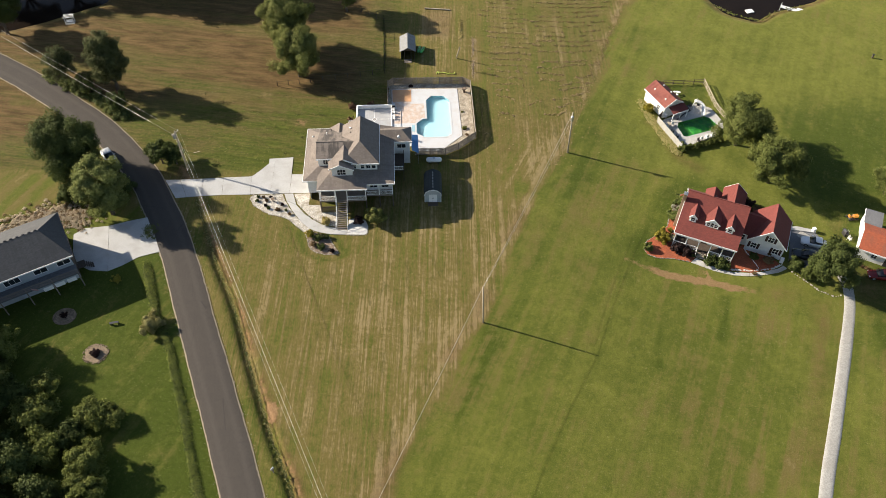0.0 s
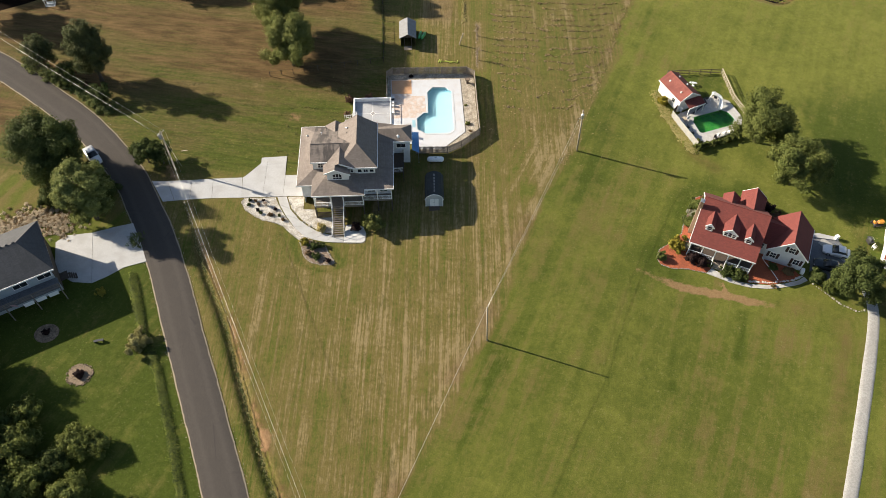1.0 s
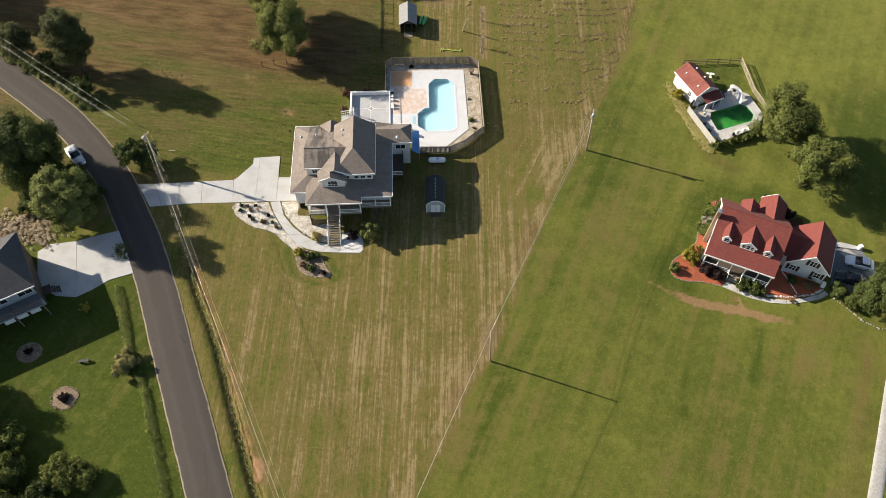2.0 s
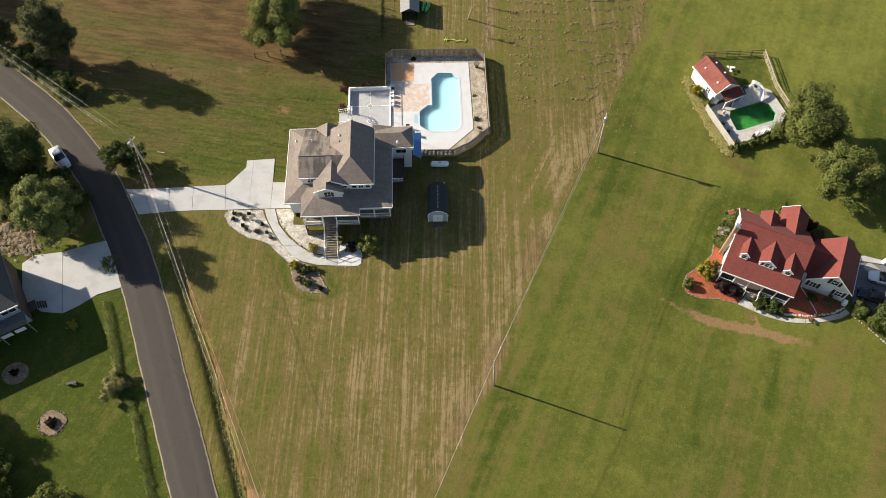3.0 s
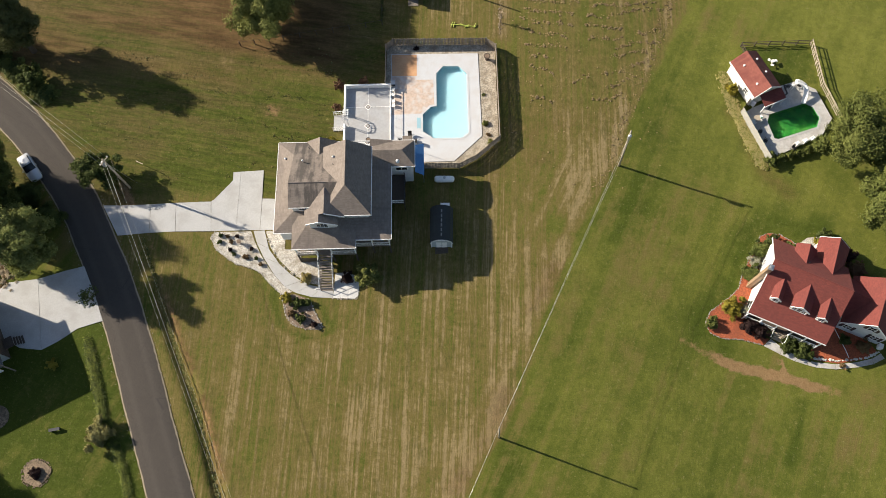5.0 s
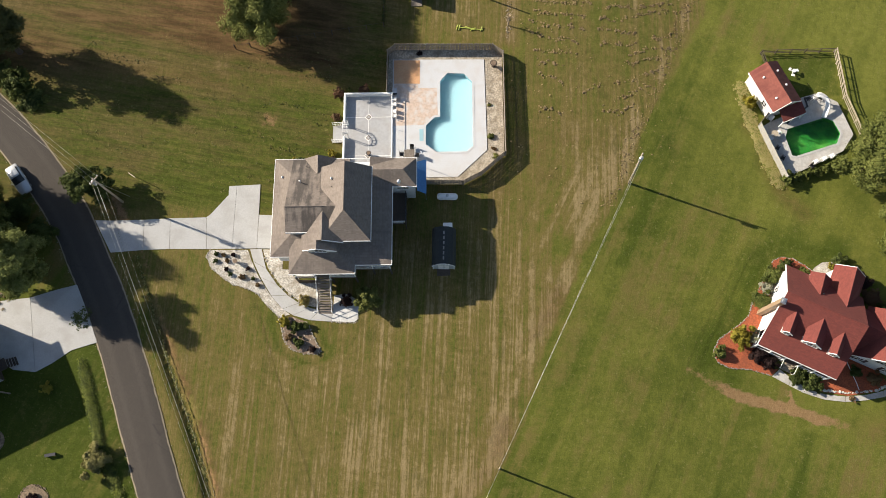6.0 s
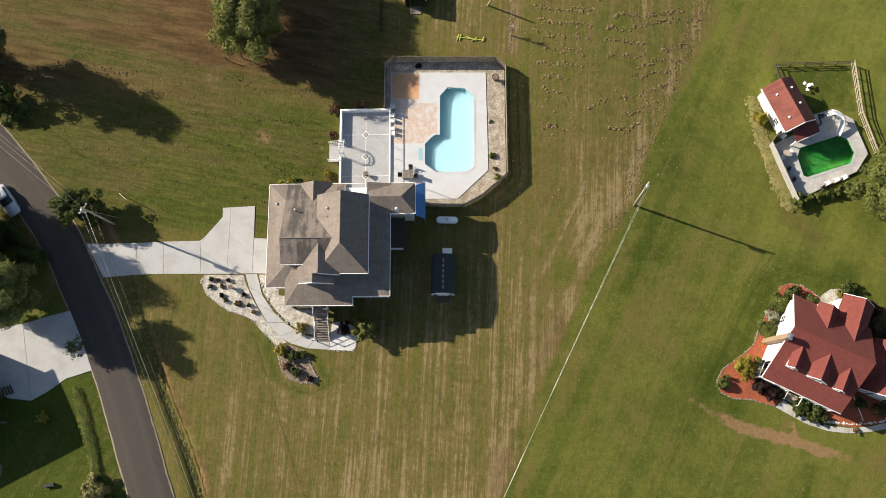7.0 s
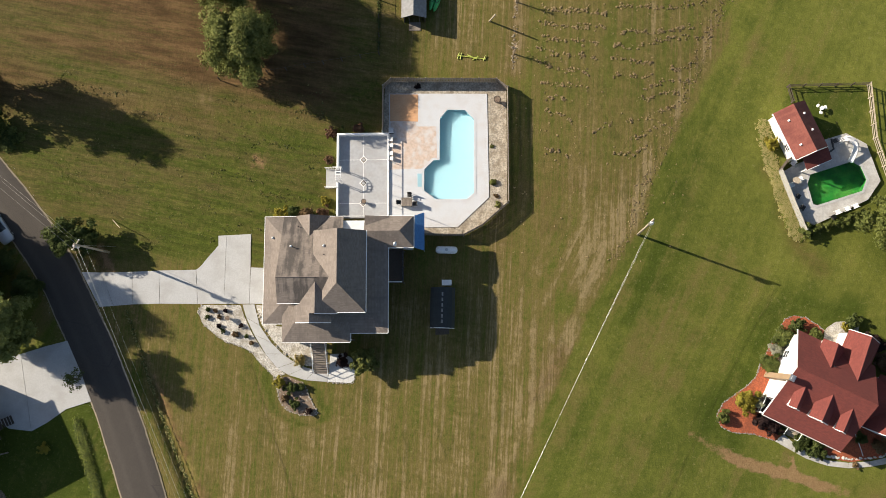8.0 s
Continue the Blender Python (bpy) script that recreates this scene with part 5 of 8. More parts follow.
def red_house():
    H = thing("red_roofed_house", pose(46.3, 89.0, -1.0, 0, 0, -23.7), "white-sided house with a red shingle roof, dormers and porch", "house")
    R = SHINGLE_RED
    part("wall", Geo().box(-4.9, 4.9, -4.2, 4.6, -0.1, 3.4), SIDING_WHITE, H, "white lapped siding")
    for x in (-4.9, 4.7):
        part("gable", Geo().add([(x, -4.2, 3.3), (x, 4.7, 3.3), (x, 0, 7.3), (x, -4.2, 4.85), (x + 0.2, -4.2, 3.3), (x + 0.2, 4.7, 3.3), (x + 0.2, 0, 7.3), (x + 0.2, -4.2, 4.85)],
                                [(0, 1, 2, 3), (7, 6, 5, 4), (0, 4, 5, 1), (1, 5, 6, 2), (2, 6, 7, 3), (3, 7, 4, 0)]), SIDING_WHITE, H)
    roof_planes("main_roof", [[(-5.25, 0, 7.55), (-5.25, -6.68, 3.6), (5.15, -6.68, 3.6), (5.15, 0, 7.55)], [(-5.25, 0, 7.55), (5.15, 0, 7.55), (5.15, 5.1, 3.2), (-5.25, 5.1, 3.2)]], H, R, 0.16, "red shingle roof",
                [((-5.25, -6.68, 3.6), (5.15, -6.68, 3.6)), ((-5.27, 0, 7.55), (-5.27, -6.68, 3.6)), ((-5.27, 5.1, 3.2), (-5.27, 0, 7.55))])
    part("ridge_cap", Geo().tube([(-5.25, 0, 7.57), (5.15, 0, 7.57)], 0.07, 6), R, H)
    # dormers
    for x, w, d in ((-3.1, 0.56, 4.4), (0.13, 1.08, 4.45), (3.03, 0.56, 4.5)):
        y0 = -d
        zs = 7.55 - 0.591 * d
        h = zs + 1.05
        top = h + (0.6 if w < 1 else 0.85)
        yb = -(7.55 - h) / 0.591 + 0.2
        yr = -(7.55 - top) / 0.591 + 0.1
        dm = part("dormer", Geo().add([(x - w, y0, zs - 0.1), (x + w, y0, zs - 0.1), (x + w, y0, h), (x, y0, top), (x - w, y0, h), (x - w, yb, h - 0.6), (x + w, yb, h - 0.6), (x + w, yb, h), (x, yr, top), (x - w, yb, h)],
                                      [(0, 1, 2, 3, 4), (0, 4, 9, 5), (1, 6, 7, 2), (5, 9, 8, 7, 6), (0, 5, 6, 1), (2, 7, 8, 3), (3, 8, 9, 4)]), SIDING_WHITE, H, "white dormer with a small red roof")
        o = 0.16
        roof_planes("dormer_roof", [[(x, y0 - 0.08, top + 0.13), (x - w - o, y0 - 0.08, h - 0.02), (x - w - o, yb + 0.05, h - 0.02), (x, yr + 0.3, top + 0.13)],
                                    [(x, y0 - 0.08, top + 0.13), (x, yr + 0.3, top + 0.13), (x + w + o, yb + 0.05, h - 0.02), (x + w + o, y0 - 0.08, h - 0.02)]], dm, R, 0.1,
                    "", [((x - w - o, y0 - 0.1, h - 0.02), (x, y0 - 0.1, top + 0.13)), ((x, y0 - 0.1, top + 0.13), (x + w + o, y0 - 0.1, h - 0.02))])
        if w < 1:
            window(H, x, y0 - 0.01, zs + 0.6, 0.6, 0.78, 0, (0, 1))
        else:
            for i in (-1, 0, 1):
                window(H, x + i * 0.64, y0 - 0.01, zs + 0.6 + (0.08 if i == 0 else 0), 0.44, 0.72 + (0.16 if i == 0 else 0), 0, (0, 1))
    # porch
    # the floor's dark wood stands in for the porch roof's shade
    part("porch_floor", Geo().box(-4.95, 4.95, -6.4, -4.2, 0.35, 0.55), WOOD_DARK, H, "porch boards, coloured dark for the shade under the roof")
    part("porch_beam", Geo().box(-5.0, 5.0, -6.45, -6.28, 3.15, 3.45), WHITE, H)
    for x in (-4.9, -2.9, -0.9, 1.1, 3.0, 4.9):
        part("porch_post", Geo().cbox(x - 0.08, x + 0.08, -6.45, -6.29, 0.0, 3.3, 0.02), WHITE, H)
    for a, b in ((-4.9, -2.9), (-2.9, -0.9), (1.1, 3.0), (3.0, 4.9)):
        railing(H, (a, -6.37), (b, -6.37), 0.55, 0.9)
    railing(H, (-4.9, -6.37), (-4.9, -4.3), 0.55, 0.9)
    for i in range(3):
        part("porch_step", Geo().cbox(-0.8, 1.0, -6.75 - i * 0.32, -6.4 - i * 0.32, 0.0, 0.42 - i * 0.15, 0.02), WOOD_PALE, H)
    for s in (-0.85, 1.05):
        part("step_rail", Geo().tube([(s, -6.4, 1.4), (s, -7.5, 0.95)], 0.04, 6).tube([(s, -7.5, 0.95), (s, -7.5, 0)], 0.04, 6), WHITE, H)
    for x in (-3.9, -2.0, 2.0, 3.9):
        window(H, x, -4.21, 1.9, 0.9, 1.4, 0, (1, 1), SHUTTER)
    part("front_door", Geo().box(-0.45, 0.5, -4.27, -4.2, 0.55, 2.6), SHUTTER, H, "dark front door")
    window(H, -4.91, 1.8, 1.9, 0.9, 1.3, -90)
    # chimney on the west gable
    ch = part("chimney", Geo().cbox(-5.75, -5.15, -1.85, -1.15, -0.1, 7.95, 0.03), CHIMNEY, H, "tan boarded chimney with a white metal cap")
    part("chimney_cap", Geo().box(-5.79, -5.11, -1.89, -1.11, 7.95, 8.03).box(-5.6, -5.3, -1.70, -1.30, 8.03, 8.2), METAL, ch)
    # rear wings
    part("rear_wall", Geo().box(0.9, 4.3, 4.2, 7.6, -0.1, 3.1), SIDING_WHITE, H)
    roof_planes("rear_roof", [[(2.6, 7.95, 4.9), (0.55, 7.95, 3.15), (0.55, 2.9, 3.15), (2.6, 1.6, 4.9 + 1.1)], [(2.6, 7.95, 4.9), (2.6, 1.6, 6.0), (4.65, 3.0, 3.15), (4.65, 7.95, 3.15)]], H, R, 0.14, "red shingle roof over the rear wing",
                [((4.65, 7.95, 3.15), (2.6, 7.95, 4.9)), ((2.6, 7.95, 4.9), (0.55, 7.95, 3.15))])
    part("rear_gable", Geo().add([(0.9, 7.6, 3.0), (4.3, 7.6, 3.0), (2.6, 7.6, 4.7), (0.9, 7.4, 3.0), (4.3, 7.4, 3.0), (2.6, 7.4, 4.7)], [(0, 1, 2), (5, 4, 3), (0, 3, 4, 1), (1, 4, 5, 2), (2, 5, 3, 0)]), SIDING_WHITE, H)
    roof_planes("rear_dormer_roof", [[(-0.9, 5.3, 5.2), (-2.3, 5.3, 4.1), (-2.3, 3.8, 4.1), (-0.9, 1.9, 5.9)], [(-0.9, 5.3, 5.2), (-0.9, 1.9, 5.9), (0.5, 3.8, 4.1), (0.5, 5.3, 4.1)]], H, R, 0.14, "small red shingle roof at the back")
    part("rear_dormer", Geo().box(-2.1, 0.3, 3.2, 5.1, 3.0, 4.2), SIDING_WHITE, H)
    # link and garage
    part("link_wall", Geo().box(4.9, 6.8, -1.3, 3.4, -0.1, 3.0), SIDING_WHITE, H)
    roof_planes("link_roof", [[(4.6, 1.1, 5.2), (4.6, -1.7, 3.15), (8.0, -1.7, 3.15), (9.2, 1.1, 5.2)], [(4.6, 1.1, 5.2), (9.2, 1.1, 5.2), (8.0, 3.9, 3.1), (4.6, 3.9, 3.1)]], H, R, 0.14, "red shingle roof between house and garage")
    part("garage_wall", Geo().box(6.6, 12.45, -2.25, 4.2, -0.1, 2.95), SIDING_GREY, H, "pale grey siding of the garage")
    for y in (-2.25, 4.0):
        part("gable", Geo().add([(6.6, y, 2.9), (12.45, y, 2.9), (9.55, y, 5.85), (6.6, y + 0.2, 2.9), (12.45, y + 0.2, 2.9), (9.55, y + 0.2, 5.85)], [(0, 1, 2), (5, 4, 3), (0, 3, 4, 1), (1, 4, 5, 2), (2, 5, 3, 0)]), SIDING_GREY, H)
    roof_planes("garage_roof", [[(9.55, -2.55, 6.15), (6.3, -2.55, 2.9), (6.3, 4.5, 2.9), (9.55, 4.5, 6.15)], [(9.55, -2.55, 6.15), (9.55, 4.5, 6.15), (12.8, 4.5, 2.9), (12.8, -2.55, 2.9)]], H, R, 0.15, "steep red shingle garage roof",
                [((6.3, -2.57, 2.9), (9.55, -2.57, 6.15)), ((9.55, -2.57, 6.15), (12.8, -2.57, 2.9)), ((12.82, -2.55, 2.9), (12.82, 4.5, 2.9))])
    for x, z in ((7.7, 1.7), (11.3, 1.7), (9.9, 4.0)):
        window(H, x, -2.26, z, 0.85, 1.15, 0, (1, 1), SHUTTER)
    window(H, 5.6, -1.31, 1.9, 0.7, 1.2, 0, (0, 1))
    for y in (-0.9, 2.4):
        part("garage_door", Geo().box(12.45, 12.52, y - 1.2, y + 1.2, 0, 2.2), WHITE, H, "white garage door")
    part("downspout", Geo().tube([(6.4, -2.4, 2.8), (6.5, -2.35, 0.3), (9.0, -4.9, 0.15), (9.6, -5.6, 0.1)], 0.05, 6), WHITE, H, "white downspout and drain pipe")
    part("utility_box", Geo().cbox(12.55, 13.1, -2.9, -2.2, 0, 0.9, 0.04), WHITE, H)
    part("roof_vent", Geo().tube([(-0.5, 2.4, 5.3), (-0.5, 2.4, 5.9)], 0.06, 8), STEEL_DARK, H)
    return H


red_house()
# beds and paths round it
RH_BED_W = [(37.1, 87.5), (35.0, 85.9), (34.2, 84.4), (34.7, 83.0), (36.3, 82.3), (38.8, 82.2), (41.7, 81.5), (42.7, 82.4), (44.0, 86), (43.5, 90), (45.0, 94.8), (47.5, 94.2), (48.25, 95.9), (47.5, 96.6), (45.9, 97.5), (44.4, 97.7), (43.2, 97.2), (42.2, 95.6), (40.8, 92.9), (39.8, 90.9), (39.4, 89.6), (38.4, 88.5)]
bed("red_mulch_bed", RH_BED_W, RED_MULCH, "red mulch bed with shrubs round the house")
bed("red_mulch_bed", [(47.6, 79.7), (51.3, 79.2), (55.2, 79.9), (56.8, 80.8), (55, 83.3), (51.5, 85.5), (48.3, 82.2)], RED_MULCH, "red mulch bed before the garage")
bed("stone_bed", [(48.3, 95.8), (48.6, 96.3), (49.8, 97.1), (51.8, 97.3), (52.8, 96.6), (52.4, 95.2), (49.6, 93.2), (48.0, 94.0)], GRAVEL, "pale stone bed behind the house")
PATH_S = [(41.7, 81.4), (43.8, 80.3), (45.6, 79.4), (47.2, 78.9), (48.3, 78.6), (50.9, 78.4), (53.6, 78.7), (56.0, 79.2), (57.6, 80.0)]
PATH_N = [(42.8, 82.4), (44.2, 81.2), (46.2, 79.95), (47.4, 79.55), (48.4, 79.3), (51.0, 79.1), (53.7, 79.4), (56.0, 80.0), (57.2, 80.7)]
slabs("front_path", [[a, b, d, c] for a, b, c, d in zip(PATH_N, PATH_S, PATH_N[1:], PATH_S[1:])], 0.07, PAVING_CREAM, "curved pale concrete path along the house front")
stones("stone_edging", curve_through(RH_BED_W[:7], 1), 0.14, 0.13, STONE_GREY, "grey stone edging of the red mulch bed", 11)
stones("stone_edging", curve_through(RH_BED_W[12:] + RH_BED_W[:1], 1), 0.14, 0.13, STONE_GREY, "grey stone edging behind the shrubs", 12)
stones("stone_edging", [(48.2, 79.8), (51.5, 79.55), (55.0, 80.0), (57.0, 80.9)], 0.28, 0.2, STONE_PALE, "rough pale stone edging", 13)
stones("stone_edging", curve_through([(58.2, 79.3), (60, 77.4), (61.5, 75.6), (63.8, 74.2), (65, 74.6)], 1), 0.26, 0.34, STONE, "low stone edging round the trees", 14)
bed("parking_apron", [(57.8, 80.2), (59.5, 79.0), (63, 82.0), (66.2, 84.6), (64.9, 88.2), (61.9, 89.6), (60.5, 88.8), (60.2, 87.0)], surface("dark_apron", (0.13, 0.135, 0.145), 0.85, 0.15, 0.6, 6.0, 0.01), "dark grey parking apron", 0.05)
part("apron_kerb", Geo().prism([(60.0, 89.2), (60.3, 88.7), (64.9, 87.9), (65.0, 88.5), (62.0, 89.4)], 0.0, 0.22, gz), CONCRETE, None, "pale concrete strip beside the parked car", kind="structure")


def pool_house():
    # ridge from (42.85, 125.1) to (45.75, 119.0)
    H = thing("pool_house", pose(44.3, 122.05, -0.85, 0, 0, 25.4), "small white pool house with a red shingle roof", "shed")
    part("wall", Geo().box(-2.0, 2.0, -3.2, 3.1, -0.1, 2.75), SIDING_WHITE, H)
    for y in (-3.2, 2.9):
        part("gable", Geo().add([(-2.0, y, 2.7), (2.0, y, 2.7), (0, y, 3.95), (-2.0, y + 0.2, 2.7), (2.0, y + 0.2, 2.7), (0, y + 0.2, 3.95)], [(0, 1, 2), (5, 4, 3), (0, 3, 4, 1), (1, 4, 5, 2), (2, 5, 3, 0)]), SIDING_WHITE, H)
    roof_planes("roof", [[(0, -3.45, 4.2), (-2.3, -3.45, 2.75), (-2.3, 3.35, 2.75), (0, 3.35, 4.2)], [(0, -3.45, 4.2), (0, 3.35, 4.2), (2.3, 3.35, 2.75), (2.3, -3.45, 2.75)]], H, SHINGLE_FADED, 0.14, "faded red shingle roof",
                [((-2.3, -3.47, 2.75), (0, -3.47, 4.2)), ((0, -3.47, 4.2), (2.3, -3.47, 2.75)), ((-2.32, 3.35, 2.75), (-2.32, -3.45, 2.75))])
    roof_planes("porch_roof", [[(-1.3, -3.4, 2.7), (-1.3, -5.2, 2.2), (2.3, -5.2, 2.2), (2.3, -3.4, 2.7)]], H, SHINGLE_RED, 0.12, "small red porch roof", [((-1.3, -5.22, 2.2), (2.3, -5.22, 2.2))])
    for x in (-1.2, 0.6, 2.2):
        part("porch_post", Geo().cbox(x - 0.07, x + 0.07, -5.15, -5.01, 0, 2.2, 0.015), WHITE, H)
    for x, y in ((-1.2, 1.6), (-1.2, -1.9), (1.0, 1.7), (1.0, -0.7)):
        part("roof_vent", Geo().cbox(x - 0.13, x + 0.13, y - 0.13, y + 0.13, 4.2 - abs(x) * 0.63 - 0.1, 4.2 - abs(x) * 0.63 + 0.2, 0.04), WHITE, H)
    window(H, -2.01, -1.4, 1.5, 0.8, 0.9, -90)
    part("door", Geo().box(-0.4, 0.5, -3.27, -3.2, 0, 2.05), WHITE, H)
    return H


pool_house()


def west_house():
    # front eave corner (-58.4, 77.7); runs south-west
    H = thing("ranch_house", pose(-58.45, 77.27, 0, 0, 0, 30), "long low house with a dark grey hipped roof and raised porch", "house")
    L, D, e, r = 21.0, 10.6, 5.8, 8.4
    part("wall", Geo().box(-L + 0.5, -0.5, 0.5, D - 0.5, -0.1, e - 0.1), SIDING_BLUE, H)
    roof_planes("roof", [
        [(0, 0, e), (-3.2, 5.3, r), (-L + 5.3, 5.3, r), (-L, 0, e)],
        [(0, D, e), (-L, D, e), (-L + 5.3, 5.3, r), (-3.2, 5.3, r)],
        [(0, 0, e), (0, D, e), (-3.2, 5.3, r)],
        [(-L, 0, e), (-L + 5.3, 5.3, r), (-L, D, e)]], H, SHINGLE_GREY, 0.16, "dark grey shingle roof",
        [((-L, -0.02, e), (0, -0.02, e))])
    part("side_wall", Geo().box(-0.5, -0.44, 0.5, D - 0.5, -0.1, e - 0.1), WOOD_DARK, H, "dark boarded end wall")
    part("gutter", Geo().box(0.0, 0.08, 0, D, e - 0.2, e + 0.01), STEEL_DARK, H, "dark gutter")
    for i in range(8):
        x = -3.6 - i * 0.9
        part("ridge_vent", Geo().cbox(x - 0.2, x + 0.2, 5.35, 5.55, r - 0.1, r + 0.1, 0.03), STEEL_DARK, H)
    for x in (-1.7, -5.2):
        window(H, x, 0.49, 4.75, 1.9, 1.3, 0, (1, 0))
    window(H, -9.5, 0.49, 4.7, 2.2, 1.5, 0, (2, 0))
    window(H, -13.5, 0.49, 4.7, 2.2, 1.5, 0, (2, 0))
    part("porch_floor", Geo().box(-16, -0.3, -1.6, 0.5, 3.1, 3.3), WOOD_DECK, H, "grey raised porch")
    for x in (-0.4, -4.3, -8.2, -12.1):
        part("porch_post", Geo().cbox(x - 0.08, x + 0.08, -1.6, -1.44, 0, 4.2, 0.02), WOOD_GREY, H)
    for a, b in ((-12.1, -8.2), (-8.2, -4.3), (-4.3, -0.4)):
        railing(H, (a, -1.52), (b, -1.52), 3.3, 0.9, WOOD_GREY)
    for x in (-1.6, -3.4, -5.2):
        part("porch_panel", Geo().cbox(x - 0.7, x + 0.7, -1.75, -1.66, 2.1, 2.9, 0.02), WHITE, H, "white lattice panel under the porch")
    sd = part("side_stair", Geo().box(-0.3, 0.9, 1.4, 2.9, 1.0, 1.15), WOOD_DARK, H, "dark wooden side steps")
    for i in range(4):
        part("tread", Geo().box(0.9 + i * 0.26, 1.16 + i * 0.26, 1.5, 2.7, 0.75 - i * 0.22, 0.8 - i * 0.22), WOOD_DARK, sd)
    part("flag", Geo().add([(-7.4, -1.7, 3.9), (-6.6, -2.0, 3.6), (-6.5, -1.9, 3.0), (-7.3, -1.6, 3.3), (-7.4, -1.66, 3.9), (-6.6, -1.96, 3.6), (-6.5, -1.86, 3.0), (-7.3, -1.56, 3.3)], [(0, 1, 2, 3), (7, 6, 5, 4), (0, 4, 5, 1), (1, 5, 6, 2), (2, 6, 7, 3), (3, 7, 4, 0)]), plain("flag_cloth", (0.5, 0.3, 0.3), 0.8), H, "small pale red and white flag")
    return H


west_house()

# ---- pool of the main house ----
def ring_plate(name, outer, inner, z0, z1, material, label, parent=None):
    """A level plate with a hole."""
    bm = bmesh.new()
    edges = []
    for ring in (outer, inner):
        vs = [bm.verts.new((x, y, z1)) for x, y in ring]
        edges += [bm.edges.new((a, b)) for a, b in zip(vs, vs[1:] + vs[:1])]
    bmesh.ops.triangle_fill(bm, use_beauty=True, edges=edges)
    ex = bmesh.ops.extrude_face_region(bm, geom=bm.faces[:])
    for v in ex["geom"]:
        if isinstance(v, bmesh.types.BMVert):
            v.co.z = z0
    bmesh.ops.recalc_face_normals(bm, faces=bm.faces)
    me = bpy.data.meshes.new(name)
    bm.to_mesh(me)
    bm.free()
    return part(name, me, material, parent, label, kind="structure" if parent is None else "")


def grow(ring, d):
    """A plan outline moved outwards by d."""
    area = sum(a[0] * b[1] - b[0] * a[1] for a, b in zip(ring, ring[1:] + ring[:1]))
    s = 1 if area > 0 else -1
    out = []
    for p, q, r in zip(ring[-1:] + ring[:-1], ring, ring[1:] + ring[:1]):
        a, b = Vector(q) - Vector(p), Vector(r) - Vector(q)
        na, nb = Vector((a.y, -a.x)).normalized() * s, Vector((b.y, -b.x)).normalized() * s
        m = (na + nb).normalized()
        out.append(tuple(Vector(q) + m * d / max(0.5, m.dot(na))))
    return out


def ccw(ring):
    """The outline, counterclockwise, so that its face looks up."""
    return ring if sum(a[0] * b[1] - b[0] * a[1] for a, b in zip(ring, ring[1:] + ring[:1])) > 0 else ring[::-1]


def swimming_pool(name, ring, top, water, floor_shallow, floor_deep, liner, water_mat, coping_mat, label, deep_dir):
    """A basin with walls, sloped floor, coping and water."""
    P = thing(name, pose(0, 0, 0), label, "pool", kind="structure")
    n = len(ring)
    fl = []
    t = [x * deep_dir[0] + y * deep_dir[1] for x, y in ring]
    for (x, y), k in zip(ring, t):
        s = float(smoothstep((k - min(t)) / (max(t) - min(t))))
        fl.append((x, y, floor_shallow + (floor_deep - floor_shallow) * s))
    g = Geo().add([(x, y, top - 0.02) for x, y in ring] + fl, [(i, (i + 1) % n, n + (i + 1) % n, n + i) for i in range(n)])
    bm = bmesh.new()
    vs = [bm.verts.new(p) for p in fl]
    bmesh.ops.triangle_fill(bm, use_beauty=True, edges=[bm.edges.new((a, b)) for a, b in zip(vs, vs[1:] + vs[:1])])
    me = bpy.data.meshes.new("basin_floor")
    bm.to_mesh(me)
    bm.free()
    part("basin_wall", g, liner, P)
    part("basin_floor", me, liner, P)
    ring_plate("coping", grow(ring, 0.32), ring, top - 0.08, top + 0.012, coping_mat, "", P)
    w = part("water", Geo().add([(x, y, water) for x, y in ccw(ring)], [tuple(range(n))]), water_mat, P)
    w.visible_shadow = False
    return P


swimming_pool("swimming_pool", POOL, 0.14, 0.0, -0.55, -0.75, LINER, POOL_WATER, PAVING, "bright blue swimming pool with angled corners", (0.3, 1.0))
PAVED = [(-10.4, 125.8), (3.0, 126.2), (3.75, 111.9), (-0.3, 107.7), (-5.0, 107.5), (-5.2, 108.9), (-9.5, 108.7)]
ring_plate("pool_paving", PAVED, grow(POOL, 0.3), -0.1, 0.13, PAVING, "white pool paving with faded tan patches")
plate("orange_paving", [(-10.25, 125.7), (-6.4, 125.8), (-6.25, 122.0), (-10.05, 121.9)], 0.1, 0.136, PAVING_ORANGE, None, "faded orange paving patch")
plate("tan_paving", [(-9.95, 121.2), (-3.75, 121.4), (-3.45, 117.1), (-4.2, 116.9), (-5.45, 115.5), (-9.75, 115.2)], 0.1, 0.136, PAVING_TAN, None, "worn tan paving beside the pool")
plate("tan_paving", [(-9.98, 121.85), (-6.5, 121.9), (-6.45, 121.25), (-9.95, 121.2)], 0.1, 0.135, PAVING_TAN, None, "worn tan paving strip")
plate("pool_step", [(-6.0, 114.8), (-5.42, 114.8), (-5.35, 113.0), (-5.9, 113.0)], 0.1, 0.15, LINER, None, "blue spill-over shelf beside the pool")
bed("sandy_bed", [(-11.0, 126.6), (-10.0, 127.6), (4.2, 127.9), (5.6, 126.9), (6.2, 111.3), (2.9, 108.1), (0.4, 106.7), (-5.2, 106.6), (-5.0, 107.5), (-0.3, 107.7), (3.75, 111.9), (3.0, 126.2), (-10.4, 125.8), (-10.0, 120.2), (-10.9, 120.2)], DRY_BED, "sandy planting bed inside the pool fence", 0.06)
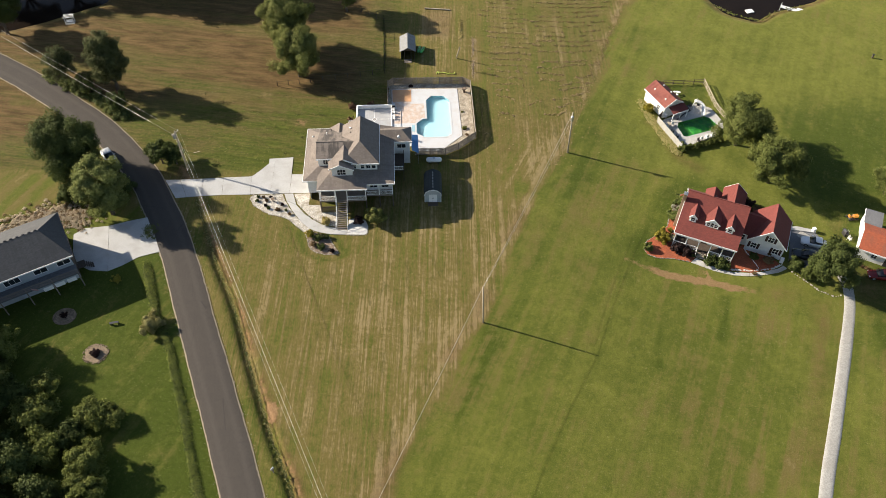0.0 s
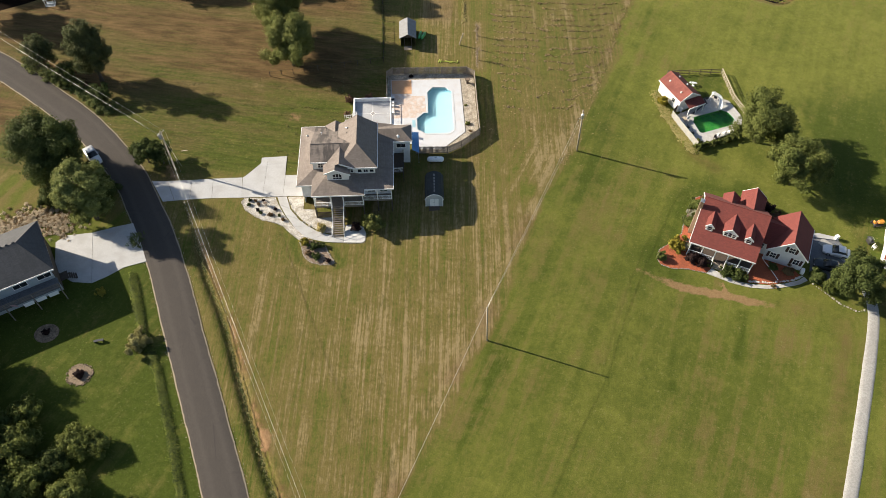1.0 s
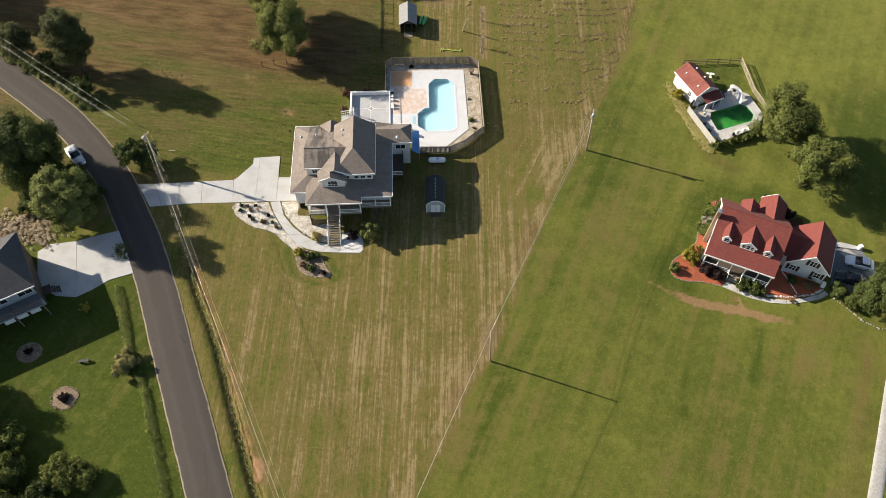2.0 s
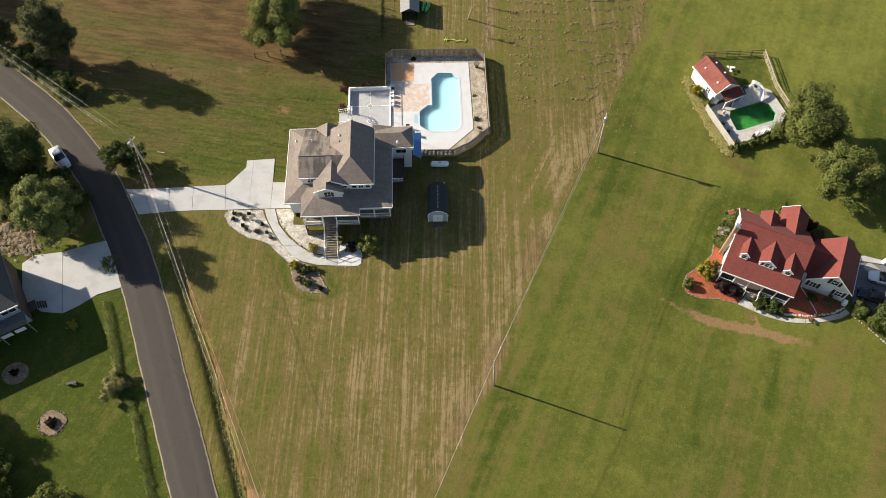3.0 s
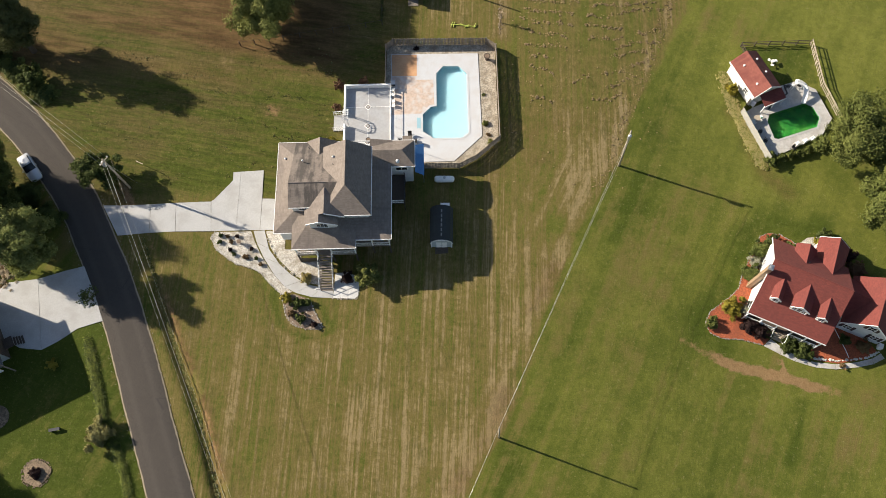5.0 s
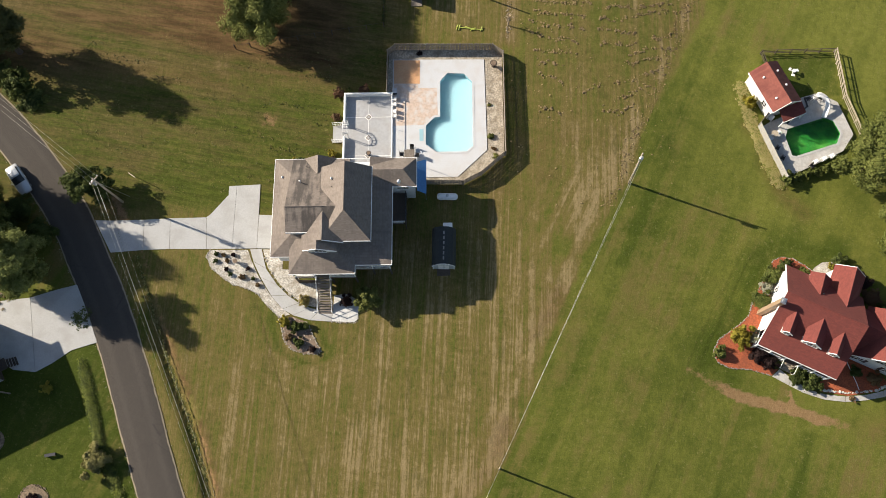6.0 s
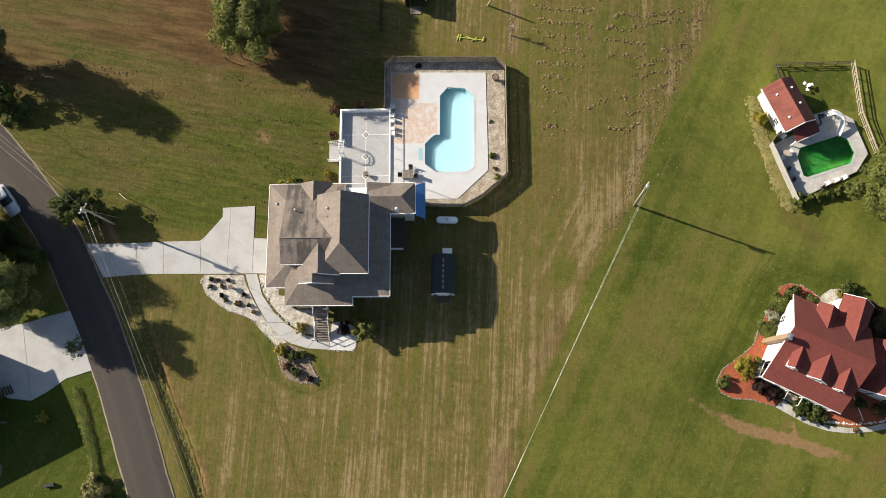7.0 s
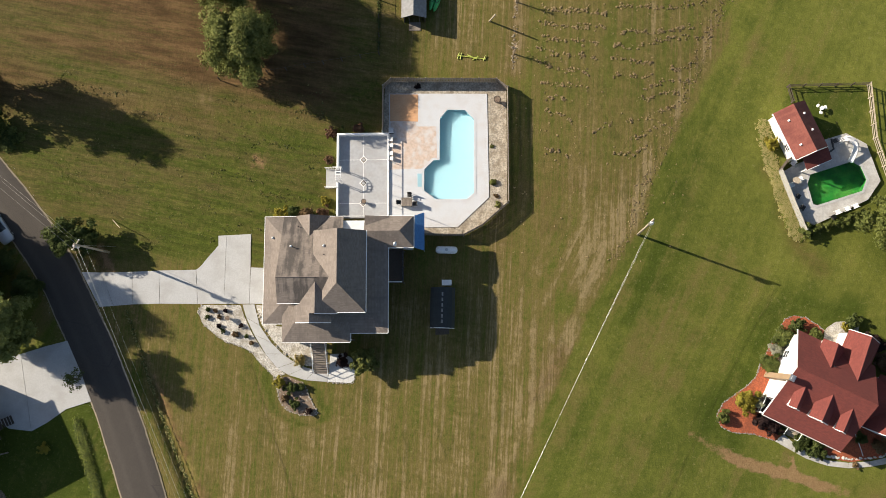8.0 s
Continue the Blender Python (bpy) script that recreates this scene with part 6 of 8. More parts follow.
scatter("loose_stones", [(3.1, 126), (5.5, 126.6), (6.0, 111.4), (3.9, 112)], 150, 0.09, STONE, "loose stones in the sandy bed", 21)


def fence(name, line, h, label, material, picket=0.12, gap=0.045, post_step=2.4, rails=(0.2, 0.85), post_mat=None, category="fence", thick=0.05):
    """A fence of posts, rails and one panel of pickets for each bay."""
    F = thing(name, pose(0, 0, 0), label, category)
    for a, b in zip(line, line[1:]):
        a, b = Vector(a), Vector(b)
        L = (b - a).length
        n = max(1, round(L / post_step))
        ang = math.degrees(math.atan2(b.y - a.y, b.x - a.x))
        for i in range(n):
            p, q = a + (b - a) * i / n, a + (b - a) * (i + 1) / n
            m = pose(p.x, p.y, gz(p.x, p.y), 0, 0, ang)
            w = L / n
            part("post", Geo().cbox(-0.06, 0.06, -0.06, 0.06, -0.2, h + 0.06, 0.015, m), post_mat or material, F)
            for r in rails:
                part("rail", Geo().box(0.06, w - 0.06, -0.4 * thick, 0.5 * thick, h * r - thick, h * r + thick, m), post_mat or material, F)
            if picket:
                g = Geo()
                one = picket > 0.14
                k = int(w / (picket + gap))
                for j in range(k):
                    x = (j + 0.5) * w / k
                    hh = h * (0.985 + 0.03 * random.random())
                    if one:
                        part("picket" if gap > 0.03 else "board", Geo().box(x - picket / 2, x + picket / 2, -0.045, -0.02, 0.05, hh, m), material, F)
                    else:
                        g.box(x - picket / 2, x + picket / 2, -0.045, -0.02, 0.05, hh, m)
                if not one:
                    part("picket_panel", g, material, F)
    b = Vector(line[-1])
    part("post", Geo().cbox(-0.06, 0.06, -0.06, 0.06, -0.2, h + 0.06, 0.015, pose(b.x, b.y, gz(b.x, b.y))), post_mat or material, F)
    return F


fence("picket_fence", [(-10.9, 120.1), (-11.15, 126.5), (-10.1, 127.5), (4.2, 127.9), (5.75, 126.8), (6.35, 111.2), (3.0, 108.0), (0.5, 106.55), (-5.0, 106.45)], 1.8, "weathered wooden picket fence round the pool", WOOD_GREY, picket=0.165, gap=0.035, rails=(0.15, 0.5, 0.85))


def pool_terrace():
    T = thing("terrace", pose(-13.3, 114.2, 0, 0, 0, 2.6), "grey terrace with white parapets and a rail beside the pool", "terrace")
    w, d, z = 3.5, 5.75, 0.28
    part("base", Geo().box(-w, w, -d, d, -0.1, z - 0.06), CONCRETE_OLD, T)
    xs, ys = (-w + 0.15, 0.05, w - 0.15), (-d + 0.1, -3.75, 2.2, d - 0.15)
    for a, b in zip(xs, xs[1:]):
        for c, e in zip(ys, ys[1:]):
            part("panel", Geo().cbox(a + 0.03, b - 0.03, c + 0.03, e - 0.03, z - 0.06, z, 0.015), CONCRETE_OLD, T)
    part("joint_strip", Geo().box(xs[0], xs[-1], -3.78, -3.72, z - 0.05, z + 0.004).box(xs[0], xs[-1], 2.17, 2.23, z - 0.05, z + 0.004).box(0.02, 0.08, ys[0], ys[-1], z - 0.05, z + 0.004), WHITE, T)
    for y in (2.2, -1.0, -3.75):
        m = pose(0.05, y, z + 0.006, 0, 0, 45)
        di = part("diamond_tile", Geo().box(-0.4, 0.4, -0.4, 0.4, -0.03, 0.012, m), WHITE, T, "diamond inlay of white and brown tile")
        part("inlay", Geo().box(-0.3, 0.3, -0.3, 0.3, 0.0, 0.022, m), WOOD_GREY, di)
        part("inlay_centre", Geo().box(-0.17, 0.17, -0.17, 0.17, 0.0, 0.032, m), CONCRETE_OLD, di)
    for x0, x1, y0, y1 in ((-w, w, d - 0.28, d), (-w, -w + 0.28, 0.9, d - 0.28), (-w, -w + 0.28, -d, -0.9), (w - 0.2, w, -d, d - 0.28)):
        part("parapet", Geo().cbox(x0, x1, y0, y1, -0.1, z + (0.75 if x0 < 0 else 0.1), 0.03), WHITE, T, "white parapet wall")
    for i in range(8):
        y = -d + 0.3 + i * 1.5
        part("rail_post", Geo().cbox(w - 0.13, w - 0.07, y - 0.03, y + 0.03, z, z + 0.85, 0.01), WHITE, T)
    part("top_rail", Geo().box(w - 0.14, w - 0.06, -d + 0.2, d - 0.2, z + 0.85, z + 0.91), WHITE, T)
    for i in range(3):
        part("step", Geo().box(-w - 0.56 - i * 0.5, -w - i * 0.5, -1.6, 1.05, -0.1, z - 0.06 - i * 0.09), CONCRETE_OLD, T)
    for y in (-1.6, 1.05):
        g = Geo().tube([(-w, y, z + 0.95), (-w - 1.6, y, 0.95)], 0.045, 6).tube([(-w, y, z + 0.45), (-w - 1.6, y, 0.45)], 0.03, 6)
        for i in range(5):
            g.tube([(-w - 0.1 - i * 0.37, y, z + 0.9), (-w - 0.1 - i * 0.37, y, 0.0)], 0.035, 6)
        part("handrail", g, WHITE, T)
    return T


pool_terrace()


def arbour():
    A = thing("garden_arch", pose(-16.35, 114.0, 0.28, 0, 0, 92.6), "white slatted garden arch at the terrace steps", "arch")
    for x in (-0.95, 0.95):
        for y in (-0.3, 0.3):
            part("post", Geo().cbox(x - 0.04, x + 0.04, y - 0.04, y + 0.04, 0, 1.6, 0.01), WHITE, A)
    for y in (-0.3, 0.3):
        part("hoop", Geo().tube([(math.cos(a) * 0.95, y, 1.55 + math.sin(a) * 0.55) for a in np.linspace(0, math.pi, 11)], 0.045, 6), WHITE, A)
    for a in np.linspace(0.15, math.pi - 0.15, 8):
        part("slat", Geo().box(-0.05, 0.05, -0.42, 0.42, 0.0, 0.03, pose(math.cos(a) * 0.97, 0, 1.57 + math.sin(a) * 0.57, 0, 90 - math.degrees(a), 0)), WHITE, A)
    return A


arbour()


def urn(x, y, z, s, label, material):
    U = thing("urn", pose(x, y, z), label, "planter")
    part("bowl", Geo().tube([(0, 0, 0), (0, 0, 0.06 * s), (0, 0, 0.25 * s), (0, 0, 0.55 * s), (0, 0, 0.7 * s)], [0.22 * s, 0.2 * s, 0.14 * s, 0.33 * s, 0.4 * s], 14), material, U)
    part("soil", Geo().tube([(0, 0, 0.68 * s), (0, 0, 0.72 * s)], 0.3 * s, 14), MULCH, U)
    return U


urn(-12.95, 110.6, 0.31, 0.9, "dark stone urn on a white diamond tile", STEEL_DARK)
urn(4.4, 125.2, 0.06, 1.3, "dark brown urn in the sandy bed", WOOD_DARK)


def chair(x, y, z, yaw, material, label, group=""):
    S = thing("garden_chair", pose(x, y, z, 0, 0, yaw), label, "chair", group)
    part("seat", Geo().cbox(-0.28, 0.28, -0.28, 0.28, 0.4, 0.46, 0.02), material, S)
    part("backrest", Geo().cbox(-0.28, 0.28, 0.24, 0.3, 0.46, 1.0, 0.02), material, S)
    for a in (-0.25, 0.25):
        part("armrest", Geo().box(a - 0.03, a + 0.03, -0.25, 0.28, 0.62, 0.66), material, S)
        for b in (-0.24, 0.26):
            part("leg", Geo().box(a - 0.025, a + 0.025, b - 0.025, b + 0.025, 0, 0.62), material, S)
    return S


for i, y in enumerate((119.35, 118.55, 117.4, 116.7)):
    low_chair = chair(-9.75 + 0.06 * i, y, 0.13, -88, WHITE, "low white plastic chair against the terrace", "chairs along the terrace")
    low_chair.matrix_world = low_chair.matrix_world @ Matrix.Diagonal((0.9, 0.8, 0.55, 1))
bx = thing("storage_box", pose(-9.8, 120.5, 0.13, 0, 0, 3), "dark patio box at the terrace corner", "box")
part("body", Geo().cbox(-0.3, 0.3, -0.35, 0.35, 0, 0.5, 0.03), STEEL_DARK, bx)
part("lid", Geo().cbox(-0.33, 0.33, -0.38, 0.38, 0.5, 0.56, 0.02), METAL, bx)


def grill(x, y, z, yaw, label, body=None, k=1.0):
    body = body or (WOOD_GREY, WOOD_PALE)
    G = thing("grill", pose(x, y, z, 0, 0, yaw), label, "grill")
    part("cabinet", Geo().cbox(-0.7 * k, 0.7 * k, -0.4 * k, 0.4 * k, 0.05, 0.85, 0.03), body[0], G)
    part("worktop", Geo().cbox(-1.0 * k, 1.0 * k, -0.45 * k, 0.45 * k, 0.85, 0.92, 0.02), body[1], G)
    part("hood", Geo().tube([(-0.5 * k, 0, 1.0), (0.5 * k, 0, 1.0)], 0.36 * k, 12), STEEL_DARK, G)
    part("handle", Geo().tube([(-0.35, -0.4, 1.1), (0.35, -0.4, 1.1)], 0.025, 6), METAL, G)
    return G


def square_table(x, y, z, yaw):
    T = thing("patio_table", pose(x, y, z, 0, 0, yaw), "square brown patio table among dark chairs", "table")
    for i in range(8):
        part("slat", Geo().cbox(-0.72 + i * 0.18, -0.56 + i * 0.18, -0.6, 0.6, 0.7, 0.74, 0.01), WOOD_GREY, T)
    part("apron", Geo().box(-0.66, 0.66, -0.55, 0.55, 0.62, 0.69), WOOD_DARK, T)
    for sx in (-0.62, 0.62):
        for sy in (-0.5, 0.5):
            part("leg", Geo().box(sx - 0.04, sx + 0.04, sy - 0.04, sy + 0.04, 0, 0.64), WOOD_DARK, T)


square_table(-7.2, 110.75, 0.13, 3)
for x, y, yaw in ((-6.9, 111.75, 5), (-8.3, 110.7, 92), (-6.1, 110.6, -85)):
    chair(x, y, 0.13, yaw, DARK, "dark patio chair at the square table", "chairs round the patio table")


def propane_tank():
    T = thing("propane_tank", pose(-1.65, 104.5, 0, 0, 0, 1), "white horizontal propane tank on the lawn", "tank")
    r = 0.48
    xs = [-1.45, -1.42, -1.3, -1.1, 1.1, 1.3, 1.42, 1.45]
    part("shell", Geo().tube([(x, 0, 0.72) for x in xs], [0.06, r * 0.45, r * 0.8, r, r, r * 0.8, r * 0.45, 0.06], 18), WHITE, T, smooth=True)
    part("dome_lid", Geo().tube([(0, 0, 1.15), (0, 0, 1.3), (0, 0, 1.36)], [0.2, 0.2, 0.1], 12), METAL, T)
    for x in (-0.85, 0.85):
        part("foot", Geo().box(x - 0.08, x + 0.08, -0.35, 0.35, 0, 0.4), STEEL_DARK, T)


propane_tank()


def barn_shed():
    S = thing("barn_shed", pose(-1.85, 96.8, 0, 0, 0, 1), "grey barn shed with white trim and a dark gambrel roof", "shed")
    w, l = 1.5, 2.5
    part("wall", Geo().box(-w + 0.05, w - 0.05, -l + 0.05, l - 0.05, -0.05, 1.95), SHED_GREY, S)
    prof = [(-w - 0.1, 1.85), (-w * 0.82, 2.65), (-w * 0.42, 3.05), (0, 3.2), (w * 0.42, 3.05), (w * 0.82, 2.65), (w + 0.1, 1.85)]
    for y in (-l + 0.02, l - 0.14):
        k = len(prof)
        part("gable", Geo().add([(x * 0.96, y, z - 0.04) for x, z in prof] + [(x * 0.96, y + 0.12, z - 0.04) for x, z in prof], [tuple(range(k)), tuple(range(2 * k - 1, k - 1, -1))] + [(i, k + i, k + (i + 1) % k, (i + 1) % k) for i in range(k)]), SHED_GREY, S)
    for x in (-w + 0.02, w - 0.14):
        part("corner_board", Geo().box(x, x + 0.12, -l - 0.02, -l + 0.1, 0, 1.95), WHITE, S)
    for (x0, z0), (x1, z1) in zip(prof, prof[1:]):
        part("rake_board", Geo().tube([(x0 * 0.97, -l - 0.08, z0 - 0.02), (x1 * 0.97, -l - 0.08, z1 - 0.02)], 0.075, 6), WHITE, S)
    k, v = len(prof), []
    for dz in (0.0, 0.09):
        for y in (-l - 0.12, l + 0.12):
            v += [(x, y, z + dz - 0.05) for x, z in prof]
    q = []
    for i in range(k - 1):
        q += [(i, k + i, k + i + 1, i + 1), (2 * k + i, 2 * k + i + 1, 3 * k + i + 1, 3 * k + i), (i, i + 1, 2 * k + i + 1, 2 * k + i), (k + i, 3 * k + i, 3 * k + i + 1, k + i + 1)]
    g = Geo().add(v, q + [(0, 2 * k, 3 * k, k), (k - 1, 2 * k - 1, 4 * k - 1, 3 * k - 1)])
    rf = part("roof", g, SHINGLE_DARK, S, "dark blue-black shingle roof")
    for i in range(6):
        part("ridge_vent", Geo().box(-0.1, 0.1, -l + 0.5 + i * 0.7, -l + 0.95 + i * 0.7, 3.16, 3.26), SHINGLE_WORN, rf)
    for s in (-1, 1):
        d = part("door", Geo().cbox(min(0.02 * s, 0.72 * s), max(0.02 * s, 0.72 * s), -l - 0.03, -l + 0.04, 0.1, 1.95, 0.015), WHITE, S, "white door leaf")
        part("handle", Geo().box(0.1 * s - 0.02, 0.1 * s + 0.02, -l - 0.07, -l - 0.02, 0.95, 1.15), STEEL_DARK, d)
    part("ramp", Geo().add([(-0.9, -l, 0.12), (0.9, -l, 0.12), (0.9, -l - 1.1, 0.0), (-0.9, -l - 1.1, 0.0), (-0.9, -l, -0.1), (0.9, -l, -0.1), (0.9, -l - 1.1, -0.1), (-0.9, -l - 1.1, -0.1)], [(0, 3, 2, 1), (4, 5, 6, 7), (0, 1, 5, 4), (1, 2, 6, 5), (2, 3, 7, 6), (3, 0, 4, 7)]), WOOD_DARK, S)


barn_shed()
thing_box = thing("garden_box", pose(-1.45, 100.15, 0, 0, 0, 2), "small white storage box behind the shed", "box")
part("body", Geo().cbox(-0.6, 0.6, -0.32, 0.32, 0, 1.3, 0.04), WHITE, thing_box)
part("lid", Geo().cbox(-0.64, 0.64, -0.36, 0.36, 1.3, 1.4, 0.02), WHITE, thing_box)


# ---- green pool in the east ----
swimming_pool("swimming_pool", POOL_EAST, -0.6, -0.72, -1.5, -1.9, ALGAE, GREEN_WATER, CONCRETE, "neglected pool with algae-green water and white coping", (1.0, 0.3))
PAV_EAST = [(47.0, 120.3), (48.3, 121.4), (51.5, 122.5), (54.2, 121.1), (55.9, 116.1), (54.2, 113.5), (47.1, 109.8), (45.8, 110.4), (42.9, 116.8), (44.4, 117.8), (46.6, 118.8)]
ring_plate("pool_paving", PAV_EAST, grow(POOL_EAST, 0.3), -1.1, -0.62, PAVING_CREAM, "pale cream concrete paving round the green pool")
fence("board_fence", [(42.5, 117.0), (44.0, 113.1), (45.6, 109.0)], 1.7, "tall pale board fence beside the green pool", WOOD_SILVER, picket=0.15, gap=0.01)
fence("board_fence", [(44.0, 119.0), (42.5, 117.0)], 1.7, "tall dark board fence behind the pool house", WOOD_DARK, picket=0.15, gap=0.01)
fence("rail_fence", [(44.4, 126.6), (43.8, 128.8), (54.6, 129.4)], 1.2, "dark wire and rail fence round the small yard", WOOD_DARK, picket=0, rails=(0.25, 0.55, 0.9))
fence("rail_fence", [(54.6, 129.4), (55.2, 121.9), (56.9, 116.2)], 1.3, "pale wooden rail fence round the small yard", WOOD_PALE, picket=0, rails=(0.2, 0.5, 0.8, 0.97), post_step=2.0)


def water_slide():
    S = thing("water_slide", pose(51.3, 120.0, -0.6, 0, 0, -25), "white curved pool slide at the green pool", "slide")
    pts = [(-1.2, 0.9, 1.5), (-0.6, 1.1, 1.45), (0.3, 1.0, 1.2), (0.8, 0.4, 0.85), (1.0, -0.4, 0.5), (1.05, -1.2, 0.25)]
    c = curve_through(pts, 0.3)
    g = Geo()
    k = []
    for i, p in enumerate(c):
        d = Vector(c[min(i + 1, len(c) - 1)] - c[max(i - 1, 0)])
        n = Vector((d.y, -d.x, 0)).normalized()
        p = Vector(p)
        k.append([p + n * 0.36 + Vector((0, 0, 0.22)), p + n * 0.26, p - n * 0.26, p - n * 0.36 + Vector((0, 0, 0.22)), p - n * 0.3 - Vector((0, 0, 0.06)), p + n * 0.3 - Vector((0, 0, 0.06))])
    g.add([q for r in k for q in r], [(i * 6 + j, i * 6 + (j + 1) % 6, i * 6 + 6 + (j + 1) % 6, i * 6 + 6 + j) for i in range(len(k) - 1) for j in range(6)] + [(0, 1, 2, 3, 4, 5), tuple(len(k) * 6 - 1 - j for j in range(6))])
    part("chute", g, WHITE, S, smooth=True)
    for x, y, z in ((-1.1, 0.6, 1.5), (-1.1, 1.2, 1.5), (0.6, 0.7, 0.95)):
        part("leg", Geo().tube([(x, y, 0), (x, y, z)], 0.04, 6), WHITE, S)
    for i in range(4):
        part("rung", Geo().tube([(-1.4 + i * 0.07, 0.6, 0.3 + i * 0.32), (-1.4 + i * 0.07, 1.2, 0.3 + i * 0.32)], 0.03, 6), WHITE, S)
    for y in (0.6, 1.2):
        part("ladder_rail", Geo().tube([(-1.5, y, 0), (-1.15, y, 1.6), (-0.9, y, 2.1), (-0.6, y, 1.7)], 0.03, 6), WHITE, S)


water_slide()


def patio_table(x, y, z, material, label, r=0.5):
    T = thing("patio_table", pose(x, y, z), label, "table")
    part("top", Geo().tube([(0, 0, 0.68), (0, 0, 0.72)], r, 16), material, T)
    part("column", Geo().tube([(0, 0, 0), (0, 0, 0.68)], 0.04, 8), material, T)
    part("foot", Geo().tube([(0, 0, 0), (0, 0, 0.05)], [0.28, 0.22], 12), material, T)


patio_table(44.5, 115.6, -0.62, WOOD_PALE, "round pale patio table on the concrete")
chair(44.0, 115.0, -0.62, 20, WHITE, "white plastic patio chair", "patio chairs")
chair(45.1, 115.9, -0.62, 200, WHITE, "white plastic patio chair beside the table", "patio chairs")
chair(44.2, 118.0, -0.62, -40, WHITE, "white plastic patio chair under the porch", "patio chairs")
chair(44.8, 113.5, -0.62, 60, DARK, "dark patio chair beside the fence", "patio chairs")
chair(45.4, 112.0, -0.62, 60, DARK, "dark patio chair in the shade", "patio chairs")
chair(49.8, 121.3, -0.62, 200, STEEL_DARK, "dark metal patio chair", "patio chairs")
chair(51.6, 121.5, -0.62, 150, STEEL_DARK, "dark metal patio chair beside the slide", "patio chairs")
chair(49.4, 110.9, -0.62, 30, DARK, "dark folding chair at the pool edge", "patio chairs")
for i, (x, y) in enumerate(((49.95, 111.6), (51.2, 112.1), (52.3, 112.5))):
    chair(x, y, -0.62, 205, WHITE, "white plastic chair along the clipped hedge", "chairs along the hedge")
mat = thing("bent_pipe", pose(48.6, 119.6, -0.62, 0, 0, 20), "long grey pipe bent round the terrace corner", "pipe")
part("pipe", Geo().tube([(-2.6, -1.3, 0.12), (-0.6, -0.4, 0.12), (1.3, 0.2, 0.12), (1.5, 1.6, 0.12)], 0.13, 8), STEEL_DARK, mat)


def yard_ornament():
    """White garden furniture group: a round seat with three curved seats."""
    S = thing("picnic_seat", pose(48.25, 125.8, -0.9), "white round garden picnic seat in the fenced yard", "seat")
    part("table", Geo().tube([(0, 0, 0.6), (0, 0, 0.68)], 0.28, 14), WHITE, S)
    part("column", Geo().tube([(0, 0, 0), (0, 0, 0.6)], 0.08, 8), WHITE, S)
    for a in (20, 140, 260):
        x, y = math.cos(radians(a)) * 0.6, math.sin(radians(a)) * 0.6
        part("seat", Geo().cbox(-0.24, 0.24, -0.18, 0.18, 0.35, 0.43, 0.03, pose(x, y, 0, 0, 0, a + 90)), WHITE, S)
        part("arm", Geo().tube([(0, 0, 0.2), (x, y, 0.35)], 0.05, 6), WHITE, S)


yard_ornament()


# ---- poles and wires ----
def utility_pole(x, y, h, lean, label, arm=None, transformer=None, girth=1.0):
    P = thing("utility_pole", pose(x, y, gz(x, y)), label, "utility pole")
    top = Vector((lean[0], lean[1], h))
    part("shaft", Geo().tube([(0, 0, -0.5), top * 0.5, top], [0.17 * girth, 0.145 * girth, 0.11 * girth], 10), WOOD_PALE, P, "weathered wooden shaft", True)
    if arm is not None:
        m = pose(*(top - Vector((0, 0, 0.5))), 0, 0, arm)
        a = part("crossarm", Geo().cbox(-0.8, 0.8, -0.06, 0.06, -0.06, 0.06, 0.01, m), WOOD_PALE, P)
        for k in (-0.7, 0.0, 0.7):
            part("insulator", Geo().tube([m @ Vector((k, 0, 0.05)), m @ Vector((k, 0, 0.25))], [0.06, 0.04], 8), WHITE, a)
    if transformer is not None:
        q = top + Vector((0.3 * math.cos(radians(transformer)), 0.3 * math.sin(radians(transformer)), -1.7))
        t = part("transformer", Geo().tube([q, q + Vector((0, 0, 0.05)), q + Vector((0, 0, 0.95)), q + Vector((0, 0, 1.05))], [0.2, 0.26, 0.26, 0.15], 12), METAL, P, "pale grey transformer can")
        part("bushing", Geo().tube([q + Vector((0, 0, 1.05)), q + Vector((0, 0, 1.3))], 0.04, 6), WHITE, t)
    return Vector((x, y, gz(x, y))) + top


P1 = utility_pole(23.7, 107.6, 9.3, (-0.2, 0.6), "tall wooden utility pole with a transformer in the field", None, -90)
P2 = utility_pole(6.15, 68.5, 9.0, (-0.45, 0.2), "plain wooden utility pole on the field edge", girth=0.78)
P0 = utility_pole(-47.1, 102.6, 9.4, (0.0, -0.1), "wooden utility pole with crossarm beside the road", 60, 200)
P3 = Vector((-15.5, 20, 9.0))
PN = Vector((-119.5, 155.1, 9.4))
PS = Vector((-6.8, 20.0, 9.6))
utility_pole(-119.5, 155.1, 9.5, (0, 0), "wooden utility pole beside the road bend", 45)
utility_pole(-6.8, 20.0, 9.7, (0, 0), "wooden utility pole beside the road", 60)
utility_pole(-15.5, 20.0, 9.1, (0, 0), "wooden utility pole at the roadside")


def wire(a, b, sag, label, r=0.014):
    pts = [Vector(a).lerp(Vector(b), t) - Vector((0, 0, sag * 4 * t * (1 - t))) for t in np.linspace(0, 1, 17)]
    tagged(part("power_line", Geo().tube(pts, r, 5), WIRE, None, smooth=True), label, "wire")


